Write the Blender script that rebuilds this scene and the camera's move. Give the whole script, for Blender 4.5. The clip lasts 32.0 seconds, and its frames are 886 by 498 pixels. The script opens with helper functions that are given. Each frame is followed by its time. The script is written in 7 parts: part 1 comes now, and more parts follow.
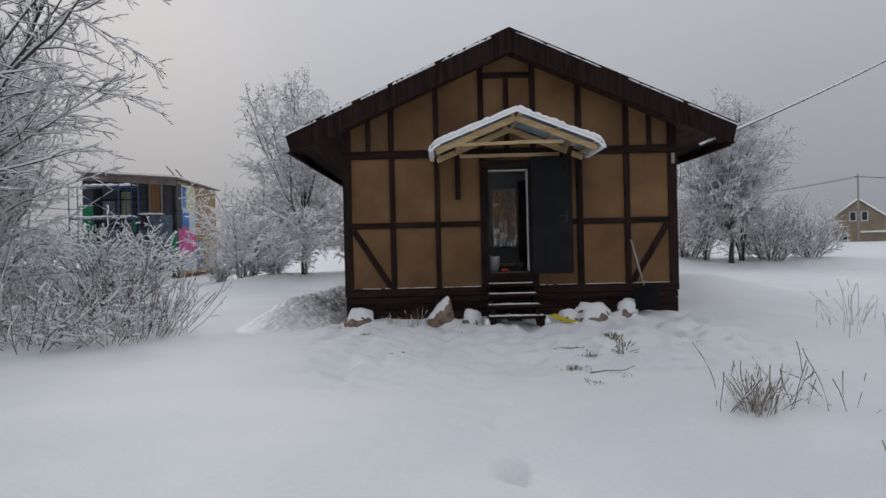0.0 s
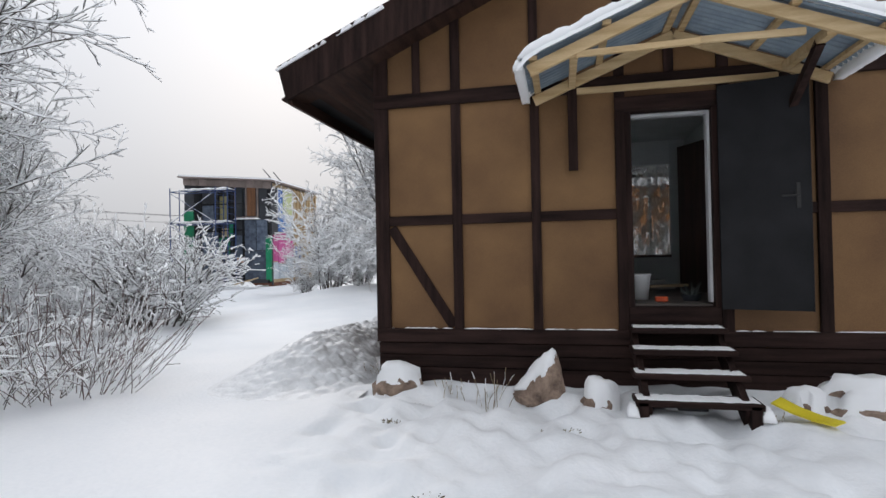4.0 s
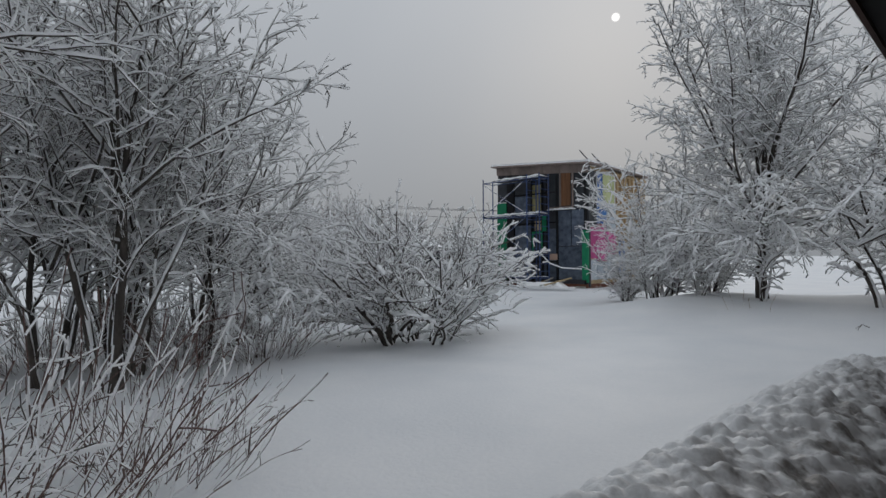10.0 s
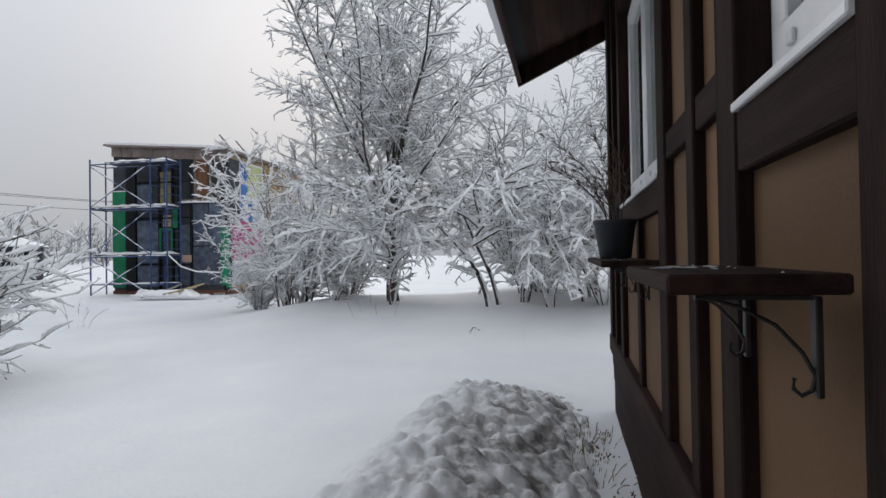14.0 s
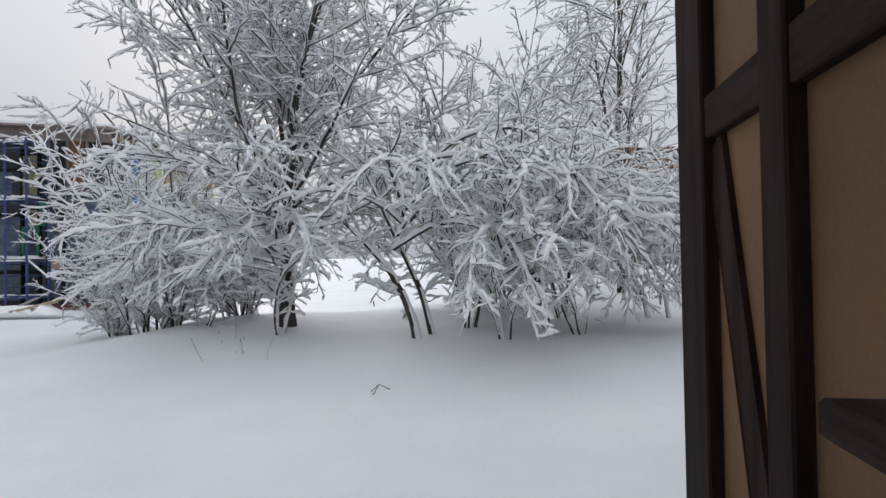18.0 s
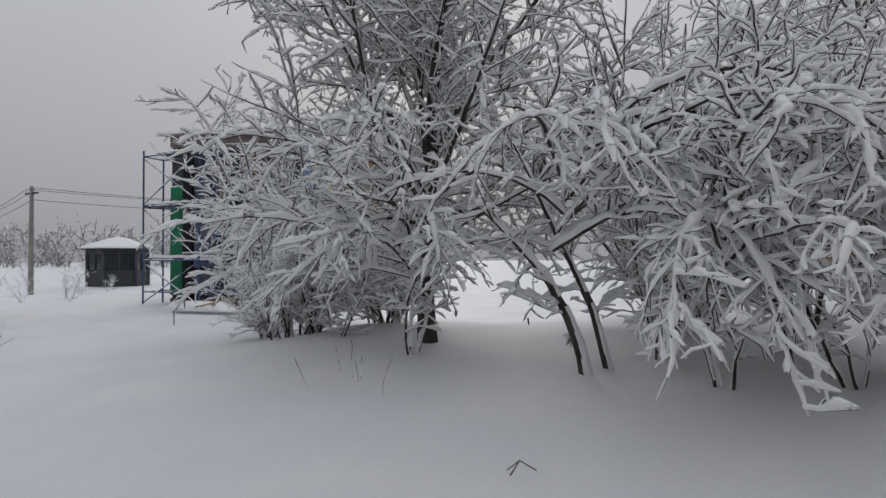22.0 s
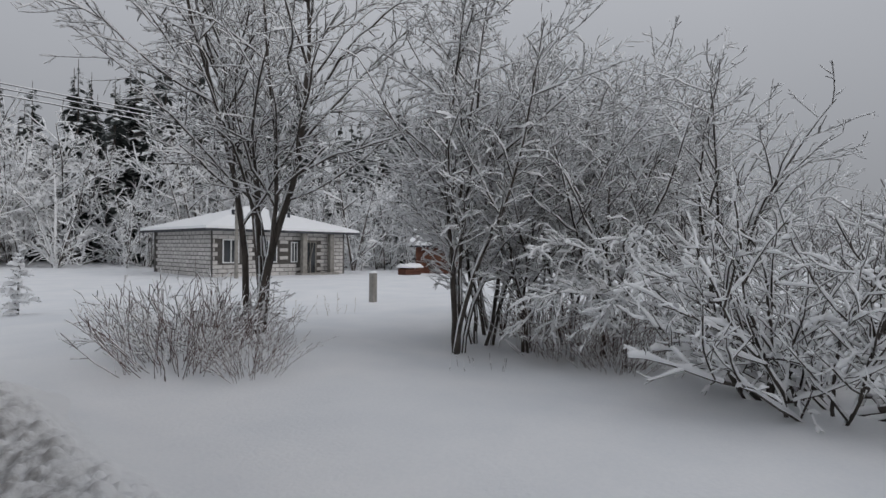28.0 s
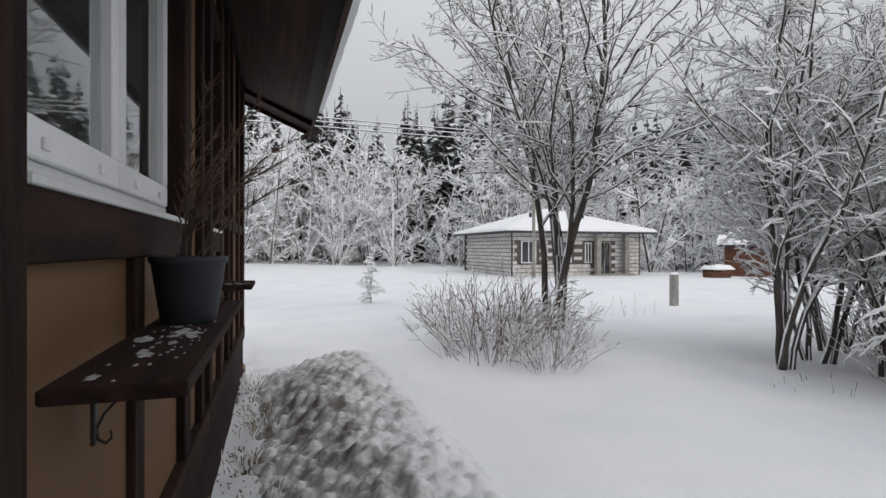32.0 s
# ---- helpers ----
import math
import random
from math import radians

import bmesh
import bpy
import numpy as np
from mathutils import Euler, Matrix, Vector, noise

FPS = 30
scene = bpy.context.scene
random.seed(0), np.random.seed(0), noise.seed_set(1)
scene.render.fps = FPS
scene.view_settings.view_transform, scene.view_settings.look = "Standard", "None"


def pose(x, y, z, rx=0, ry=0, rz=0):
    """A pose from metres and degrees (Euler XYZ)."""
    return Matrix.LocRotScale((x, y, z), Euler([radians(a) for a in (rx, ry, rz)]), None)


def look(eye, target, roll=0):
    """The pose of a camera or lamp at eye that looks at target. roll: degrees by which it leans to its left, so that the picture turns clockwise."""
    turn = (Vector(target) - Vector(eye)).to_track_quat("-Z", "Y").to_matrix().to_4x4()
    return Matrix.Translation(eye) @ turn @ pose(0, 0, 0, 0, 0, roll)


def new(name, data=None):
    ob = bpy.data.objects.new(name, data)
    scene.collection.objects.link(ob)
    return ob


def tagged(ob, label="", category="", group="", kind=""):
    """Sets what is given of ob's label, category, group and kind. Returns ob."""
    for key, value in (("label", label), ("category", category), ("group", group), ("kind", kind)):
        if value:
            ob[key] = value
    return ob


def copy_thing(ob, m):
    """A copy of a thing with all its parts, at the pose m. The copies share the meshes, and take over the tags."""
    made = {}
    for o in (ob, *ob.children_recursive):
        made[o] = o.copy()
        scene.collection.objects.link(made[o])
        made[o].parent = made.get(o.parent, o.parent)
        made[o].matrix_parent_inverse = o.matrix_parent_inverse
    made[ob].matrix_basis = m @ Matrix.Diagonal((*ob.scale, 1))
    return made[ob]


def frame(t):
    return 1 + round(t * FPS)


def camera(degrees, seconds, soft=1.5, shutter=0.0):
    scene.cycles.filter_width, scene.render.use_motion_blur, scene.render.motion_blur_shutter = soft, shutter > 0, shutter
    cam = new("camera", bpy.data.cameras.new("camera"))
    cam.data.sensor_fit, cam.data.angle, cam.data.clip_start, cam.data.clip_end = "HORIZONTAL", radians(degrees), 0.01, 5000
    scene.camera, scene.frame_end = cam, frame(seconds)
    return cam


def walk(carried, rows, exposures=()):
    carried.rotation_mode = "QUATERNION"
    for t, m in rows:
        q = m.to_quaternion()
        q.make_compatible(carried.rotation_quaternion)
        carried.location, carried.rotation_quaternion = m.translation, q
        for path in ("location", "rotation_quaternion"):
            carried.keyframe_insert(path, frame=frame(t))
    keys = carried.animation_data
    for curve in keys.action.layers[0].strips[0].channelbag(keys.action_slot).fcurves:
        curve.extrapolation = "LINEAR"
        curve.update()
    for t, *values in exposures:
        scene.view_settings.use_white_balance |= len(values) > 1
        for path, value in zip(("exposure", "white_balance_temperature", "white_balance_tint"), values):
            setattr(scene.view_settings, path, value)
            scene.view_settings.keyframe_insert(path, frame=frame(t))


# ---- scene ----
cam = camera(78.5, 32.0)
PATH = [
    (0, (-0.027, -0.119, 1.317), (-0.027, 1.881, 1.309), -1.4),
    (0.5, (0.028, 0.386, 1.334), (-0.003, 2.386, 1.327), -1.4),
    (1, (0.107, 0.907, 1.312), (0.037, 2.906, 1.307), -1.6),
    (1.5, (0.143, 1.422, 1.265), (0.056, 3.420, 1.267), -1.4),
    (2, (0.142, 1.941, 1.263), (0.014, 3.936, 1.264), -1.5),
    (2.5, (0.110, 2.474, 1.249), (-0.078, 4.465, 1.263), -1.2),
    (4.5, (0.166, 4.515, 1.356), (-0.375, 6.440, 1.385), -1.2),
    (5, (0.213, 4.938, 1.358), (-0.479, 6.814, 1.389), -1.2),
    (5.5, (0.223, 5.360, 1.351), (-0.688, 7.139, 1.384), -1.1),
    (6, (0.159, 5.773, 1.333), (-0.938, 7.445, 1.372), -0.9),
    (6.5, (-0.047, 6.098, 1.327), (-1.285, 7.668, 1.360), -0.3),
    (7, (-0.312, 6.473, 1.308), (-1.659, 7.951, 1.336), -0.1),
    (7.5, (-0.609, 6.777, 1.293), (-2.074, 8.138, 1.313), 0.2),
    (8, (-0.908, 7.225, 1.248), (-2.414, 8.541, 1.264), 0.2),
    (8.5, (-1.206, 7.624, 1.216), (-2.728, 8.921, 1.240), 0.0),
    (9, (-1.461, 7.936, 1.257), (-2.983, 9.233, 1.282), -0.1),
    (9.5, (-1.661, 8.383, 1.283), (-3.170, 9.696, 1.310), -0.3),
    (10, (-1.857, 8.788, 1.301), (-3.306, 10.166, 1.336), -0.4),
    (10.5, (-1.970, 9.122, 1.330), (-3.274, 10.637, 1.365), -0.4),
    (11, (-2.057, 9.528, 1.360), (-3.240, 11.140, 1.395), -0.6),
    (11.5, (-2.134, 9.760, 1.370), (-3.157, 11.479, 1.413), -0.6),
    (12, (-2.143, 10.074, 1.342), (-2.942, 11.907, 1.383), -0.8),
    (12.5, (-2.153, 10.367, 1.313), (-2.804, 12.258, 1.347), -0.9),
    (13, (-2.161, 10.745, 1.301), (-2.713, 12.667, 1.332), -0.6),
    (13.5, (-2.141, 11.081, 1.282), (-2.612, 13.025, 1.314), -0.6),
    (14, (-2.126, 11.520, 1.305), (-2.574, 13.469, 1.329), -0.9),
    (14.5, (-2.158, 11.999, 1.285), (-2.572, 13.956, 1.304), -0.8),
    (15, (-2.220, 12.384, 1.189), (-2.601, 14.348, 1.216), -0.5),
    (15.5, (-2.228, 12.808, 1.179), (-2.571, 14.778, 1.207), -0.5),
    (17.5, (-2.188, 14.691, 1.338), (-2.497, 16.667, 1.359), -0.9),
    (18, (-2.196, 14.921, 1.377), (-2.492, 16.899, 1.406), -1.0),
    (18.5, (-2.158, 15.296, 1.387), (-2.442, 17.276, 1.403), -1.1),
    (19, (-2.169, 15.500, 1.430), (-2.449, 17.480, 1.451), -1.2),
    (19.5, (-2.185, 15.796, 1.381), (-2.446, 17.778, 1.409), -1.1),
    (20, (-2.267, 16.043, 1.384), (-2.526, 18.026, 1.416), -0.8),
    (20.5, (-2.364, 16.363, 1.355), (-2.659, 18.341, 1.387), -0.5),
    (21, (-2.449, 16.614, 1.327), (-2.838, 18.576, 1.357), -0.2),
    (21.5, (-2.469, 16.767, 1.349), (-3.053, 18.679, 1.389), -0.3),
    (22, (-2.503, 16.799, 1.390), (-3.404, 18.584, 1.433), -0.3),
    (22.5, (-2.516, 16.709, 1.406), (-3.740, 18.290, 1.449), 0.0),
    (23, (-2.477, 16.570, 1.434), (-3.927, 17.946, 1.470), 0.2),
    (23.5, (-2.504, 16.654, 1.410), (-4.120, 17.832, 1.448), 0.2),
    (24, (-2.463, 16.578, 1.421), (-4.182, 17.599, 1.452), 0.1),
    (24.5, (-2.386, 16.319, 1.412), (-4.163, 17.236, 1.438), 0.1),
    (26.5, (-2.250, 16.409, 1.368), (-4.244, 16.254, 1.408), -0.0),
    (27, (-2.401, 16.361, 1.512), (-4.234, 15.561, 1.520), 0.6),
    (27.5, (-2.290, 16.343, 1.514), (-3.932, 15.201, 1.518), 0.6),
    (28, (-2.213, 16.362, 1.533), (-3.682, 15.005, 1.532), 0.5),
    (28.5, (-2.125, 16.330, 1.535), (-3.412, 14.799, 1.532), 0.5),
    (29, (-2.123, 16.302, 1.521), (-3.213, 14.625, 1.518), 0.4),
    (29.5, (-2.119, 16.315, 1.519), (-3.042, 14.541, 1.513), 0.3),
    (30, (-2.127, 16.304, 1.520), (-2.933, 14.473, 1.514), 0.2),
    (30.5, (-2.131, 16.329, 1.500), (-2.859, 14.466, 1.496), 0.1),
    (31, (-2.132, 16.339, 1.506), (-2.803, 14.455, 1.502), 0.1),
    (31.5, (-2.134, 16.349, 1.508), (-2.759, 14.449, 1.503), 0.1),
    (32, (-2.140, 16.357, 1.503), (-2.726, 14.445, 1.500), 0.1),
]
EXPOSURES = [(0, -0.5, 6430, 13.0), (1, -0.42, 6430, 12.9), (2, -0.18, 6430, 12.7), (2.5, -0.1, 6430, 12.6), (4.5, 0.3, 6450, 12.4), (6, 0.25, 6431, 12.1), (7, 0.05, 6418, 12.0), (8.5, -0.52, 6400, 11.0), (10.5, -0.72, 6344, 9.8), (11, -0.8, 6330, 9.5), (12, -0.42, 6368, 10.9), (12.8, -0.22, 6400, 12.0), (14, -0.05, 6400, 12.1), (16.5, 0, 6400, 12.4), (18, 0.03, 6400, 12.5), (20, -0.45, 6480, 13.0), (22, -0.52, 6560, 13.5), (24, -0.85, 6350, 9.0), (26.5, -0.82, 6420, 12.0), (27, -0.72, 6450, 13.0), (28, -0.58, 6500, 13.0), (30, -0.15, 6600, 13.0), (31, 0.02, 6625, 13.0), (32, 0, 6650, 13.0)]

walk(cam, [(t, look(eye, target, roll)) for t, eye, target, roll in PATH], EXPOSURES)

# ---- light ----
SUN_AZ, SUN_EL = radians(28.5), radians(23.0)          # left of +y, above the horizon
SUN_DIR = Vector((-math.sin(SUN_AZ) * math.cos(SUN_EL), math.cos(SUN_AZ) * math.cos(SUN_EL), math.sin(SUN_EL)))
world = bpy.data.worlds.new("overcast_sky")
scene.world = world
world.use_nodes = True
wn, wl = world.node_tree.nodes, world.node_tree.links
wn.clear()


def wnode(kind, **props):
    n = wn.new(kind)
    for k, v in props.items():
        n.inputs[k].default_value = v
    return n


w_out, w_bg = wnode("ShaderNodeOutputWorld"), wnode("ShaderNodeBackground")
w_sky = wnode("ShaderNodeTexSky")
w_sky.sky_type, w_sky.sun_disc = "NISHITA", False
w_sky.sun_elevation, w_sky.sun_rotation, w_sky.air_density, w_sky.dust_density = SUN_EL, -SUN_AZ, 1.0, 6.0
w_co = wnode("ShaderNodeTexCoord")
w_noise = wnode("ShaderNodeTexNoise", Scale=1.6, Detail=3.0, Roughness=0.5)
w_cloud = wnode("ShaderNodeValToRGB")
w_cloud.color_ramp.elements[0].position, w_cloud.color_ramp.elements[0].color = 0.25, (0.56, 0.595, 0.635, 1)
w_cloud.color_ramp.elements[1].position, w_cloud.color_ramp.elements[1].color = 0.75, (0.63, 0.66, 0.695, 1)
w_tone = wnode("ShaderNodeVectorMath")
w_tone.operation = "SCALE"
w_tone.inputs["Scale"].default_value = 0.05
w_mix = wnode("ShaderNodeMixRGB", Fac=0.06)
w_dot = wnode("ShaderNodeVectorMath")
w_dot.operation = "DOT_PRODUCT"
w_dot.inputs[1].default_value = SUN_DIR
w_norm = wnode("ShaderNodeVectorMath")
w_norm.operation = "NORMALIZE"
w_disc = wnode("ShaderNodeValToRGB")                    # the sun's disc behind thin cloud
w_disc.color_ramp.interpolation = "EASE"
w_disc.color_ramp.elements[0].position, w_disc.color_ramp.elements[0].color = 0.25, (0, 0, 0, 1)
w_disc.color_ramp.elements[1].position, w_disc.color_ramp.elements[1].color = 0.85, (1.6, 1.55, 1.45, 1)
w_map = wnode("ShaderNodeMapRange")
w_map.inputs["From Min"].default_value, w_map.inputs["From Max"].default_value = math.cos(radians(0.5)), 1.0
w_glow = wnode("ShaderNodeMapRange")                    # brighter cloud round it
w_glow.inputs["From Min"].default_value, w_glow.inputs["From Max"].default_value = 0.55, 1.0
w_glow.inputs["To Max"].default_value = 0.05
w_add = wnode("ShaderNodeMixRGB", Fac=1.0)
w_add.blend_type = "ADD"
w_add2 = wnode("ShaderNodeMixRGB", Fac=1.0)
w_add2.blend_type = "ADD"
wl.new(w_co.outputs["Generated"], w_norm.inputs[0])
wl.new(w_norm.outputs[0], w_noise.inputs["Vector"])
wl.new(w_noise.outputs["Fac"], w_cloud.inputs["Fac"])
# an overcast sky is darker towards the horizon than overhead
w_sep = wnode("ShaderNodeSeparateXYZ")
w_up = wnode("ShaderNodeMapRange")
w_up.inputs["From Min"].default_value, w_up.inputs["From Max"].default_value = 0.0, 1.0
w_up.inputs["To Min"].default_value, w_up.inputs["To Max"].default_value = 0.80, 2.1
w_dome = wnode("ShaderNodeVectorMath")
w_dome.operation = "SCALE"
wl.new(w_norm.outputs[0], w_sep.inputs[0])
wl.new(w_sep.outputs["Z"], w_up.inputs["Value"])
wl.new(w_cloud.outputs[0], w_dome.inputs[0])
wl.new(w_up.outputs[0], w_dome.inputs["Scale"])
wl.new(w_sky.outputs[0], w_tone.inputs[0])
wl.new(w_dome.outputs[0], w_mix.inputs["Color1"])
wl.new(w_tone.outputs[0], w_mix.inputs["Color2"])
wl.new(w_norm.outputs[0], w_dot.inputs[0])
wl.new(w_dot.outputs["Value"], w_map.inputs["Value"])
wl.new(w_dot.outputs["Value"], w_glow.inputs["Value"])
wl.new(w_map.outputs[0], w_disc.inputs["Fac"])
wl.new(w_mix.outputs[0], w_add.inputs["Color1"])
wl.new(w_disc.outputs[0], w_add.inputs["Color2"])
wl.new(w_add.outputs[0], w_add2.inputs["Color1"])
wl.new(w_glow.outputs[0], w_add2.inputs["Color2"])
wl.new(w_add2.outputs[0], w_bg.inputs["Color"])
wl.new(w_bg.outputs[0], w_out.inputs["Surface"])
w_bg.inputs["Strength"].default_value = 0.85

sun_data = bpy.data.lights.new("sun", "SUN")
sun_data.energy, sun_data.angle, sun_data.color = 0.6, radians(14), (1.0, 0.97, 0.93)
sun = new("sun", sun_data)
sun.matrix_world = look(SUN_DIR * 60, (0, 0, 0))


# ---- materials ----
def srgb(r, g, b):
    return tuple(((c / 255 + 0.055) / 1.055) ** 2.4 if c > 10 else c / 255 / 12.92 for c in (r, g, b))


def material(name, dark, light, rough=0.7, scale=4.0, bump=0.2, fine=60.0, stretch=(1, 1, 1), metal=0.0, spread=0.12, bump_scale=None, detail=6.0, gloss=0.5):
    """A surface whose colour wanders between two tones at two scales, with relief and, between pieces, a change of tone."""
    m = bpy.data.materials.new(name)
    m.use_nodes = True
    nt = m.node_tree
    nodes, links = nt.nodes, nt.links
    bsdf = nodes["Principled BSDF"]
    co, mp = nodes.new("ShaderNodeTexCoord"), nodes.new("ShaderNodeMapping")
    mp.inputs["Scale"].default_value = stretch
    info = nodes.new("ShaderNodeObjectInfo")
    shift = nodes.new("ShaderNodeVectorMath")
    shift.operation = "MULTIPLY_ADD"
    comb = nodes.new("ShaderNodeCombineXYZ")
    links.new(info.outputs["Random"], comb.inputs[0])
    links.new(info.outputs["Random"], comb.inputs[2])
    shift.inputs[1].default_value = (13, 7, 29)
    links.new(comb.outputs[0], shift.inputs[0])
    links.new(co.outputs["Object"], shift.inputs[2])
    links.new(shift.outputs[0], mp.inputs["Vector"])
    big, small = nodes.new("ShaderNodeTexNoise"), nodes.new("ShaderNodeTexNoise")
    big.inputs["Scale"].default_value, big.inputs["Detail"].default_value = scale, detail
    small.inputs["Scale"].default_value, small.inputs["Detail"].default_value = fine, 4.0
    for n in (big, small):
        links.new(mp.outputs[0], n.inputs["Vector"])
    mix = nodes.new("ShaderNodeMath")
    mix.operation = "MULTIPLY_ADD"
    mix.inputs[1].default_value, mix.inputs[2].default_value = 0.35, -0.175
    links.new(small.outputs["Fac"], mix.inputs[0])
    both = nodes.new("ShaderNodeMath")
    both.operation = "ADD"
    links.new(mix.outputs[0], both.inputs[0])
    links.new(big.outputs["Fac"], both.inputs[1])
    ramp = nodes.new("ShaderNodeValToRGB")
    ramp.color_ramp.elements[0].position, ramp.color_ramp.elements[0].color = 0.3, (*dark, 1)
    ramp.color_ramp.elements[1].position, ramp.color_ramp.elements[1].color = 0.7, (*light, 1)
    links.new(both.outputs[0], ramp.inputs["Fac"])
    tone = nodes.new("ShaderNodeHueSaturation")
    val = nodes.new("ShaderNodeMath")
    val.operation = "MULTIPLY_ADD"
    val.inputs[1].default_value, val.inputs[2].default_value = 2 * spread, 1 - spread
    links.new(info.outputs["Random"], val.inputs[0])
    links.new(val.outputs[0], tone.inputs["Value"])
    links.new(ramp.outputs[0], tone.inputs["Color"])
    links.new(tone.outputs[0], bsdf.inputs["Base Color"])
    bsdf.inputs["Roughness"].default_value = rough
    bsdf.inputs["Metallic"].default_value = metal
    bsdf.inputs["Specular IOR Level"].default_value = gloss
    if bump:
        bm_ = nodes.new("ShaderNodeBump")
        bm_.inputs["Strength"].default_value, bm_.inputs["Distance"].default_value = min(1.0, bump), bump_scale or 0.01
        links.new(both.outputs[0], bm_.inputs["Height"])
        links.new(bm_.outputs[0], bsdf.inputs["Normal"])
    return m


def glass(name, tint=(0.9, 0.95, 0.95), rough=0.02):
    m = bpy.data.materials.new(name)
    m.use_nodes = True
    b = m.node_tree.nodes["Principled BSDF"]
    b.inputs["Base Color"].default_value = (*tint, 1)
    b.inputs["Roughness"].default_value, b.inputs["Transmission Weight"].default_value, b.inputs["IOR"].default_value = rough, 1.0, 1.45
    return m


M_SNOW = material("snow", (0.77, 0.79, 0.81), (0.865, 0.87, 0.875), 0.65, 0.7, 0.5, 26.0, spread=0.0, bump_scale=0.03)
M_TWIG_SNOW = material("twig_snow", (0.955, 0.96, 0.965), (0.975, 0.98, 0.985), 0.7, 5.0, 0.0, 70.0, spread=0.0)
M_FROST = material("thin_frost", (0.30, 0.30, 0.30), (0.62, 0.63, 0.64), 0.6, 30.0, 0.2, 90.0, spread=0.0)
M_DIRTY = material("wet_lumpy_snow", (0.22, 0.205, 0.19), (0.72, 0.72, 0.72), 0.5, 4.5, 0.6, 30.0, spread=0.0, bump_scale=0.03)
M_DIRTY.node_tree.nodes["Color Ramp"].color_ramp.elements[1].position = 0.56
M_DIRTY.node_tree.nodes["Color Ramp"].color_ramp.elements[0].position = 0.36
dirt = M_DIRTY.node_tree                                 # the grit lies in a band along the wall and thins out towards the garden and the corner
d_co, d_sep = dirt.nodes.new("ShaderNodeTexCoord"), dirt.nodes.new("ShaderNodeSeparateXYZ")
d_x, d_y, d_mul, d_mix = dirt.nodes.new("ShaderNodeMapRange"), dirt.nodes.new("ShaderNodeMapRange"), dirt.nodes.new("ShaderNodeMath"), dirt.nodes.new("ShaderNodeMixRGB")
d_x.inputs["From Min"].default_value, d_x.inputs["From Max"].default_value = -3.30, -2.65
d_y.inputs["From Min"].default_value, d_y.inputs["From Max"].default_value, d_y.inputs["To Min"].default_value = 9.4, 11.4, 0.22
d_mul.operation = "MULTIPLY"
d_mix.inputs["Color1"].default_value = (0.80, 0.81, 0.82, 1)
dirt.links.new(d_co.outputs["Object"], d_sep.inputs[0])
dirt.links.new(d_sep.outputs["X"], d_x.inputs["Value"])
dirt.links.new(d_sep.outputs["Y"], d_y.inputs["Value"])
dirt.links.new(d_x.outputs[0], d_mul.inputs[0])
dirt.links.new(d_y.outputs[0], d_mul.inputs[1])
dirt.links.new(d_mul.outputs[0], d_mix.inputs["Fac"])
dirt.links.new(dirt.nodes["Hue/Saturation/Value"].outputs[0], d_mix.inputs["Color2"])
dirt.links.new(d_mix.outputs[0], dirt.nodes["Principled BSDF"].inputs["Base Color"])
M_BARK = material("bark", (0.035, 0.028, 0.024), (0.10, 0.085, 0.072), 0.9, 9.0, 0.7, 60.0, (1, 1, 0.25), bump_scale=0.02)
M_TWIG = material("twig_bark", (0.052, 0.042, 0.037), (0.125, 0.105, 0.093), 0.85, 8.0, 0.0)
# far twigs lighter and greyer than twig bark: distance haze put into the colour
M_FARTWIG = material("haze_greyed_far_twigs", (0.17, 0.155, 0.15), (0.27, 0.25, 0.24), 0.9, 3.0, 0.0)
M_REDTWIG = material("red_brown_twig", (0.075, 0.04, 0.034), (0.16, 0.10, 0.085), 0.75, 8.0, 0.0)
M_DRY = material("dry_stalk", (0.22, 0.16, 0.09), (0.38, 0.30, 0.18), 0.9, 9.0, 0.0)
M_LEAF = material("brown_leaf_litter", (0.05, 0.028, 0.014), (0.17, 0.10, 0.05), 0.95, 9.0, 0.0)
M_LITTER = material("trodden_grass", (0.05, 0.04, 0.022), (0.20, 0.16, 0.06), 0.95, 9.0, 0.0)
M_BEAM = material("dark_stained_wood", (0.012, 0.0068, 0.0058), (0.040, 0.022, 0.0185), 0.8, 3.0, 0.45, 45.0, (6, 6, 0.5), spread=0.2, gloss=0.12)
M_BEAMX = material("dark_stained_wood_lengthwise", (0.012, 0.0068, 0.0058), (0.040, 0.022, 0.0185), 0.8, 3.0, 0.45, 45.0, (0.5, 6, 6), spread=0.2, gloss=0.12)
M_BEAMY = material("dark_stained_wood_along_side", (0.012, 0.0068, 0.0058), (0.040, 0.022, 0.0185), 0.8, 3.0, 0.45, 45.0, (6, 0.5, 6), spread=0.2, gloss=0.12)
M_SOFFIT = material("brown_soffit_board", (0.020, 0.010, 0.007), (0.058, 0.029, 0.021), 0.75, 2.5, 0.4, 40.0, (6, 0.5, 6), spread=0.25, gloss=0.2)
M_PANEL = material("ochre_board", (0.100, 0.046, 0.016), (0.225, 0.120, 0.046), 0.75, 1.1, 0.25, 120.0, spread=0.10, bump_scale=0.003)
# same boards as the front, with the side wall's weaker light put into the colour
M_PANEL_SHADED = material("shaded_ochre_board", (0.112, 0.054, 0.020), (0.185, 0.096, 0.037), 0.75, 1.1, 0.25, 120.0, spread=0.10, bump_scale=0.003)
M_BLACK = material("black_painted_steel", (0.008, 0.008, 0.009), (0.018, 0.018, 0.020), 0.6, 3.0, 0.1, 120.0, gloss=0.2)
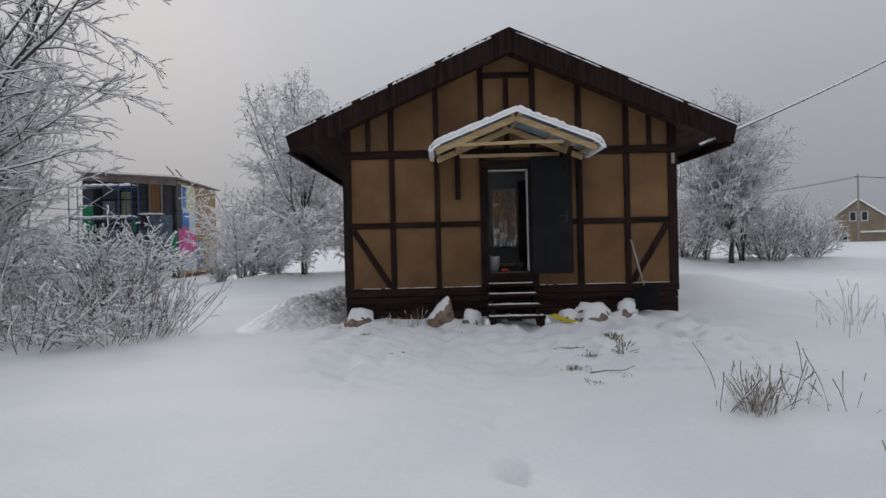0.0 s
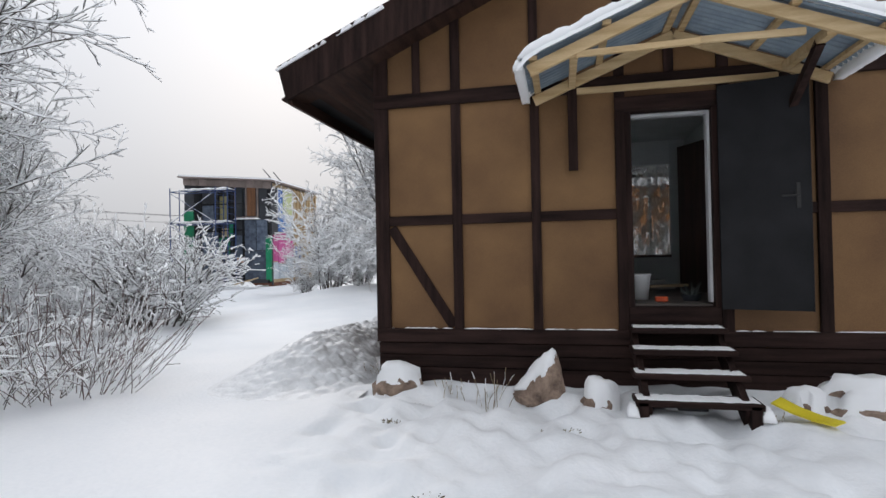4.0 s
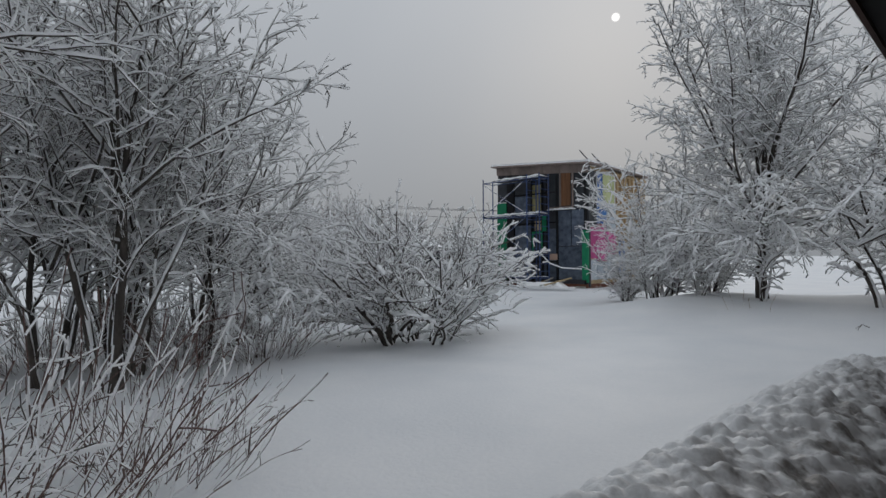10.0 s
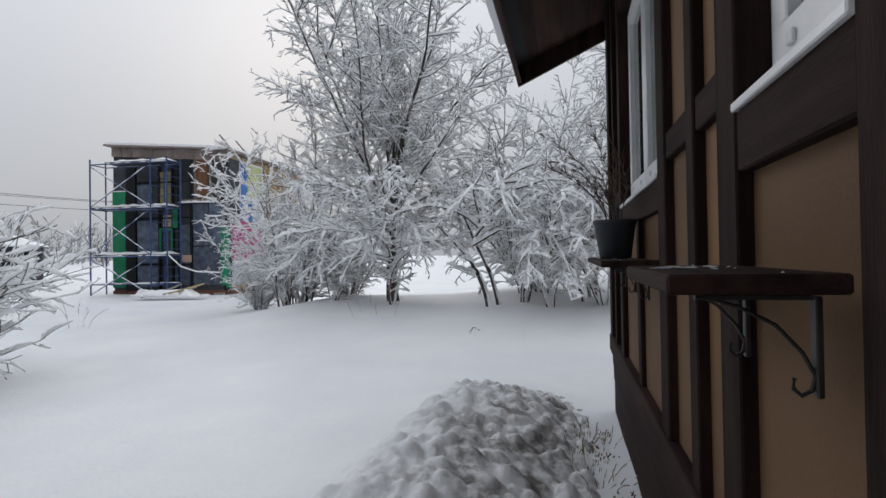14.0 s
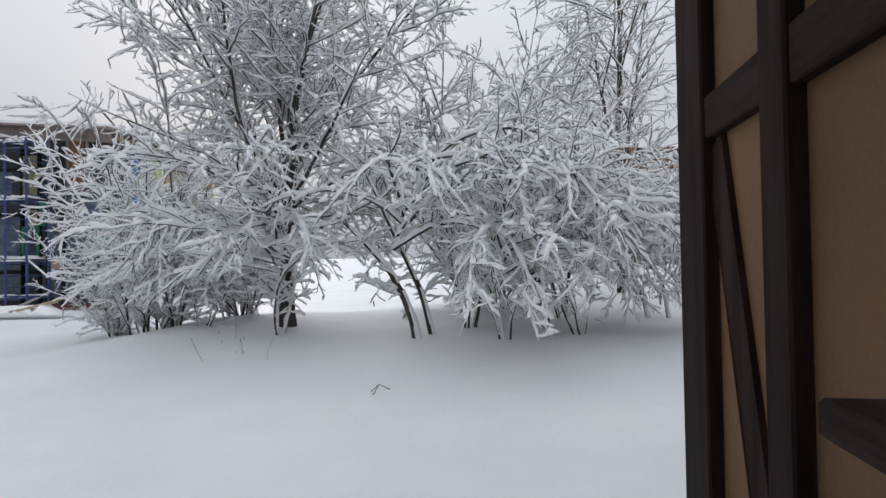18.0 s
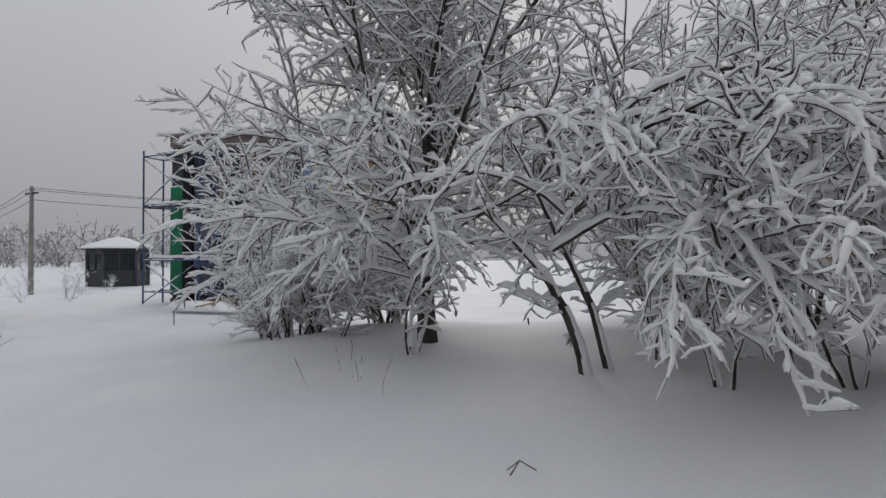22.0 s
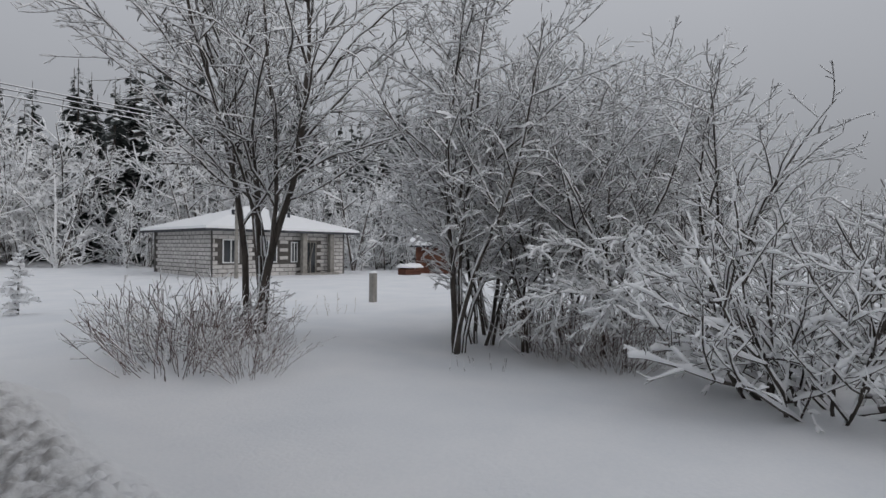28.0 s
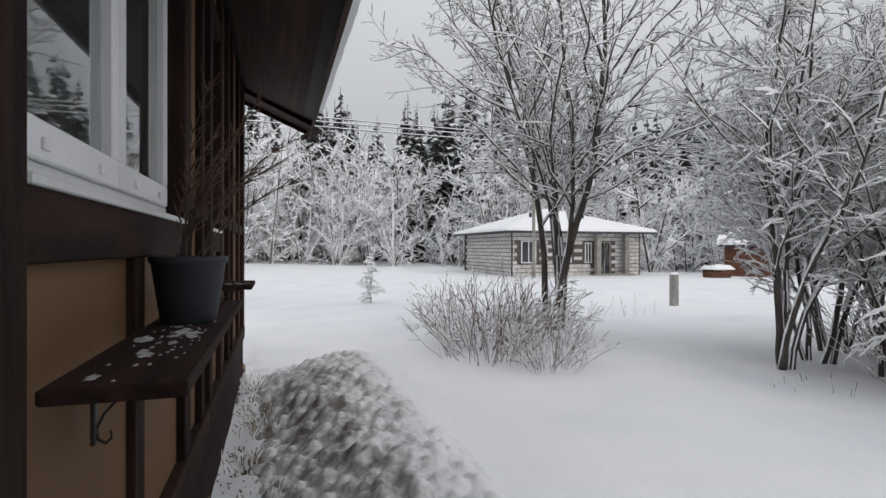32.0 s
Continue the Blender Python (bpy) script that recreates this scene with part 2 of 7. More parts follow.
M_JAMB = material("grey_white_jamb", (0.42, 0.42, 0.42), (0.55, 0.55, 0.55), 0.5, 3.0, 0.05, 80.0)
M_WHITE = material("white_plastic", (0.70, 0.71, 0.71), (0.82, 0.82, 0.82), 0.35, 3.0, 0.05, 80.0)
M_PINE = material("fresh_pine", (0.42, 0.28, 0.13), (0.62, 0.46, 0.26), 0.6, 3.0, 0.3, 50.0, (0.6, 6, 6))
M_SHEET = material("blue_grey_corrugated_sheet", (0.16, 0.21, 0.26), (0.27, 0.33, 0.38), 0.4, 4.0, 0.1)
M_GREYWALL = material("grey_plaster", (0.58, 0.60, 0.59), (0.70, 0.72, 0.71), 0.85, 2.0, 0.2, 70.0)
M_INDOOR = material("indoor_dark_wood", (0.03, 0.015, 0.012), (0.07, 0.035, 0.027), 0.5, 3.0, 0.2, 40.0, (6, 6, 0.5))
M_FLOOR = material("indoor_floor", (0.06, 0.05, 0.045), (0.12, 0.10, 0.085), 0.6, 3.0, 0.2)
M_ROCK = material("boulder", (0.10, 0.066, 0.05), (0.36, 0.26, 0.195), 0.85, 7.0, 0.9, 34.0, bump_scale=0.05)
M_POT = material("grey_plastic_pot", (0.030, 0.034, 0.041), (0.048, 0.053, 0.061), 0.6, 6.0, 0.1, gloss=0.25)
M_IRON = material("wrought_iron", (0.010, 0.010, 0.010), (0.025, 0.023, 0.022), 0.5, 8.0, 0.2)
M_YELLOW = material("yellow_plastic", (0.62, 0.50, 0.02), (0.75, 0.62, 0.04), 0.45, 4.0, 0.05)
M_GLASS = glass("window_glass")
M_GREEN = material("green_net", (0.0, 0.16, 0.07), (0.01, 0.26, 0.12), 0.7, 2.0, 0.1)
M_BLUE = material("blue_board", (0.03, 0.10, 0.36), (0.06, 0.20, 0.50), 0.6, 1.2, 0.1)
M_PINK = material("magenta_board", (0.45, 0.04, 0.20), (0.62, 0.12, 0.34), 0.6, 1.2, 0.1)
M_PALE = material("pale_board", (0.35, 0.42, 0.50), (0.60, 0.64, 0.66), 0.6, 1.0, 0.1)
M_OLIVE = material("olive_board", (0.22, 0.20, 0.09), (0.34, 0.31, 0.16), 0.7, 1.5, 0.1)
M_CURTAIN = material("brown_curtain", (0.10, 0.045, 0.02), (0.19, 0.09, 0.042), 0.9, 3.0, 0.2, 30.0, (8, 8, 0.4))
M_PINKBOARD = material("pink_tan_board", (0.45, 0.30, 0.22), (0.58, 0.40, 0.31), 0.8, 2.0, 0.1)
M_LIME = material("lime_board", (0.42, 0.46, 0.20), (0.58, 0.62, 0.34), 0.6, 1.0, 0.1)
M_TAN = material("tan_board", (0.36, 0.26, 0.13), (0.52, 0.40, 0.24), 0.7, 1.5, 0.2)
M_DARKCLAD = material("dark_cladding", (0.020, 0.022, 0.028), (0.055, 0.060, 0.072), 0.6, 1.5, 0.2, spread=0.3)
M_ADOBE = material("orange_brown_render", (0.20, 0.085, 0.028), (0.31, 0.145, 0.052), 0.9, 0.9, 0.5, 22.0, bump_scale=0.03)
M_BLOCK = material("aerated_block", (0.54, 0.515, 0.495), (0.70, 0.675, 0.65), 0.9, 3.0, 0.3, 40.0, spread=0.12)
M_MORTAR = material("mortar", (0.07, 0.065, 0.06), (0.12, 0.11, 0.10), 0.95, 4.0, 0.3)
# needle green lightened to paint in the haze over the far spruces
M_NEEDLE = material("haze_paled_spruce_needles", (0.045, 0.056, 0.053), (0.11, 0.125, 0.118), 0.9, 3.0, 0.0)
M_BLUESTEEL = material("blue_painted_tube", (0.02, 0.05, 0.16), (0.05, 0.09, 0.22), 0.5, 5.0, 0.1)
M_FASCIA = material("weathered_fascia", (0.16, 0.125, 0.11), (0.27, 0.22, 0.20), 0.85, 2.0, 0.2, spread=0.25)
M_NAVY = material("film_wrapped_glazing", (0.035, 0.05, 0.08), (0.12, 0.15, 0.20), 0.3, 5.0, 0.4, 30.0, spread=0.3)
M_CONCRETE = material("weathered_concrete", (0.22, 0.21, 0.19), (0.36, 0.34, 0.31), 0.9, 4.0, 0.4, 50.0)
M_CABLE = material("black_cable", (0.015, 0.015, 0.016), (0.03, 0.03, 0.03), 0.6, 8.0, 0.0)
M_DARKGLASS = material("dark_window", (0.02, 0.024, 0.028), (0.05, 0.055, 0.06), 0.08, 1.0, 0.0)
M_REDWOOD = material("red_brown_timber", (0.09, 0.03, 0.018), (0.17, 0.07, 0.04), 0.8, 3.0, 0.3)
M_LACE = material("lace_curtain", (0.42, 0.43, 0.41), (0.85, 0.86, 0.83), 0.9, 16.0, 0.0, 60.0, (1, 1, 0.45))
lace = M_LACE.node_tree
thin, blend = lace.nodes.new("ShaderNodeBsdfTranslucent"), lace.nodes.new("ShaderNodeMixShader")   # light shines through the cloth
lace.links.new(lace.nodes["Hue/Saturation/Value"].outputs[0], thin.inputs["Color"])
lace.links.new(lace.nodes["Principled BSDF"].outputs[0], blend.inputs[1])
lace.links.new(thin.outputs[0], blend.inputs[2])
blend.inputs["Fac"].default_value = 0.75
holes, weave, mesh_cut = lace.nodes.new("ShaderNodeBsdfTransparent"), lace.nodes.new("ShaderNodeMixShader"), lace.nodes.new("ShaderNodeMapRange")   # and through its open weave
mesh_cut.inputs["From Min"].default_value, mesh_cut.inputs["From Max"].default_value, mesh_cut.inputs["To Min"].default_value, mesh_cut.inputs["To Max"].default_value = 0.35, 0.65, 0.75, 0.2
lace.links.new(lace.nodes["Noise Texture"].outputs["Fac"], mesh_cut.inputs["Value"])
lace.links.new(mesh_cut.outputs[0], weave.inputs["Fac"])
lace.links.new(blend.outputs[0], weave.inputs[1])
lace.links.new(holes.outputs[0], weave.inputs[2])
lace.links.new(weave.outputs[0], lace.nodes["Material Output"].inputs["Surface"])
twig_snow = M_TWIG_SNOW.node_tree                        # thin snow lets some daylight through
glim, part_lit = twig_snow.nodes.new("ShaderNodeBsdfTranslucent"), twig_snow.nodes.new("ShaderNodeMixShader")
glim.inputs["Color"].default_value, part_lit.inputs["Fac"].default_value = (0.975, 0.98, 0.985, 1), 0.06
twig_snow.links.new(twig_snow.nodes["Principled BSDF"].outputs[0], part_lit.inputs[1])
twig_snow.links.new(glim.outputs[0], part_lit.inputs[2])
twig_snow.links.new(part_lit.outputs[0], twig_snow.nodes["Material Output"].inputs["Surface"])


# ---- mesh helpers ----
def finish(name, bm, mat, parent=None, smooth=False):
    me = bpy.data.meshes.new(name)
    bm.normal_update()
    bm.to_mesh(me)
    bm.free()
    if smooth:
        me.polygons.foreach_set("use_smooth", [True] * len(me.polygons))
    for m in mat if isinstance(mat, (list, tuple)) else [mat]:
        me.materials.append(m)
    ob = new(name, me)
    if parent:
        ob.parent = parent
    return ob


def part(name, bm, mat, parent, label="", smooth=False):
    ob = finish(name, bm, mat, parent, smooth)
    if label:
        ob["label"] = label
    return ob


def thing(name, label, category, at=(0, 0, 0), group="", kind="", turn=0.0):
    ob = new(name)
    ob.empty_display_size = 0.2
    ob.matrix_world = pose(*at, 0, 0, turn)
    return tagged(ob, label, category, group, kind)


def box(bm, a, b, bevel=0.0):
    """A box between two corners, in a bmesh, with its edges broken by bevel."""
    x0, y0, z0 = (min(p, q) for p, q in zip(a, b))
    x1, y1, z1 = (max(p, q) for p, q in zip(a, b))
    got = bmesh.ops.create_cube(bm, size=1.0)
    for v in got["verts"]:
        v.co = Vector((x0 if v.co.x < 0 else x1, y0 if v.co.y < 0 else y1, z0 if v.co.z < 0 else z1))
    if bevel:
        edges = list({e for v in got["verts"] for e in v.link_edges})
        bmesh.ops.bevel(bm, geom=edges, offset=bevel, segments=1, affect="EDGES")
    return bm


def B(a, b, bevel=0.0):
    return box(bmesh.new(), a, b, bevel)


def beam(bm, p, q, w, d, up=(0, 0, 1), bevel=0.004):
    """A squared timber from p to q, w wide across and d deep along up."""
    p, q = Vector(p), Vector(q)
    ax = (q - p).normalized()
    side = ax.cross(Vector(up))
    side = side.normalized() if side.length > 1e-4 else Vector((1, 0, 0))
    top = side.cross(ax).normalized()
    m = Matrix((side, ax, top)).transposed().to_4x4()
    m.translation = (p + q) / 2
    got = bmesh.ops.create_cube(bm, size=1.0)
    for v in got["verts"]:
        v.co = m @ Vector((v.co.x * w, v.co.y * (q - p).length, v.co.z * d))
    if bevel:
        bmesh.ops.bevel(bm, geom=list({e for v in got["verts"] for e in v.link_edges}), offset=bevel, segments=1, affect="EDGES")
    return bm


def prism(points, y0, y1):
    """A polygon in the x-z plane pushed from y0 to y1."""
    bm = bmesh.new()
    a = [bm.verts.new((x, y0, z)) for x, z in points]
    b = [bm.verts.new((x, y1, z)) for x, z in points]
    bm.faces.new(a)
    bm.faces.new(b[::-1])
    for i in range(len(points)):
        j = (i + 1) % len(points)
        bm.faces.new((a[j], a[i], b[i], b[j]))
    bmesh.ops.recalc_face_normals(bm, faces=bm.faces[:])
    return bm


def tube(bm, pts, r, sides=6, r_end=None):
    """A round bar through points."""
    pts = [Vector(p) for p in pts]
    rings = []
    for i, p in enumerate(pts):
        d = (pts[min(i + 1, len(pts) - 1)] - pts[max(i - 1, 0)]).normalized()
        s = d.cross(Vector((0, 0, 1)))
        s = s.normalized() if s.length > 1e-3 else Vector((1, 0, 0))
        u = s.cross(d)
        rr = r if r_end is None else r + (r_end - r) * i / (len(pts) - 1)
        rings.append([bm.verts.new(p + (s * math.cos(k * math.tau / sides) + u * math.sin(k * math.tau / sides)) * rr) for k in range(sides)])
    for a, b in zip(rings, rings[1:]):
        for k in range(sides):
            bm.faces.new((a[k], a[(k + 1) % sides], b[(k + 1) % sides], b[k]))
    bm.faces.new(rings[0][::-1])
    bm.faces.new(rings[-1])
    return bm


def lathe(profile, sides=24):
    bm = bmesh.new()
    rings = [[bm.verts.new((r * math.cos(k * math.tau / sides), r * math.sin(k * math.tau / sides), z)) for k in range(sides)] for r, z in profile]
    for a, b in zip(rings, rings[1:]):
        for k in range(sides):
            bm.faces.new((a[k], a[(k + 1) % sides], b[(k + 1) % sides], b[k]))
    bm.faces.new(rings[0][::-1])
    return bm


def snow_strip(p, q, w, h, seed, steps=24, gaps=0.0, lean=(0, 0, 1)):
    """An uneven cushion of snow lying along a line."""
    rng = random.Random(seed)
    bm = bmesh.new()
    p, q, up = Vector(p), Vector(q), Vector(lean)
    ax = (q - p).normalized()
    side = ax.cross(up).normalized()
    prev = None
    for i in range(steps + 1):
        c = p.lerp(q, i / steps)
        k = rng.uniform(0.6, 1.15) * (0.35 if i in (0, steps) else 1.0)
        hh = h * k
        if rng.random() < gaps:
            hh *= 0.06
        ww = w * rng.uniform(0.85, 1.05) / 2
        ring = [bm.verts.new(c + side * a * ww + up * b * hh) for a, b in ((-1, -0.05), (-0.95, 0.5), (-0.5, 0.95), (0.5, 1.0), (0.95, 0.5), (1, -0.05))]
        if prev:
            for j in range(5):
                bm.faces.new((prev[j], ring[j], ring[j + 1], prev[j + 1]))
            bm.faces.new((prev[5], ring[5], ring[0], prev[0]))
        else:
            bm.faces.new(ring)
        prev = ring
    bm.faces.new(prev[::-1])
    bmesh.ops.recalc_face_normals(bm, faces=bm.faces[:])
    return bm


def quads_mesh(name, co, quads, mats, smooth=True, index=None):
    """A mesh straight from arrays of corners and four-sided faces."""
    me = bpy.data.meshes.new(name)
    co, quads = np.asarray(co, np.float32), np.asarray(quads, np.int32)
    me.vertices.add(len(co))
    me.vertices.foreach_set("co", co.ravel())
    me.loops.add(quads.size)
    me.loops.foreach_set("vertex_index", quads.ravel())
    me.polygons.add(len(quads))
    me.polygons.foreach_set("loop_start", np.arange(0, quads.size, 4, dtype=np.int32))
    me.polygons.foreach_set("use_smooth", np.full(len(quads), smooth))
    for m in mats:
        me.materials.append(m)
    if index is not None:
        me.polygons.foreach_set("material_index", np.asarray(index, np.int32))
    me.update(calc_edges=True)
    return me


# ---- ground ----
def smooth_step(a, b, x):
    k = np.clip((x - a) / (b - a), 0, 1)
    return k * k * (3 - 2 * k)


def bumps(x, y, scale, seed, octaves=3):
    """Smooth random relief, between about -1 and 1."""
    rng = np.random.RandomState(seed)
    out, amp = np.zeros_like(x), 1.0
    for o in range(octaves):
        for _ in range(5):
            a, ph = rng.uniform(0, math.tau), rng.uniform(0, math.tau)
            k = scale * 2 ** o * rng.uniform(0.7, 1.4)
            out += amp / 5 * 1.4 * np.sin(k * (x * math.cos(a) + y * math.sin(a)) + ph)
        amp *= 0.5
    return out


def ground_height(x, y):
    x, y = np.asarray(x, float), np.asarray(y, float)
    z = -0.05 + 0.05 * bumps(x, y, 0.35, 3) + 0.015 * bumps(x, y, 1.7, 4)
    z -= 0.25 * smooth_step(-6, -11, x) * smooth_step(22, 14, y) * smooth_step(-10, 2, y)
    z += 0.14 * smooth_step(6, 9, y) * smooth_step(-2.6, -1.0, x) * smooth_step(6.5, 4.5, x) * smooth_step(12, 10, y)
    z -= 0.20 * smooth_step(5.0, -2.0, y)
    z += 0.85 * smooth_step(24, 31, y) * smooth_step(-5, 1, x) * smooth_step(15, 11, x) * smooth_step(60, 40, y)                       # bank before the rendered wall
    z += 0.35 * smooth_step(24, 30, y) * smooth_step(-7, -3, x) * smooth_step(-10, -6, x)
    z += 0.38 * smooth_step(18.5, 22.5, y) * smooth_step(-10.5, -7.5, x) * smooth_step(3.0, 0.0, x) * smooth_step(30, 24, y)      # rise under the garden trees
    z += 0.55 * np.exp(-((x - 6.2) / 1.6) ** 2 - ((y - 13.5) / 2.2) ** 2)            # heap beside the far wall
    z += 0.22 * np.exp(-((x + 3.0) / 0.66) ** 2) * smooth_step(8.8, 10.4, y) * smooth_step(17.6, 15.4, y)
    yard = smooth_step(4.5, 6.5, y) * smooth_step(9.6, 8.8, y) * smooth_step(-2.2, -1.0, x) * smooth_step(5.2, 4.2, x)
    z += yard * (0.030 * bumps(x, y, 5.0, 9, 3) + 0.030 * bumps(x, y, 13.0, 10, 2) - 0.065)
    trail = np.exp(-((x - 0.55 - 0.15 * np.sin(y)) / 0.45) ** 2) * smooth_step(6.5, 4.5, y) * smooth_step(-3, 0, y)
    z += trail * (0.04 * bumps(x, y, 5.0, 12, 3) - 0.05)
    near = smooth_step(-2.6, -2.2, x) * smooth_step(-1.5, -1.9, x) * smooth_step(9.3, 10.0, y) * smooth_step(17.5, 16.5, y)
    z += near * (0.03 * bumps(x, y, 7.0, 15, 4) - 0.03)
    far = np.hypot(x + 4, y - 12)
    z += 0.9 * smooth_step(40, 160, far) + 0.4 * smooth_step(25, 60, far) * bumps(x, y, 0.06, 21, 2)
    return z


def graded(stops):
    out = []
    for a, b, step in stops:
        n = max(1, round((b - a) / step))
        out += [a + (b - a) * i / n for i in range(n)]
    return np.array(out + [stops[-1][1]])


def g(x, y):
    return float(ground_height(np.array([x]), np.array([y]))[0])


gx = graded([(-1500, -300, 200), (-300, -80, 22), (-80, -30, 4), (-30, -12, 0.6), (-12, -4.4, 0.22), (-4.4, -1.6, 0.06), (-1.6, 4.4, 0.05), (4.4, 5.2, 0.1), (5.2, 12, 0.4), (12, 40, 2.5), (40, 120, 12), (120, 1500, 200)])
gy = graded([(-1500, -200, 200), (-200, -60, 18), (-60, -10, 3), (-10, -1, 0.5), (-1, 2.4, 0.16), (2.4, 6.3, 0.06), (6.3, 9.6, 0.04), (9.6, 17.5, 0.085), (17.5, 32, 0.3), (32, 80, 3), (80, 300, 25), (300, 1500, 200)])
GX, GY = np.meshgrid(gx, gy)
GZ = ground_height(GX, GY)
# deep footprints on the way to the door
for fx, fy, deep in ((0.40, 3.38, 0.26), (0.38, 4.2, 0.07), (0.56, 4.8, 0.05), (0.44, 5.4, 0.05), (0.62, 2.7, 0.2), (2.2, 2.2, 0.1), (1.9, 2.9, 0.08), (-0.2, 1.9, 0.1)):
    GZ -= deep * np.exp(-(((GX - fx) / 0.085) ** 2 + ((GY - fy) / 0.12) ** 2) ** 2)
rng_yard = np.random.RandomState(71)                     # trodden clods and dents before the wall
for _ in range(900):
    cx, cy, r = rng_yard.uniform(-1.9, 4.3), 9.4 - abs(rng_yard.normal(0, 1.2)), rng_yard.uniform(0.05, 0.15)
    ii, jj = (np.abs(gy - cy) < 2 * r).nonzero()[0], (np.abs(gx - cx) < 2 * r).nonzero()[0]
    if len(ii) and len(jj):
        sl = np.ix_(ii, jj)
        GZ[sl] += rng_yard.choice([0.20, 0.14, -0.32]) * r * np.exp(-(((GX[sl] - cx) ** 2 + ((GY[sl] - cy) * rng_yard.uniform(0.6, 1.2)) ** 2) / r ** 2) ** 1.5)
under = (GX > -1.74) & (GX < 4.1) & (GY > 9.52) & (GY < 16.35)
GZ[under] = np.minimum(GZ[under], -0.05)
nx, ny = len(gx), len(gy)
idx = np.arange(nx * ny).reshape(ny, nx)
g_quads = np.stack([idx[:-1, :-1], idx[:-1, 1:], idx[1:, 1:], idx[1:, :-1]], -1).reshape(-1, 4)
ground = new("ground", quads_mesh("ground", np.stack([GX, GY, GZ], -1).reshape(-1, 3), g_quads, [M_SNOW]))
tagged(ground, "deep fresh snow over a level garden and fields", "snow ground", kind="structure")


def heap_mesh(x0, x1, y0, y1, step, fn):
    xs, ys = np.arange(x0, x1 + step / 2, step), np.arange(y0, y1 + step / 2, step)
    X, Y = np.meshgrid(xs, ys)
    Z = fn(X, Y)
    ii = np.arange(X.size).reshape(X.shape)
    q = np.stack([ii[:-1, :-1], ii[:-1, 1:], ii[1:, 1:], ii[1:, :-1]], -1).reshape(-1, 4)
    return np.stack([X, Y, Z], -1).reshape(-1, 3), q


# ---- the half-timbered house ----
XL, XR, YF, YB = -1.77, 4.13, 9.45, 16.50      # outer faces of the timbers
RIDGE_X, RIDGE_Z, EAVE_Z, SLOPE = 1.18, 5.02, 3.30, 0.4455
ROOF_Y0, ROOF_Y1 = 9.07, 16.66


def roof_under(x):
    return RIDGE_Z - 0.36 - abs(x - RIDGE_X) * SLOPE


house = thing("house", "small half-timbered house with ochre panels and dark stained beams", "house", (0, 0, 0))


def post(x0, x1, z0, z1, y0=YF, y1=YF + 0.14):
    return part("post", B((x0, y0, z0), (x1, y1, z1), 0.005), M_BEAM, house)


FRONT_POSTS = [(-1.77, -1.62), (-0.947, -0.85), (-0.15, -0.06), (0.65, 0.745), (1.56, 1.66), (2.36, 2.465), (3.20, 3.30), (3.98, 4.13)]
for x0, x1 in FRONT_POSTS:
    post(x0, x1, 0.60, 2.89)
# rails, in lengths between the posts
for (a0, a1), (b0, b1) in zip(FRONT_POSTS, FRONT_POSTS[1:]):
    if a1 > 0.7 and b0 < 1.6:
        continue
    part("rail", B((a1, YF + 0.008, 1.66), (b0, YF + 0.13, 1.76), 0.004), M_BEAMX, house)
    part("panel", B((a1, YF + 0.035, 0.60), (b0, YF + 0.12, 1.66)), M_PANEL, house, "ochre painted board panel")
    part("snow_line", snow_strip((a1 + 0.01, YF + 0.018, 0.598), (b0 - 0.01, YF + 0.018, 0.598), 0.03, 0.012, int(a1 * 50) + 90, 16, 0.1), M_TWIG_SNOW, house)
    part("panel", B((a1, YF + 0.035, 1.76), (b0, YF + 0.12, 2.89)), M_PANEL, house)
part("top_rail", B((XL, YF - 0.004, 2.89), (XR, YF + 0.14, 3.03), 0.005), M_BEAMX, house)
part("sill_beam", B((XL, YF - 0.006, 0.46), (0.745, YF + 0.14, 0.60), 0.005), M_BEAMX, house)
part("sill_beam", B((1.56, YF - 0.006, 0.46), (XR, YF + 0.14, 0.60), 0.005), M_BEAMX, house)
part("sill_beam", B((0.745, YF + 0.012, 0.46), (1.56, YF + 0.14, 0.82), 0.005), M_BEAMX, house)
for i, (z0, z1) in enumerate(((0.335, 0.452), (0.21, 0.327), (-0.08, 0.202))):
    part("plinth_board", B((XL + 0.015, YF + 0.012 + 0.006 * i, z0), (XR - 0.015, YF + 0.09, z1), 0.004), M_BEAMX, house)
    part("plinth_board", B((XL + 0.012 + 0.006 * i, YF + 0.10, z0), (XL + 0.09, YB - 0.02, z1), 0.004), M_BEAMY, house)
for xa, xb in (((-1.60, 1.64), (-0.955, 0.62)), ((3.955, 1.64), (3.315, 0.62))):
    bm = bmesh.new()
    beam(bm, (xa[0], YF + 0.07, xa[1]), (xb[0], YF + 0.07, xb[1]), 0.105, 0.105, (1, 0, 0.5))
    part("brace", bm, M_BEAM, house)
# gable
GABLE = [(-1.77, -1.62), (-1.35, -1.27), (-0.947, -0.85), (-0.15, -0.06), (0.65, 0.745), (1.10, 1.19), (1.56, 1.66), (2.36, 2.465), (3.20, 3.30), (3.62, 3.70), (3.98, 4.13)]
for x0, x1 in GABLE:
    if x0 == 1.10:
        part("gable_stud", B((x0, YF + 0.006, 3.03), (x1, YF + 0.13, 4.27), 0.004), M_BEAM, house)
        continue
    part("gable_stud", prism([(x0, 3.03), (x1, 3.03), (x1, roof_under(x1) + 0.02), (x0, roof_under(x0) + 0.02)], YF + 0.004, YF + 0.13), M_BEAM, house)
part("collar_rail", B((0.745, YF + 0.002, 4.27), (1.56, YF + 0.13, 4.37), 0.004), M_BEAMX, house)
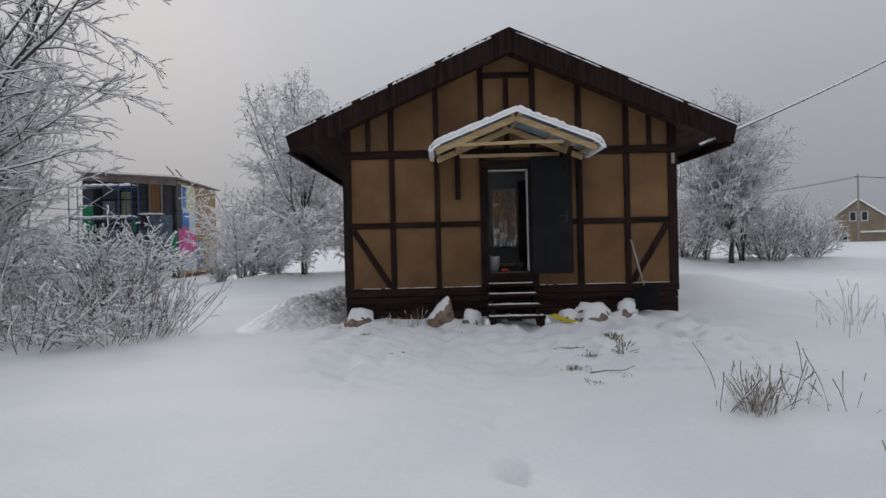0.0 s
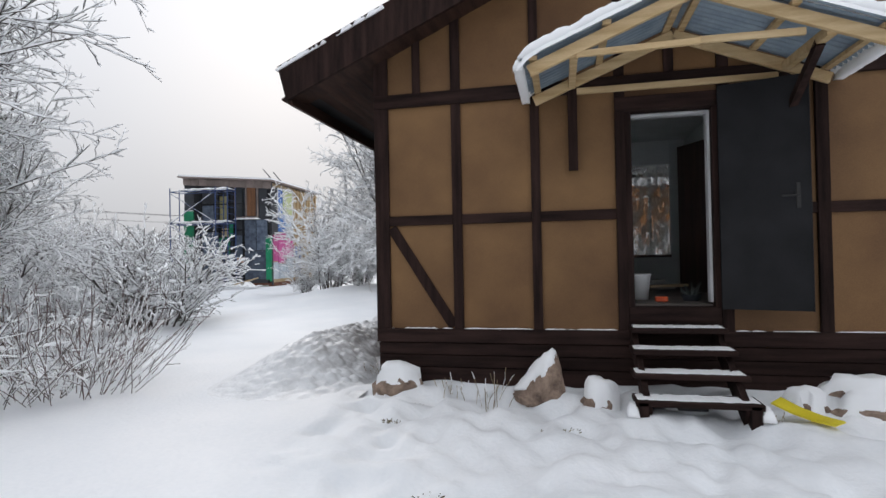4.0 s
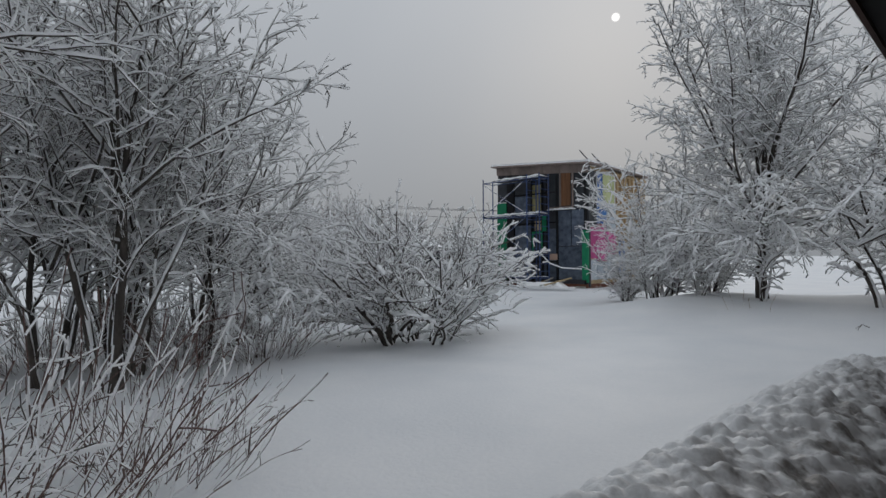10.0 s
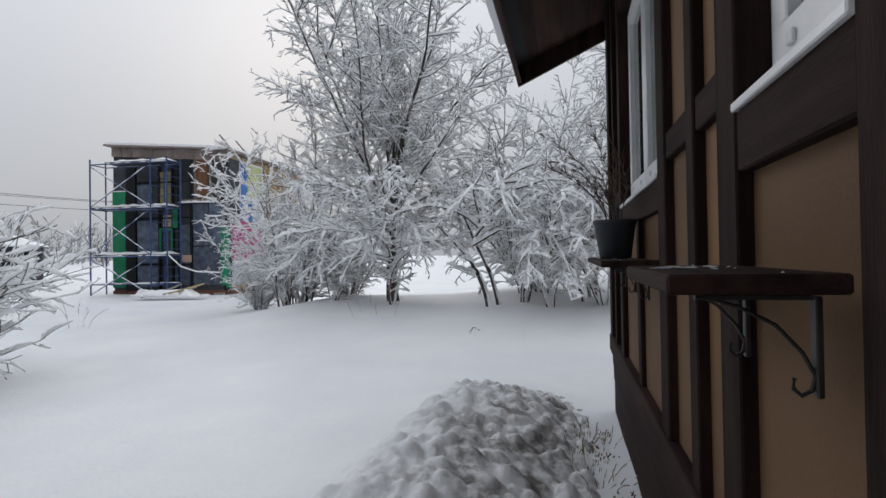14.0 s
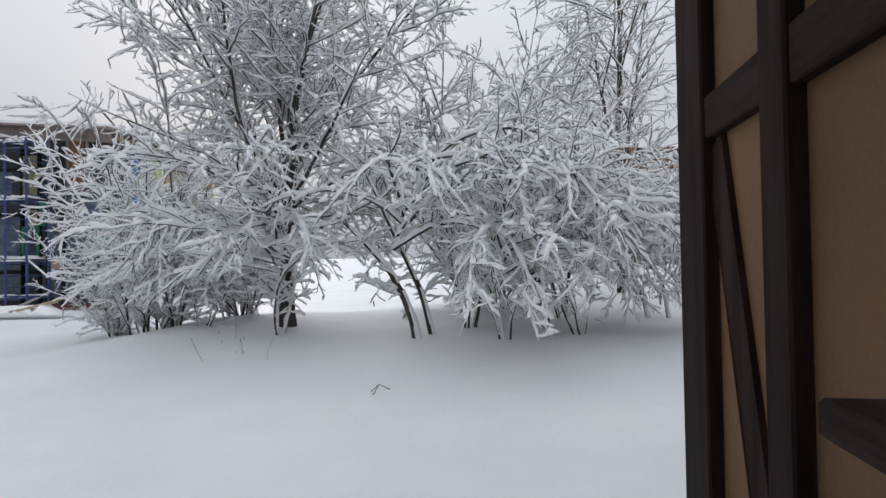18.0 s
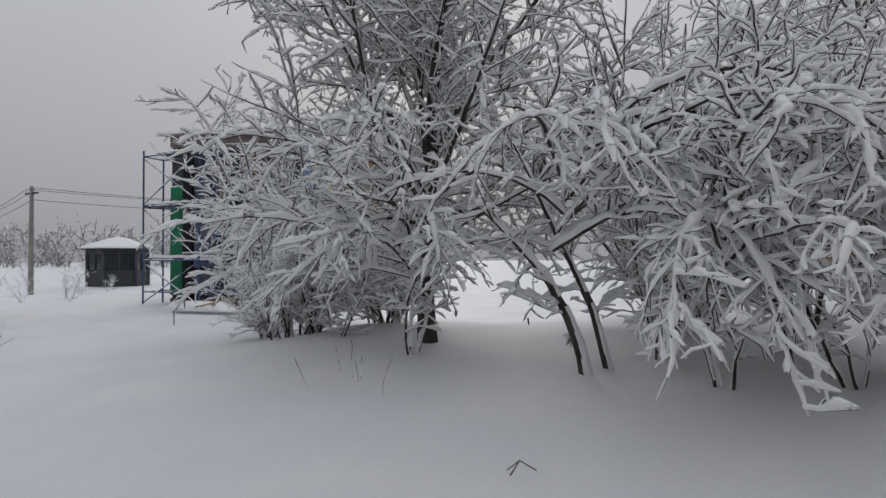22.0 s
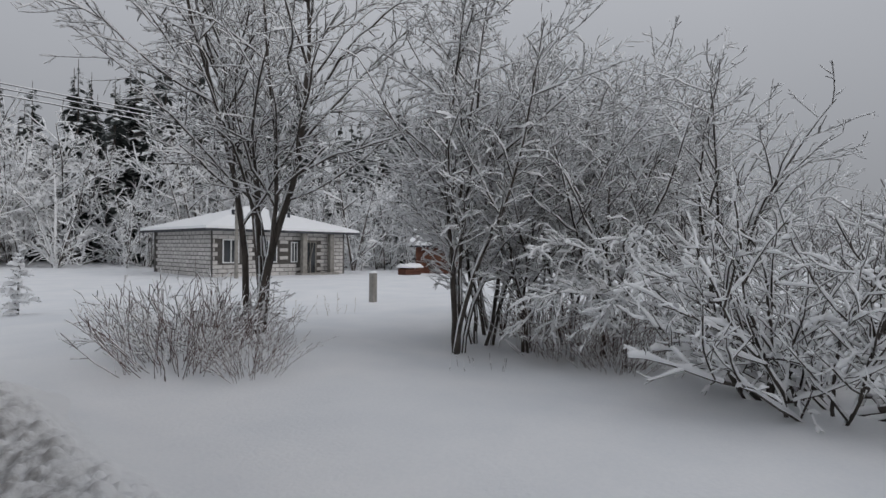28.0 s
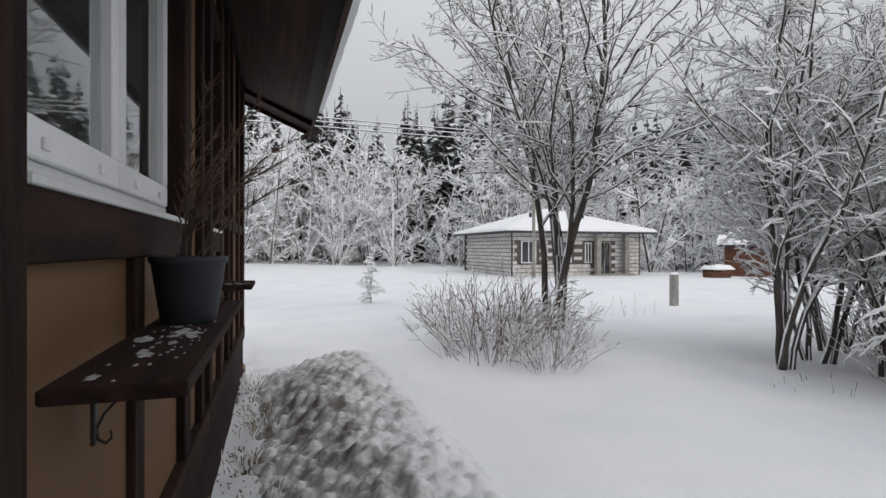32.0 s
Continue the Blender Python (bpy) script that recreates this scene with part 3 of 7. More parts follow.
for (a0, a1), (b0, b1) in zip(GABLE, GABLE[1:]):
    if a0 in (0.65, 1.10):
        part("panel", B((a1, YF + 0.035, 3.03), (b0, YF + 0.12, 4.27)), M_PANEL, house)
    else:
        part("panel", prism([(a1, 3.03), (b0, 3.03), (b0, roof_under(b0) + 0.02), (a1, roof_under(a1) + 0.02)], YF + 0.035, YF + 0.12), M_PANEL, house)
part("panel", prism([(0.745, 4.37), (1.56, 4.37), (1.56, roof_under(1.56) + 0.02), (RIDGE_X, roof_under(RIDGE_X) + 0.02), (0.745, roof_under(0.745) + 0.02)], YF + 0.035, YF + 0.12), M_PANEL, house)

# side wall towards the walk: posts, rails, panels and two windows
SIDE_POSTS = [(9.60, 9.74), (10.36, 10.46), (11.15, 11.25), (11.58, 11.70), (12.14, 12.30), (12.80, 12.95), (13.20, 13.30), (13.68, 13.84), (15.36, 15.51), (15.88, 15.98), (16.30, YB)]
W1, W2 = (13.84, 15.36), (12.30, 12.80)
for y0, y1 in SIDE_POSTS:
    part("post", B((XL - 0.0, y0, 0.60), (XL + 0.14, y1, 3.40), 0.005), M_BEAM, house)
for (a0, a1), (b0, b1) in zip(SIDE_POSTS, SIDE_POSTS[1:]):
    if (a1, b0) in (W1, W2):
        part("window_rail", B((XL + 0.004, a1, 1.475), (XL + 0.13, b0, 1.615), 0.005), M_BEAMY, house)
        part("lintel", B((XL + 0.004, a1, 2.93), (XL + 0.13, b0, 3.05), 0.005), M_BEAMY, house)
        part("panel", B((XL + 0.035, a1, 3.05), (XL + 0.12, b0, 3.42)), M_PANEL_SHADED, house)
        if b0 - a1 > 1:
            part("stud", B((XL + 0.01, 14.53, 0.60), (XL + 0.12, 14.64, 1.475), 0.004), M_BEAM, house)
            part("panel", B((XL + 0.035, a1, 0.60), (XL + 0.12, 14.53, 1.475)), M_PANEL_SHADED, house)
            part("panel", B((XL + 0.035, 14.64, 0.60), (XL + 0.12, b0, 1.475)), M_PANEL_SHADED, house)
        else:
            part("panel", B((XL + 0.035, a1, 0.60), (XL + 0.12, b0, 1.475)), M_PANEL_SHADED, house)
    else:
        part("rail", B((XL + 0.008, a1, 1.65), (XL + 0.13, b0, 1.75), 0.004), M_BEAMY, house)
        part("panel", B((XL + 0.035, a1, 0.60), (XL + 0.12, b0, 1.65)), M_PANEL_SHADED, house)
        part("panel", B((XL + 0.035, a1, 1.75), (XL + 0.12, b0, 3.42)), M_PANEL_SHADED, house)
part("sill_beam", B((XL - 0.012, 9.595, 0.46), (XL + 0.14, 13.0, 0.60), 0.005), M_BEAMY, house)
part("sill_beam", B((XL - 0.010, 13.003, 0.46), (XL + 0.14, YB, 0.60), 0.005), M_BEAMY, house)
bm = bmesh.new()
beam(bm, (XL + 0.075, 16.28, 1.63), (XL + 0.075, 16.00, 0.62), 0.10, 0.10, (0, 1, 0.4))
part("brace", bm, M_BEAM, house)


def window_unit(y0, y1, z0, z1, sashes):
    w = part("window", B((XL + 0.075, y0, z0), (XL + 0.145, y1, z0 + 0.055), 0.004), M_WHITE, house, "white plastic casement window")
    part("window_frame", B((XL + 0.075, y0, z1 - 0.055), (XL + 0.145, y1, z1), 0.004), M_WHITE, w)
    part("window_frame", B((XL + 0.075, y0, z0 + 0.055), (XL + 0.145, y0 + 0.05, z1 - 0.055), 0.004), M_WHITE, w)
    part("window_frame", B((XL + 0.075, y1 - 0.05, z0 + 0.055), (XL + 0.145, y1, z1 - 0.055), 0.004), M_WHITE, w)
    part("window_sill", B((XL - 0.008, y0, z0 - 0.012), (XL + 0.075, y1, z0 + 0.008), 0.003), M_WHITE, w)
    span = (y1 - y0 - 0.10) / sashes
    for i in range(sashes):
        a, b = y0 + 0.05 + i * span, y0 + 0.05 + (i + 1) * span
        bm = bmesh.new()
        for p, q in (((a, z0 + 0.055), (b, z0 + 0.135)), ((a, z1 - 0.135), (b, z1 - 0.055)), ((a, z0 + 0.135), (a + 0.075, z1 - 0.135)), ((b - 0.075, z0 + 0.135), (b, z1 - 0.135))):
            box(bm, (XL + 0.06, p[0] + 0.004, p[1]), (XL + 0.125, q[0] - 0.004, q[1]), 0.004)
        part("sash", bm, M_WHITE, w)
        pane = part("pane", B((XL + 0.088, a + 0.072, z0 + 0.13), (XL + 0.094, b - 0.072, z1 - 0.13)), M_GLASS, w)
        pane.visible_shadow = False
        for k in (0.25, 0.75):
            part("hinge_cap", B((XL + 0.052, a + k * (b - a) - 0.02, z0 + 0.075), (XL + 0.06, a + k * (b - a) + 0.012, z0 + 0.1), 0.002), M_WHITE, w)
    return w


window_unit(*W1, 1.615, 2.93, 2)
window_unit(*W2, 1.615, 2.93, 1)
for y0, y1 in ((9.60, 12.30), (12.80, 13.84), (15.36, 16.40)):
    part("side_lining", B((XL + 0.15, y0, 0.5), (XL + 0.20, y1, 3.3)), M_GREYWALL, house)
for y0, y1 in ((12.30, 12.80), (13.84, 15.36)):
    part("side_lining", B((XL + 0.15, y0, 0.5), (XL + 0.20, y1, 1.60)), M_GREYWALL, house)
    part("side_lining", B((XL + 0.15, y0, 2.94), (XL + 0.20, y1, 3.3)), M_GREYWALL, house)

# far side and back, plain panels between corner posts
part("panel", B((XR - 0.12, 9.60, -0.05), (XR - 0.03, YB, 3.42)), M_PANEL, house)
for y0 in (9.6, 11.2, 12.9, 14.6, 16.27):
    part("post", B((XR - 0.10, y0, 0.0), (XR, y0 + 0.14, 3.40), 0.005), M_BEAM, house)
for x0, x1, z0, z1 in ((XL + 0.1, 1.0, -0.05, 3.4), (3.0, XR - 0.1, -0.05, 3.4), (1.0, 3.0, -0.05, 1.2), (1.0, 3.0, 3.0, 3.4)):
    part("panel", B((x0, YB - 0.14, z0), (x1, YB - 0.02, z1)), M_PANEL, house)
part("back_gable", prism([(XL + 0.1, 3.4), (XR - 0.1, 3.4), (RIDGE_X, roof_under(RIDGE_X))], YB - 0.14, YB - 0.02), M_PANEL, house)
# window on the unseen back wall, added so daylight reaches the lace curtain
added_back_window = part("window", B((1.0, YB - 0.12, 1.2), (3.0, YB - 0.05, 1.26)), M_WHITE, house)
for x in (1.0, 1.97, 2.94):
    part("window_frame", B((x, YB - 0.12, 1.26), (x + 0.06, YB - 0.05, 2.95)), M_WHITE, added_back_window)
part("window_frame", B((1.0, YB - 0.12, 2.95), (3.0, YB - 0.05, 3.0)), M_WHITE, added_back_window)

# roof: boarded underside, thick edge boards, thin torn snow on top
for sgn, ex in ((-1, -2.66), (1, 5.02)):
    ez = RIDGE_Z - abs(ex - RIDGE_X) * SLOPE
    slab = [(RIDGE_X, RIDGE_Z - 0.03), (ex, ez - 0.03), (ex - sgn * 0.07, ez - 0.27), (RIDGE_X, RIDGE_Z - 0.27)]
    part("roof_slope", prism(slab, ROOF_Y0 + 0.045, ROOF_Y1 - 0.045), M_BLACK, house, "dark roofing felt over boards")
    part("barge_board", prism([(RIDGE_X, RIDGE_Z - 0.005), (ex, ez - 0.005), (ex - sgn * 0.09, ez - 0.36), (RIDGE_X, RIDGE_Z - 0.43)], ROOF_Y0, ROOF_Y0 + 0.04), M_BEAM, house)
    part("barge_board", prism([(RIDGE_X, RIDGE_Z - 0.005), (ex, ez - 0.005), (ex - sgn * 0.11, ez - 0.43), (RIDGE_X, RIDGE_Z - 0.43)], ROOF_Y1 - 0.04, ROOF_Y1), M_BEAM, house)
    # soffit boards run along the eaves
    n = 7
    for i in range(n):
        x0 = ex - sgn * (0.09 + i * 0.112)
        x1 = x0 - sgn * 0.106
        zz = lambda x: RIDGE_Z - abs(x - RIDGE_X) * SLOPE
        part("soffit_board", prism([(x0, zz(x0) - 0.275), (x1, zz(x1) - 0.275), (x1, zz(x1) - 0.30), (x0, zz(x0) - 0.30)], ROOF_Y0 + 0.045, ROOF_Y1 - 0.045), M_SOFFIT, house)
    part("fascia", prism([(ex, ez - 0.012), (ex - sgn * 0.035, ez - 0.012), (ex - sgn * 0.145, ez - 0.40), (ex - sgn * 0.11, ez - 0.40)], ROOF_Y0 + 0.04, ROOF_Y1 - 0.04), M_SOFFIT, house)
    # front soffit under the verge
    part("verge_soffit", prism([(RIDGE_X, RIDGE_Z - 0.335), (ex - sgn * 0.02, ez - 0.325), (ex - sgn * 0.02, ez - 0.345), (RIDGE_X, RIDGE_Z - 0.355)], ROOF_Y0 + 0.04, YF + 0.03), M_SOFFIT, house)
    bm = bmesh.new()
    rng = random.Random(5 + sgn)
    m, k = 46, 30
    grid = []
    for i in range(m + 1):
        f = i / m
        x = RIDGE_X + (ex - RIDGE_X) * f
        row = []
        for j in range(k + 1):
            y = ROOF_Y0 + 0.06 + (ROOF_Y1 - ROOF_Y0 - 0.1) * j / k
            edge = 0.0 if j in (0, k) else 1.0
            h = (0.05 + 0.03 * noise.noise((x * 2, y * 2, 0))) * edge * (0.6 + 0.4 * f)
            out = sgn * (0.03 + 0.03 * noise.noise((y * 3, 1, 0))) if i == m else 0
            row.append(bm.verts.new((x + out, y + (0.04 * noise.noise((x * 4, 7, j)) if j == 0 else 0), RIDGE_Z - abs(x - RIDGE_X) * SLOPE - 0.025 + h)))
        grid.append(row)
    for i in range(m):
        for j in range(k):
            bm.faces.new((grid[i][j], grid[i][j + 1], grid[i + 1][j + 1], grid[i + 1][j]))
    bmesh.ops.recalc_face_normals(bm, faces=bm.faces[:])
    snow = part("roof_snow", bm, M_TWIG_SNOW, house, "thin layer of fresh snow", smooth=True)
    # torn strips of snow caught behind the barge board
    d = Vector((ex - RIDGE_X, 0, ez - RIDGE_Z))
    for a, b in (((0.08, 0.30), (0.33, 0.52), (0.54, 0.66), (0.70, 0.83), (0.86, 1.0)) if sgn < 0 else ((0.03, 0.40), (0.52, 0.76), (0.78, 1.0))):
        p, q = Vector((RIDGE_X, ROOF_Y0 - 0.004, RIDGE_Z - 0.055)) + d * a, Vector((RIDGE_X, ROOF_Y0 - 0.004, RIDGE_Z - 0.055)) + d * b
        part("snow_strip", snow_strip(p, q, 0.03, 0.05 if sgn < 0 else 0.025, int(a * 100) + 3, 26, 0.12), M_TWIG_SNOW, house)
    part("snow_strip", snow_strip((ex + sgn * 0.02, ROOF_Y0 + 0.05, ez - 0.02), (ex + sgn * 0.02, ROOF_Y1 - 0.05, ez - 0.02), 0.08, 0.07, 31, 60, 0.1), M_TWIG_SNOW, house)

# doorway, inner lining and the room behind it
part("door_frame", B((0.745, YF + 0.02, 0.82), (0.80, YF + 0.13, 2.68), 0.004), M_BEAM, house)
part("door_frame", B((1.51, YF + 0.02, 0.82), (1.56, YF + 0.13, 2.68), 0.004), M_BEAM, house)
part("door_frame", B((0.65, YF - 0.012, 2.68), (1.66, YF + 0.13, 2.82), 0.004), M_BEAMX, house)
part("panel", B((0.745, YF + 0.035, 2.82), (1.56, YF + 0.12, 2.89)), M_PANEL, house)
part("door_jamb", B((1.485, YF + 0.10, 0.86), (1.512, YF + 0.20, 2.665), 0.003), M_JAMB, house)
part("door_jamb", B((0.80, YF + 0.10, 2.64), (1.485, YF + 0.20, 2.668), 0.003), M_JAMB, house)
part("inner_floor", B((XL + 0.2, YF + 0.14, 0.72), (XR - 0.14, YB - 0.15, 0.84)), M_FLOOR, house)
part("inner_ceiling", B((XL + 0.2, YF + 0.14, 3.02), (XR - 0.14, YB - 0.15, 3.10)), M_GREYWALL, house)
part("inner_wall", B((XL + 0.2, YF + 0.145, 0.84), (0.74, YF + 0.19, 3.02)), M_GREYWALL, house)
part("inner_wall", B((1.56, YF + 0.145, 0.84), (XR - 0.14, YF + 0.19, 3.02)), M_GREYWALL, house)
part("inner_wall", B((1.95, YF + 0.19, 0.84), (2.01, 12.75, 3.02)), M_GREYWALL, house)
for a, b in (((XL + 0.2, 0.84), (1.18, 3.02)), ((1.74, 0.84), (1.95, 3.02)), ((1.18, 0.84), (1.74, 1.26)), ((1.18, 2.66), (1.74, 3.02))):
    part("partition", B((a[0], 12.75, a[1]), (b[0], 12.82, b[1])), M_GREYWALL, house)
inner_window = part("inner_window", B((1.18, 12.74, 1.26), (1.74, 12.80, 1.30)), M_INDOOR, house, "narrow glazed opening with a lace curtain")
part("curtain", B((1.19, 12.775, 1.30), (1.73, 12.782, 2.65)), M_LACE, inner_window)
bm = bmesh.new()
beam(bm, (1.92, 10.9, 1.76), (1.62, 11.5, 1.76), 0.04, 1.84, (0, 0, 1))
part("inner_door", bm, M_INDOOR, house, "open dark brown inner door")

door = part("door", bmesh.new(), M_BLACK, house, "black steel entrance door standing open")
HINGE, TIP = Vector((1.555, YF - 0.02, 0)), Vector((2.215, 9.225, 0))
bm = bmesh.new()
beam(bm, (HINGE.x, HINGE.y, 1.825), (TIP.x, TIP.y, 1.825), 0.06, 2.02, (0, 0, 1), 0.006)
bm.to_mesh(door.data)
bm.free()
along = (TIP - HINGE).normalized()
out = Vector((along.y, -along.x, 0))
grip = HINGE + along * 0.60 + Vector((0, 0, 1.80)) + out * 0.03
bm = bmesh.new()
beam(bm, grip - Vector((0, 0, 0.11)), grip + Vector((0, 0, 0.11)), 0.035, 0.012, out)
part("handle_plate", bm, M_IRON, door)
bm = tube(bmesh.new(), [grip, grip + out * 0.05, grip + out * 0.055 - along * 0.12], 0.009, 8)
part("handle", bm, M_IRON, door, "dark lever handle")


def shelf(y0, y1, with_brackets):
    s = thing("wall_shelf", "dark stained plank shelf on iron brackets below a window", "shelf", (XL, (y0 + y1) / 2, 1.24), "shelves under the windows")
    ly = (y1 - y0) / 2
    part("plank", B((-0.225, -ly, 0.006), (0.0, ly, 0.034), 0.004), M_BEAMY, s)
    rng = random.Random(int(y0 * 10))
    bm = bmesh.new()
    for i in range(70 if ly > 0.5 else 20):
        big = i % 5 == 0
        x, y = rng.uniform(-0.19, -0.04), rng.gauss(0.30, 0.22) * ly if rng.random() < 0.8 else rng.uniform(-ly, ly)
        r = rng.uniform(0.010, 0.022) if big else rng.uniform(0.002, 0.006)
        long_ = rng.uniform(1.5, 3.5)
        y = max(-ly + r * long_, min(ly - r * long_, y))
        n = 13 if big else 6
        q = [bm.verts.new((max(-0.222, min(-0.005, x + r * math.cos(k * math.tau / n) * rng.uniform(0.45, 1.3))), y + r * long_ * math.sin(k * math.tau / n) * rng.uniform(0.45, 1.15), 0.0345)) for k in range(n)]
        tip = bm.verts.new((x, y, 0.0345 + 0.0025))
        for k in range(n):
            bm.faces.new((q[k], q[(k + 1) % n], tip))
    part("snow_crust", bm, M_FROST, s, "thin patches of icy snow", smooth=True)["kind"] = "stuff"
    for y in with_brackets:
        br = part("bracket", B((-0.010, y - 0.010, -0.15), (0.0, y + 0.010, -0.002), 0.002), M_IRON, s, "black iron bracket with a curled hook")
        part("bracket_arm", B((-0.17, y - 0.008, -0.008), (-0.010, y + 0.008, -0.001), 0.001), M_IRON, br)
        part("stay", tube(bmesh.new(), [(-0.15, y, -0.006), (-0.11, y, -0.018), (-0.06, y, -0.045), (-0.025, y, -0.085), (-0.008, y, -0.12)], 0.0035, 6), M_IRON, br)
        part("hook", tube(bmesh.new(), [(-0.008, y, -0.115), (-0.014, y, -0.14), (-0.027, y, -0.148), (-0.038, y, -0.138), (-0.036, y, -0.122)], 0.0035, 6), M_IRON, br)
    return s


shelf(13.82, 15.34, (-0.48, 0.0, 0.48))
shelf(12.31, 12.83, (-0.16, 0.16))

# pot with a withered conifer on the longer shelf
pot = thing("plant_pot", "grey plastic pot with a withered brown conifer on the shelf", "plant pot", (XL - 0.11, 14.52, 1.274))
part("pot", lathe([(0.076, 0.0), (0.080, 0.005), (0.106, 0.180), (0.113, 0.185), (0.113, 0.203), (0.102, 0.203), (0.098, 0.16), (0.0, 0.16)]), M_POT, pot, smooth=True)
rng = random.Random(77)
segs, needles = [], []
for _ in range(12):
    a, lean, ln = rng.uniform(0, math.tau), rng.uniform(0.05, 0.75), rng.uniform(0.3, 0.62)
    p = Vector((rng.uniform(-0.05, 0.05), rng.uniform(-0.05, 0.05), 0.16))
    d = Vector((math.cos(a) * lean, math.sin(a) * lean * 1.3, 1)).normalized()
    if d.x > 0.1:
        d.x *= -0.6
    for k in range(9):
        q = p + d * ln / 9
        segs.append((p.copy(), q.copy(), 0.004 - 0.0003 * k))
        if k > 1:
            for _ in range(5):
                e = (d + Vector((rng.uniform(-1, 0.6), rng.uniform(-1, 1), rng.uniform(-0.3, 0.9)))).normalized()
                if (q + e * 0.1).x < 0.10:
                    needles.append((q.copy(), q + e * rng.uniform(0.03, 0.09), 0.0019))
        p = q
        d = (d + Vector((rng.uniform(-0.2, 0.12), rng.uniform(-0.2, 0.2), -0.04))).normalized()
for nm, lst, mt in (("foliage", segs, M_TWIG), ("dry_needles", needles, material("withered_needles", (0.05, 0.028, 0.018), (0.13, 0.075, 0.05), 0.9, 8.0, 0.0))):
    bm = bmesh.new()
    for p, q, r in lst:
        tube(bm, [p, q], r, 3, r * 0.6)
    part(nm, bm, mt, pot)

# ---- porch canopy ----
canopy = thing("porch_canopy", "light pine porch roof with corrugated sheet and thick snow", "porch roof", (1.18, YF, 0))
CZ, CS, CW, CD = 3.40, 0.40, 1.28, -0.98       # apex, slope, half width, reach
for y in (-0.06, CD + 0.03):
    for sgn in (-1, 1):
        bm = bmesh.new()
        beam(bm, (0, y, CZ - 0.06), (sgn * CW, y, CZ - 0.06 - CW * CS), 0.045, 0.095, (0, 0, 1))
        part("rafter", bm, M_PINE, canopy)
for sgn in (-1, 1):
    for f in (0.05, 0.52, 0.97):
        bm = bmesh.new()
        beam(bm, (sgn * CW * f, 0.0, CZ - CW * f * CS + 0.012), (sgn * CW * f, CD - 0.03, CZ - CW * f * CS + 0.012), 0.06, 0.025)
        part("batten", bm, M_PINE, canopy)
    # corrugated sheet
    bm = bmesh.new()
    rows = []
    n = 66
    for j in range(n + 1):
        y = 0.0 + (CD - 0.06) * j / n
        w = 0.014 * math.sin(j / n * math.tau * 13)
        rows.append([bm.verts.new((sgn * x, y, CZ - x * CS + 0.042 + w + dz)) for x in (0.0, CW + 0.06) for dz in (0, 0.003)])
    for a, b in zip(rows, rows[1:]):
        bm.faces.new((a[0], a[2], b[2], b[0]))
        bm.faces.new((a[1], b[1], b[3], a[3]))
    part("corrugated_sheet", bm, M_SHEET, canopy, "translucent blue-grey corrugated sheet", smooth=True)
    # snow cushion with a rolled edge
    bm = bmesh.new()
    grid = []
    for i in range(15):
        f = i / 14
        x = (CW + 0.09) * f
        row = []
        for j in range(19):
            k = j / 18
            lip = min(1.0, min(k, 1 - k) * 9) ** 0.5 * (1 - 0.95 * max(0, f - 0.93) / 0.07)
            h = 0.075 * lip * (1 + 0.25 * noise.noise((x * 3, k * 5, sgn))) + 0.055
            drop = -0.07 * max(0, f - 0.9) / 0.1
            row.append(bm.verts.new((sgn * x, -0.02 + (CD - 0.10) * k, CZ - x * CS + h + drop - (0.05 if j == 18 else 0))))
        grid.append(row)
    for i in range(14):
        for j in range(18):
            bm.faces.new((grid[i][j], grid[i][j + 1], grid[i + 1][j + 1], grid[i + 1][j]))
    bmesh.ops.recalc_face_normals(bm, faces=bm.faces[:])
    part("canopy_snow", bm, M_TWIG_SNOW, canopy, "thick rounded snow", smooth=True)
    part("canopy_snow_lip", snow_strip((0, CD - 0.05, CZ + 0.045), (sgn * (CW + 0.08), CD - 0.05, CZ - (CW + 0.08) * CS + 0.045), 0.10, 0.085, 8 + sgn, 26), M_TWIG_SNOW, canopy, smooth=True)
    part("canopy_snow_lip", snow_strip((sgn * (CW + 0.08), CD - 0.07, CZ - (CW + 0.08) * CS - 0.03), (sgn * (CW + 0.08), 0, CZ - (CW + 0.08) * CS - 0.03), 0.08, 0.12, 18 + sgn, 20), M_TWIG_SNOW, canopy, smooth=True)
    # wall bracket: dark strut on the wall and a brace to the front
    part("wall_strut", B((sgn * 0.92 - 0.045, -0.052, 2.14), (sgn * 0.92 + 0.045, 0.0, 2.98), 0.004), M_BEAM, canopy)
    bm = bmesh.new()
    beam(bm, (sgn * 0.92, -0.03, 2.96), (sgn * 0.92, CD + 0.05, 2.94), 0.06, 0.07)
    part("bearer", bm, M_PINE, canopy)
    if sgn > 0:
        bm = bmesh.new()
        beam(bm, (sgn * 0.92, -0.06, 2.50), (sgn * 0.92, CD * 0.75, 2.92), 0.06, 0.06)
        part("brace", bm, M_BEAM, canopy)
bm = bmesh.new()
beam(bm, (-0.90, CD + 0.03, 2.93), (0.02, CD + 0.03, 2.945), 0.035, 0.05)
part("tie_bar", bm, M_PINE, canopy)
bm = bmesh.new()
beam(bm, (-0.02, CD + 0.055, 2.96), (0.75, CD + 0.055, 2.95), 0.03, 0.055)
part("tie_bar", bm, M_PINE, canopy)
bm = bmesh.new()
beam(bm, (-0.95, -0.03, 2.90), (0.95, -0.03, 2.90), 0.035, 0.06)
part("wall_plate", bm, M_PINE, canopy)

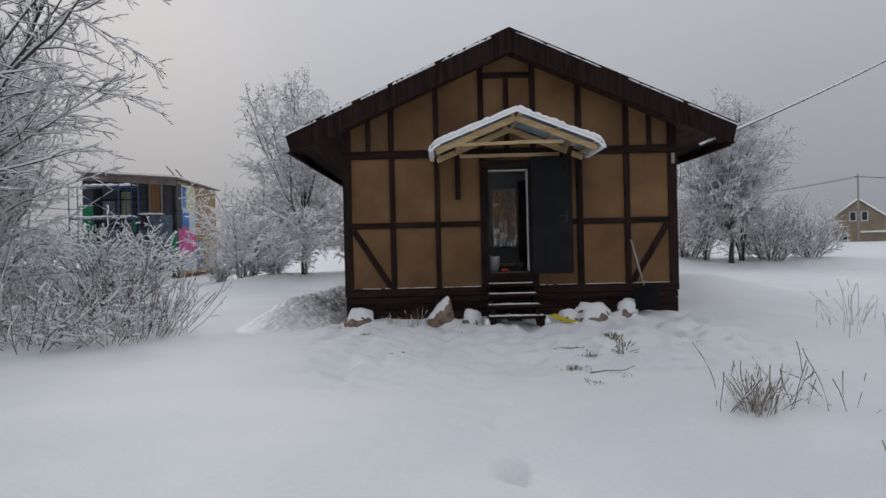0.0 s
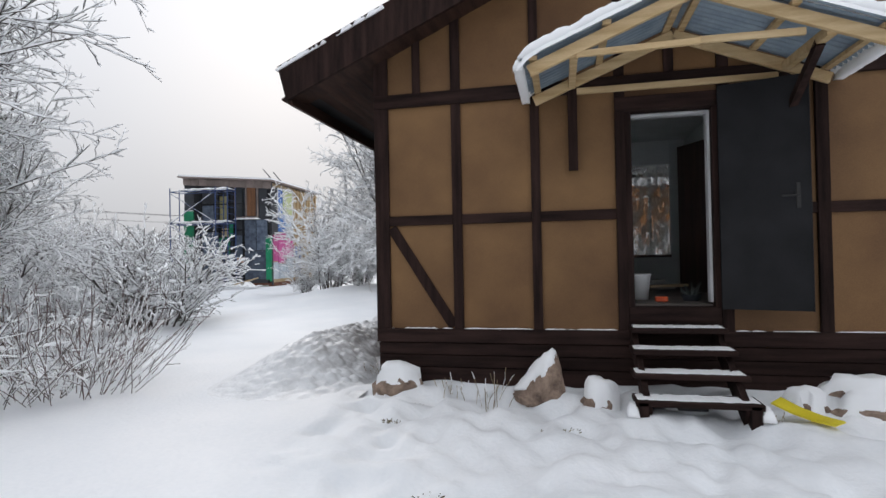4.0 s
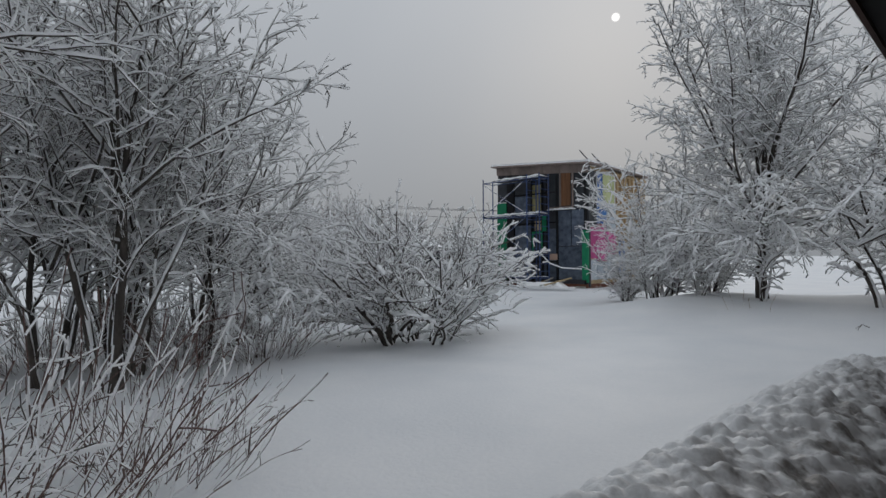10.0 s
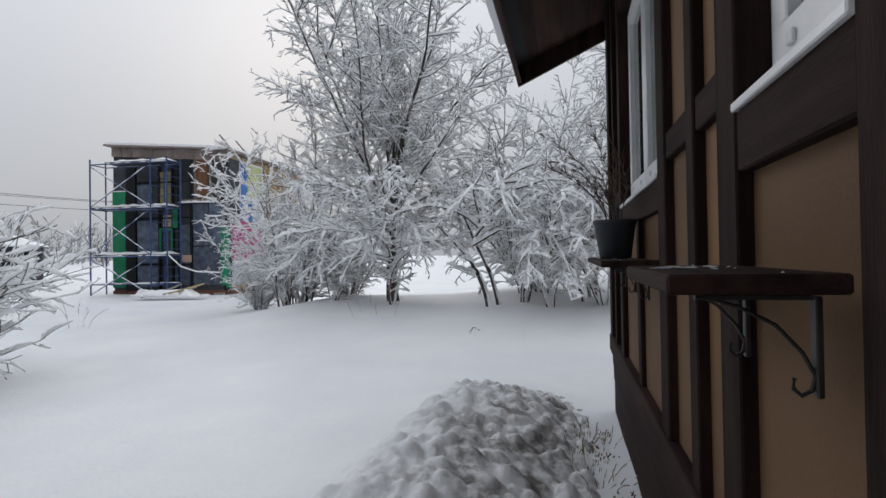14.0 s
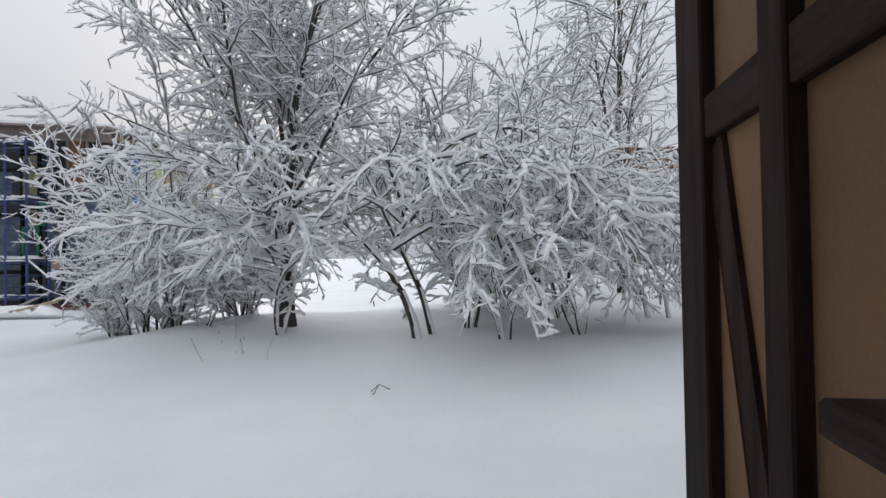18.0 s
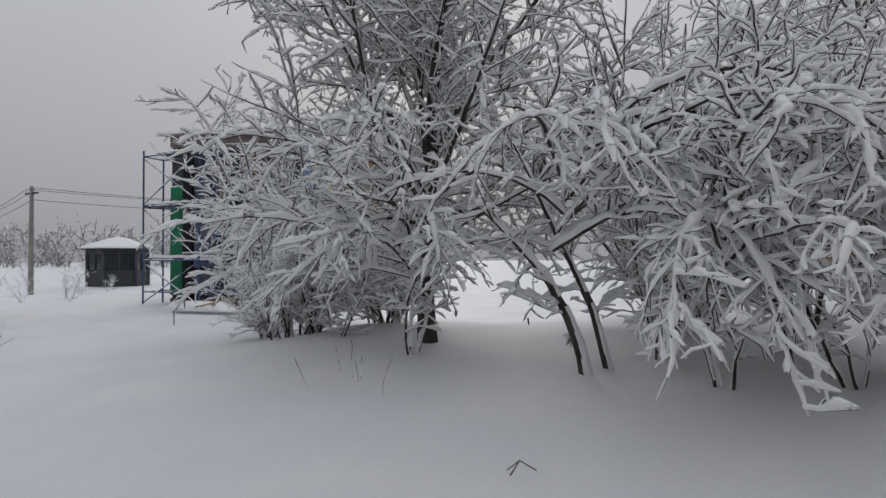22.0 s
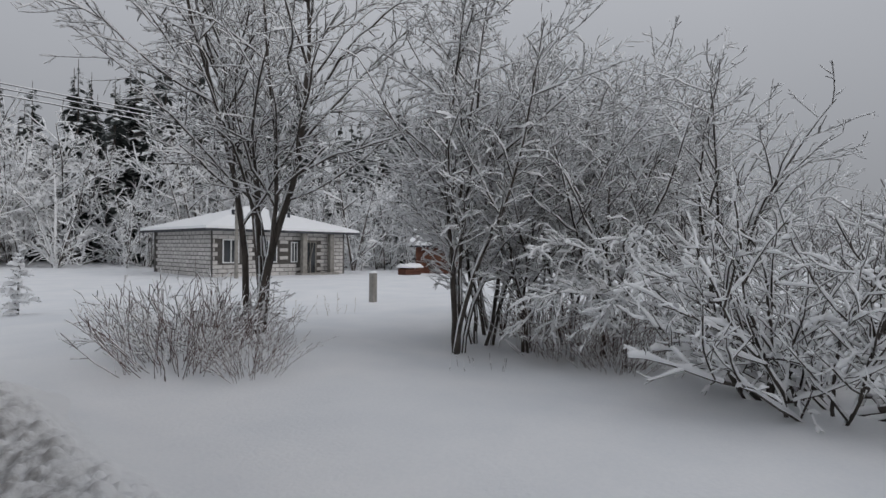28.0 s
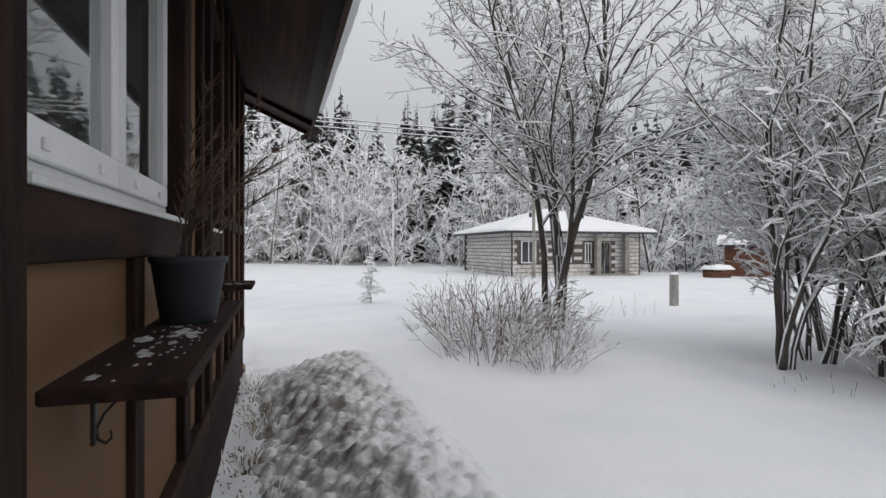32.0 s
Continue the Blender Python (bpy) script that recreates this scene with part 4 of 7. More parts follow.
# ---- steps ----
steps = thing("wooden_steps", "dark wooden steps dusted with snow below the door", "steps", (1.13, YF, 0))
for i, (z, y, w) in enumerate(((0.66, -0.14, 0.40), (0.50, -0.34, 0.42), (0.34, -0.56, 0.44), (0.18, -0.80, 0.46))):
    part("tread", B((-w, y - 0.14, z - 0.045), (w, y + 0.12, z), 0.005), M_BEAMX, steps)
    part("tread_snow", snow_strip((-w + 0.02, y, z), (w - 0.02, y, z), 0.20, 0.012, 40 + i, 26, 0.3), M_TWIG_SNOW, steps)
for sgn in (-1, 1):
    bm = bmesh.new()
    beam(bm, (sgn * 0.36, -0.02, 0.56), (sgn * 0.36, -0.88, 0.06), 0.05, 0.16)
    part("stringer", bm, M_BEAM, steps)
    part("foot", B((sgn * 0.40 - 0.04, -0.94, -0.1), (sgn * 0.40 + 0.04, -0.86, 0.17), 0.004), M_BEAM, steps)
    part("snow_cap", snow_strip((sgn * 0.48, -0.97, 0.06), (sgn * 0.48, -0.86, 0.06), 0.09, 0.10, 60 + sgn, 5), M_TWIG_SNOW, steps, smooth=True)


# ---- boulders, shovel, clutter before the wall ----
def boulder(at, size, seed, snow, label):
    t = thing("boulder", label, "boulder", at, "stones along the wall")
    bm = bmesh.new()
    bmesh.ops.create_icosphere(bm, subdivisions=3, radius=1.0)
    top = bmesh.new()
    bmesh.ops.create_icosphere(top, subdivisions=3, radius=1.0)
    for mesh_, grow in ((bm, 1.0), (top, 1.05)):
        for v in mesh_.verts:
            c = v.co.copy()
            k = 1 + 0.34 * noise.noise(c * 1.3 + Vector((seed, 0, 0))) + 0.16 * noise.noise(c * 4 + Vector((0, seed, 0)))
            up = c.z
            v.co = Vector((c.x * size[0], c.y * size[1], c.z * size[2])) * k * grow
            if grow > 1:
                cut = (0.34 if snow > 0.5 else 0.62) + 0.55 * noise.noise(c * 2.3 + Vector((seed, 5, 0)))
                v.co.z += snow * 0.06 if up > cut else -0.16 - 0.5 * abs(up - cut) * size[2]
    part("rock", bm, M_ROCK, t, smooth=False)
    part("snow_cap", top, M_TWIG_SNOW, t, smooth=True)
    return t


boulder((-1.50, 9.26, g(-1.5, 9.26) + 0.05), (0.24, 0.18, 0.19), 2, 1.0, "grey boulder capped with snow at the house corner")
def wedge_boulder(at, size, seed, label):
    """A stone with a long snowed-over slope and a steep rough face."""
    t = thing("boulder", label, "boulder", at, "stones along the wall")
    rock, cap = bmesh.new(), bmesh.new()
    for mesh_ in (rock, cap):
        bmesh.ops.create_icosphere(mesh_, subdivisions=4, radius=1.0)
        for v in mesh_.verts:
            c = v.co.copy()
            f = c.x * 0.5 + 0.5
            top = 0.12 + 0.98 * min(1.0, f / 0.78) ** 1.15 * (1.0 if f < 0.84 else 1 - 1.4 * (f - 0.84))
            k = 1 + 0.10 * noise.noise(c * 1.7 + Vector((seed, 0, 0))) + 0.10 * noise.noise(c * 4.5 + Vector((0, seed, 0))) + 0.04 * noise.noise(c * 11)
            zz = max(c.z, -0.35) * top if c.z > 0 else c.z * 0.35
            v.co = Vector((c.x * size[0], c.y * size[1] * (0.75 + 0.25 * top), zz * size[2])) * k
            if mesh_ is cap:
                bare = 0.30 + 0.35 * noise.noise(c * 2.2 + Vector((seed, 9, 0))) + (1.2 if f > 0.86 else 0.0) - 0.25 * (f < 0.5)
                lift = c.z + 0.35 * c.y > bare
                v.co += Vector((-0.010, 0.0, 0.026)) if lift else -c * 0.045
    part("rock", rock, M_ROCK, t)
    part("snow_cap", cap, M_TWIG_SNOW, t, smooth=True)
    return t


wedge_boulder((-0.10, 9.12, g(0, 9.12) + 0.03), (0.24, 0.17, 0.40), 6, "tall pinkish boulder with snow on its long slope")
boulder((0.42, 8.95, g(0.4, 8.95) + 0.05), (0.16, 0.14, 0.13), 9, 1.3, "small stone buried in snow")
boulder((2.45, 9.05, g(2.4, 9.05) + 0.06), (0.32, 0.24, 0.19), 12, 0.8, "broad grey boulder under snow")
boulder((2.05, 9.02, g(2.05, 9.02) + 0.04), (0.16, 0.12, 0.09), 15, 1.4, "small stone buried in snow")
boulder((3.12, 9.20, g(3.1, 9.2) + 0.06), (0.17, 0.15, 0.15), 18, 1.0, "small stone capped with snow")

shovel = thing("snow_shovel", "black snow shovel with a wooden shaft leaning on the wall", "shovel", (3.42, 9.06, g(3.42, 9.06) + 0.13))
bm = bmesh.new()
rows = []
for i in range(9):
    row = []
    for j in range(9):
        u, v = (j / 8 - 0.5) * 0.42, i / 8 * 0.38
        row.append(bm.verts.new((u, 0.10 * v / 0.38 - 0.05 * (1 - (2 * u / 0.42) ** 2) * 0.7 + 0.006 * (j % 2), v)))
    rows.append(row)
for i in range(8):
    for j in range(8):
        bm.faces.new((rows[i][j], rows[i][j + 1], rows[i + 1][j + 1], rows[i + 1][j]))
bmesh.ops.solidify(bm, geom=bm.faces[:], thickness=0.008)
part("blade", bm, M_BLACK, shovel)
part("shaft", tube(bmesh.new(), [(0, 0.09, 0.30), (-0.02, 0.14, 0.45), (-0.18, 0.235, 1.18)], 0.016, 8), M_CONCRETE, shovel, "grey weathered wooden shaft")
part("socket", tube(bmesh.new(), [(0, 0.06, 0.25), (-0.005, 0.11, 0.40)], 0.024, 8), M_BLACK, shovel)

scoop = thing("yellow_shovel_blade", "yellow plastic shovel blade half buried beside the steps", "shovel", (1.86, 8.55, g(1.86, 8.55) + 0.10), turn=-35)
bm = bmesh.new()
a = [bm.verts.new(c) for c in ((-0.22, 0.0, 0.07), (0.20, -0.06, 0.0), (0.24, 0.05, 0.005), (-0.20, 0.16, 0.09))]
bm.faces.new(a)
bmesh.ops.subdivide_edges(bm, edges=bm.edges[:], cuts=2, use_grid_fill=True)
for v in bm.verts:
    v.co.z -= 0.03 * math.cos(v.co.x * 6)
bmesh.ops.solidify(bm, geom=bm.faces[:], thickness=0.012)
part("blade", bm, M_YELLOW, scoop)
mat_ = thing("boot_scraper", "small black plate lying in the snow before the steps", "boot scraper", (1.10, 8.60, g(1.10, 8.60) + 0.06))
part("plate", B((-0.11, -0.035, 0), (0.11, 0.035, 0.025), 0.004), M_BLACK, mat_)

# things on the floor just inside the doorway
bucket = thing("bucket", "white plastic bucket on the floor inside the doorway", "bucket", (0.93, 10.15, 0.84))
part("body", lathe([(0.09, 0), (0.12, 0.26), (0.125, 0.27), (0.115, 0.27), (0.085, 0.02), (0.0, 0.02)], 18), M_WHITE, bucket, smooth=True)
plank_pile = thing("plank_pile", "dark boards lying across the floor inside", "boards", (1.15, 11.2, 0.84))
for i, (dx, r) in enumerate(((0.0, 8), (0.12, -14), (-0.1, 22))):
    bm = bmesh.new()
    beam(bm, (-0.35 + dx, -0.1, 0.03 + 0.04 * i), (0.35 + dx, 0.1 + r * 0.01, 0.05 + 0.04 * i), 0.09, 0.03)
    part("board", bm, M_TAN if i == 1 else M_CONCRETE, plank_pile)
plant = thing("dried_plant", "small dried plant in a dark dish on the floor inside", "plant", (1.40, 9.95, 0.84))
part("dish", lathe([(0.07, 0), (0.10, 0.06), (0.09, 0.06), (0.0, 0.02)], 14), M_POT, plant)
rng = random.Random(4)
bm = bmesh.new()
for _ in range(40):
    a = rng.uniform(0, math.tau)
    tube(bm, [(0, 0, 0.03), (0.10 * math.cos(a), 0.10 * math.sin(a), rng.uniform(0.08, 0.2))], 0.006, 3, 0.002)
part("foliage", bm, M_NEEDLE, plant)
kindling = thing("orange_toy_block", "small orange-red block on the floor inside", "block", (1.10, 9.85, 0.84))
part("block", B((-0.06, -0.03, 0), (0.06, 0.03, 0.05), 0.008), material("orange_red_plastic", (0.6, 0.08, 0.02), (0.75, 0.14, 0.04), 0.5), kindling)


# ---- snow-laden trees and shrubs ----
def grow(seed, stems, levels, dome=None):
    """Branches as rows of start, end, radii, level, stem and snow at both ends. stems: (offset, direction, length, radius);
    levels: one dict for each order; dome: middle height, half width and half height of the crown, past which nothing grows."""
    rng = random.Random(seed)
    gn = rng.gauss
    rows = []
    stack = [(Vector(o), Vector(d).normalized(), ln, r, 0, i) for i, (o, d, ln, r) in enumerate(stems)]
    while stack:
        p, d, ln, r, lv, stem = stack.pop()
        sp = levels[lv]
        n = max(2, int(ln / sp["seg"] + 0.5))
        step = ln / n
        nxt = levels[lv + 1] if lv + 1 < len(levels) else None
        r_tip = max(sp.get("tip", 0.3) * r, 0.004)
        carry = rng.random()
        wob, trop = sp["wob"], Vector(sp.get("trop", (0, 0, 0))) * (0.0 if lv == 0 and r > 0.045 else 1.0)
        load, limit = rng.uniform(0.75, 1.25), rng.uniform(0.80, 1.08)
        k0 = load * 0.7
        for i in range(n):
            d = d + Vector((gn(0, wob), gn(0, wob), gn(0, wob))) + trop * step
            d.normalize()
            q = p + d * step
            if q.z < 0.03 and (lv > 0 or i > 3):
                break
            if dome and i > 0 and (lv or q.z > dome[0]) and (q.x * q.x + q.y * q.y) / dome[1] ** 2 + ((q.z - dome[0]) / dome[2]) ** 2 > limit * limit:
                break
            a, b = r + (r_tip - r) * i / n, r + (r_tip - r) * (i + 1) / n
            k1 = 0.4 * load if i == n - 1 else load * rng.choice((0.35, 0.65, 0.9, 1.2, 1.9))
            rows.append((p.x, p.y, p.z, q.x, q.y, q.z, a, b, lv, stem, k0, k1))
            k0 = k1
            f = (i + 1) / n
            if nxt and f >= sp.get("bare", 0.15):
                carry += nxt["per"] * step
                while carry >= 1:
                    carry -= 1
                    ang = radians(gn(nxt["ang"], 11))
                    perp = Vector((gn(0, 1), gn(0, 1), gn(0, 1) * nxt.get("flat", 1.0)))
                    perp = (perp - d * perp.dot(d)).normalized()
                    cd = d * math.cos(ang) + perp * math.sin(ang)
                    cl = ln * nxt["ratio"] * rng.uniform(0.5, 1.2) * (1 - nxt.get("fade", 0.55) * f)
                    cl = min(cl, nxt.get("most", 99) * rng.uniform(0.7, 1.1))
                    if cl > 0.06:
                        stack.append((p.lerp(q, rng.random()), cd, cl, max(min(b * 0.75, nxt["r"]), 0.0042), lv + 1, stem))
            p = q
    return np.array(rows, np.float64)


def bars(rows, sides):
    """Corners and faces of many tapered bars at once."""
    p, q = rows[:, :3], rows[:, 3:6]
    d = q - p
    d /= np.linalg.norm(d, axis=1, keepdims=True) + 1e-9
    ref = np.where(np.abs(d[:, 2:3]) > 0.9, np.array([[1.0, 0, 0]]), np.array([[0, 0, 1.0]]))
    s = np.cross(d, ref)
    s /= np.linalg.norm(s, axis=1, keepdims=True) + 1e-9
    u = np.cross(s, d)
    ang = np.arange(sides) * math.tau / sides + 0.3
    ring = s[:, None] * np.cos(ang)[None, :, None] + u[:, None] * np.sin(ang)[None, :, None]
    a = p[:, None] + ring * rows[:, 6][:, None, None]
    b = q[:, None] + ring * rows[:, 7][:, None, None] + d[:, None] * 0.25 * rows[:, 7][:, None, None]
    co = np.concatenate([a, b], 1).reshape(-1, 3)
    base = (np.arange(len(rows)) * 2 * sides)[:, None, None]
    k = np.arange(sides)
    faces = np.stack([k, (k + 1) % sides, (k + 1) % sides + sides, k + sides], -1)[None] + base
    return co, faces.reshape(-1, 4)


def snow_bars(rows, thick, seed, cover=0.9, rounded=False):
    """A cushion of snow along the upper side of each bar, thicker on level ones, with gaps."""
    rng = np.random.RandomState(seed)
    keep = rng.rand(len(rows)) < cover
    rows, thick = rows[keep], thick[keep]
    p, q = rows[:, :3], rows[:, 3:6]
    d = q - p
    d = d / (np.linalg.norm(d, axis=1, keepdims=True) + 1e-9)
    level = np.sqrt(np.clip(1 - d[:, 2] ** 2, 0.0, 1))
    s = np.cross(d, np.array([0, 0, 1.0])) + 1e-4
    s /= np.linalg.norm(s, axis=1, keepdims=True) + 1e-9
    u = np.cross(s, d)
    u *= np.sign(u[:, 2:3] + 1e-6)
    out = []
    t = thick * (0.06 + 0.94 * level ** 1.3)
    for pt, r, e, push in ((p, rows[:, 6], rows[:, 10], -0.004), (q, rows[:, 7], rows[:, 11], 0.006)):
        w = (np.minimum(r, 0.06) * 0.98 + t * 0.52 * e)[:, None]
        h = (r + t * 0.95 * e)[:, None]
        mid = pt + d * push
        low = mid - u * (r[:, None] * 0.10)
        if rounded:
            side = [low - s * w * 0.62, mid - s * w * 1.06 + u * h * 0.42, mid - s * w * 0.55 + u * h * 0.90, mid + s * w * 0.55 + u * h * 0.90, mid + s * w * 1.06 + u * h * 0.42, low + s * w * 0.62]
        else:
            side = [low - s * w * 0.8, mid - s * w * 0.85 + u * h * 0.75, mid + s * w * 0.85 + u * h * 0.75, low + s * w * 0.8]
        out.append(np.stack(side, 1))
    co = np.concatenate(out, 1).reshape(-1, 3)
    k = 6 if rounded else 4
    base = (np.arange(len(rows)) * 2 * k)[:, None, None]
    faces = np.array([[i, i + 1, i + 1 + k, i + k] for i in range(k - 1)])[None] + base
    return co, faces.reshape(-1, 4)


def join(parts_):
    co, fc, n = [], [], 0
    for c, f in parts_:
        co.append(c)
        fc.append(f + n)
        n += len(c)
    return np.concatenate(co), np.concatenate(fc)


def make_tree(name, label, category, at, seed, stems, levels, snow=0.02, group="", turn=0.0, trunk_mat=None, twig_mat=None, cover=0.95, rounded=False, bark=0.6, dome=None):
    rows = grow(seed, stems, levels, dome)
    t = thing(name, label, category, at, group, turn=turn)
    lv, own = rows[:, 8], rows[:, 9]
    deep = len(levels) > 2
    new_part = lambda nm, geo, mat: setattr_parent(new(nm, quads_mesh(nm, *geo, [mat])), t)
    if len(stems) <= 40:
        for k in range(len(stems)):
            mine = rows[own == k]
            geo = [bars(mine[mine[:, 8] == 0], 6)] + ([bars(mine[mine[:, 8] == 1], 4)] if deep and (mine[:, 8] == 1).any() else [])
            new_part("trunk" if k == 0 and len(stems) < 20 else "stem", join(geo), trunk_mat or M_BARK)
    else:
        new_part("rod_sheaf", bars(rows[lv == 0], 3), trunk_mat or M_BARK)["kind"] = "stuff"
    order = (np.arange(len(rows)) * 0.618) % 1.0
    bare = (lv > (1 if deep else 0)) & (order < np.where(lv < 3, min(1.0, bark + 0.25), bark))
    new_part("crown", bars(rows[bare], 3), twig_mat or M_TWIG)["kind"] = "stuff"
    thick = snow * np.choose(np.minimum(lv, 3).astype(int), (1.25, 1.25, 1.1, 0.95))
    thin_ = rows[:, 6] < 0.09
    new_part("snow_load", snow_bars(rows[thin_], thick[thin_], seed, cover, rounded), M_TWIG_SNOW)["kind"] = "stuff"
    return t


def setattr_parent(ob, parent):
    ob.parent = parent
    return ob


def again(t, at, turn, size, label=""):
    c = copy_thing(t, pose(*at, 0, 0, turn))
    c.scale = (size, size, size)
    if label:
        c["label"] = label
    return c


def fan(n, lean, length, radius, seed, spread=0.12, dirs=(0, math.tau)):
    rng = random.Random(seed)
    out = []
    for i in range(n):
        a = dirs[0] + (dirs[1] - dirs[0]) * (i + rng.random()) / n
        k = rng.uniform(*lean)
        out.append(((math.cos(a) * rng.uniform(0, spread), math.sin(a) * rng.uniform(0, spread), -0.05), (math.cos(a) * k, math.sin(a) * k, 1), length * rng.uniform(0.75, 1.1), radius * rng.uniform(0.7, 1.1)))
    return out


def limbs(n, z, lean, length, radius, seed):
    rng = random.Random(seed)
    out = []
    for i in range(n):
        a = math.tau * (i + rng.uniform(-0.3, 0.3)) / n * 1.6
        k = lean[0] + (lean[1] - lean[0]) * (i + rng.random()) / n
        out.append(((0.02, 0.01, z[0] + (z[1] - z[0]) * rng.random()), (math.cos(a) * k, math.sin(a) * k, 1), length * (1 - 0.46 * (k / lean[1]) ** 1.5) * rng.uniform(0.9, 1.05), radius * rng.uniform(0.8, 1.1)))
    return out


# the large garden tree: one trunk, then many rising limbs with a broad round crown
big_tree = make_tree("tree", "tall bare broadleaf tree laden with fresh snow", "tree", (-6.0, 23.27, g(-6.0, 23.27)), 11,
    [((0, 0, -0.1), (0.03, 0, 1), 2.7, 0.15)] + limbs(16, (1.5, 2.6), (0.03, 1.15), 7.2, 0.044, 3) + limbs(13, (0.95, 2.1), (1.1, 3.0), 4.7, 0.034, 5),
    [dict(seg=0.26, wob=0.06, tip=0.1, bare=0.16, trop=(0, 0, -0.04)),
     dict(per=4.2, ang=50, ratio=0.34, r=0.013, seg=0.16, wob=0.12, trop=(0, 0, -0.05), fade=0.5, bare=0.06),
     dict(per=6.4, ang=48, ratio=0.46, r=0.007, seg=0.12, wob=0.15, trop=(0, 0, -0.10), fade=0.35, bare=0.08, most=0.75),
     dict(per=7.6, ang=48, ratio=0.45, r=0.0045, seg=0.11, wob=0.16, trop=(0, 0, -0.08), fade=0.3, most=0.28)], snow=0.024, bark=0.6, dome=(4.75, 3.7, 4.4))
# boughs of young growth below it that hang to the snow
low_bough = make_tree("tree_sapling", "drooping snow-covered boughs of a young tree", "tree", (-5.75, 22.35, g(-5.75, 22.35)), 17,
    fan(3, (0.05, 0.35), 2.2, 0.024, 5, 0.12) + [((0, 0, 1.2), (-0.4, -1.0, 0.75), 2.4, 0.020), ((0, 0, 1.4), (0.3, -1.0, 0.8), 2.2, 0.020), ((0, 0, 1.3), (-1.0, -0.5, 0.8), 2.5, 0.020), ((0, 0, 1.5), (0.8, -0.6, 0.9), 2.0, 0.018), ((0, 0, 1.6), (-0.8, -0.9, 1.0), 2.6, 0.02), ((0, 0, 1.0), (0.2, -1.0, 0.5), 1.9, 0.018), ((0, 0, 0.9), (-0.9, -0.6, 0.5), 1.9, 0.018), ((0, 0, 1.7), (0.1, -0.7, 1.0), 2.4, 0.02), ((0, 0, 1.1), (1.0, -0.3, 0.6), 1.9, 0.018)],
    [dict(seg=0.12, wob=0.09, trop=(0, -0.10, -0.66), bare=0.2),
     dict(per=8.0, ang=46, ratio=0.36, r=0.009, seg=0.09, wob=0.15, trop=(0, 0, -0.9), fade=0.3),
     dict(per=8.0, ang=44, ratio=0.5, r=0.005, seg=0.08, wob=0.18, trop=(0, 0, -0.9), most=0.34)], snow=0.028, bark=0.6, rounded=True)
for x, y, turn, size, lab in ((-2.45, 22.0, 40, 0.85, "drooping boughs of a young tree before the fruit trees"), (-1.45, 22.45, 120, 0.8, "young tree bowed to the ground under thick snow"), (-7.4, 23.1, 300, 0.75, "low drooping boughs thick with snow beside the large tree")):
    again(low_bough, (x, y, g(x, y)), turn, size, lab)
# old apple tree with arching boughs bent under the snow
BOUGHS = ((1.0, -0.15, 0.60, 2.9), (0.8, 0.35, 0.8, 3.0), (0.6, -0.45, 0.7, 2.4), (1.0, 0.05, 0.8, 3.4), (-0.6, -0.4, 0.8, 2.3), (0.25, -0.5, 0.9, 2.5), (1.0, -0.2, 0.95, 3.7), (-0.5, 0.5, 0.9, 2.6), (0.8, -0.3, 1.1, 3.6), (1.0, 0.2, 1.2, 4.0), (0.1, 0.5, 1.2, 3.0), (0.9, -0.8, 0.5, 2.6), (0.3, -1.0, 0.6, 2.3), (1.0, -0.5, 0.5, 2.9))
apple = make_tree("apple_tree", "old leaning apple tree with boughs bent down under thick snow", "apple tree", (-3.62, 22.1, g(-3.62, 22.1)), 23,
    [((0, 0, -0.1), (-0.32, 0.05, 1), 2.2, 0.065), ((0.14, 0.38, -0.1), (-0.15, 0.0, 1), 2.6, 0.05)] + [((-0.35 + 0.03 * i, 0.05, 1.2 + 0.09 * i), (dx, dy, dz), ln, 0.024) for i, (dx, dy, dz, ln) in enumerate(BOUGHS)],
    [dict(seg=0.13, wob=0.085, tip=0.22, bare=0.2, trop=(0, 0, -0.62)),
     dict(per=5.0, ang=50, ratio=0.36, r=0.010, seg=0.10, wob=0.15, trop=(0, 0, -0.65), fade=0.3, bare=0.05, most=1.2),
     dict(per=6.0, ang=48, ratio=0.46, r=0.006, seg=0.09, wob=0.18, trop=(0, 0, -0.7), fade=0.3, most=0.5),
     dict(per=5.5, ang=46, ratio=0.5, r=0.0045, seg=0.08, wob=0.18, trop=(0, 0, -0.5), most=0.2)], snow=0.031, bark=0.6, rounded=True)
apple2 = again(apple, (-1.8, 23.3, g(-1.8, 23.3)), 20, 0.95, "spreading fruit tree with boughs bent down under thick snow")
apple3 = again(apple, (-0.2, 24.2, g(-0.2, 24.2) - 0.1), 290, 0.85, "low fruit tree bent to the ground under snow")
# slim upright fruit tree between them
slim = make_tree("plum_tree", "slim upright plum tree with snow along fine twigs", "plum tree", (-3.1, 23.3, g(-3.1, 23.3)), 27,
    [((0, 0, -0.1), (0.05, 0.0, 1), 5.4, 0.045), ((0.1, 0.1, -0.05), (0.25, 0.05, 1), 5.0, 0.036), ((-0.05, 0.1, 0.2), (-0.22, 0.1, 1), 4.8, 0.034)],
    [dict(seg=0.22, wob=0.04, tip=0.15, bare=0.2),
     dict(per=5.5, ang=48, ratio=0.28, r=0.011, seg=0.15, wob=0.13, trop=(0, 0, -0.15), fade=0.3, bare=0.05),
     dict(per=6.5, ang=46, ratio=0.46, r=0.006, seg=0.12, wob=0.16, trop=(0, 0, -0.25), most=0.55),
     dict(per=5.5, ang=46, ratio=0.5, r=0.0045, seg=0.10, wob=0.16, trop=(0, 0, -0.2), most=0.24)], snow=0.024, bark=0.65)
again(slim, (-1.5, 24.3, g(-1.5, 24.3)), 140, 0.95)
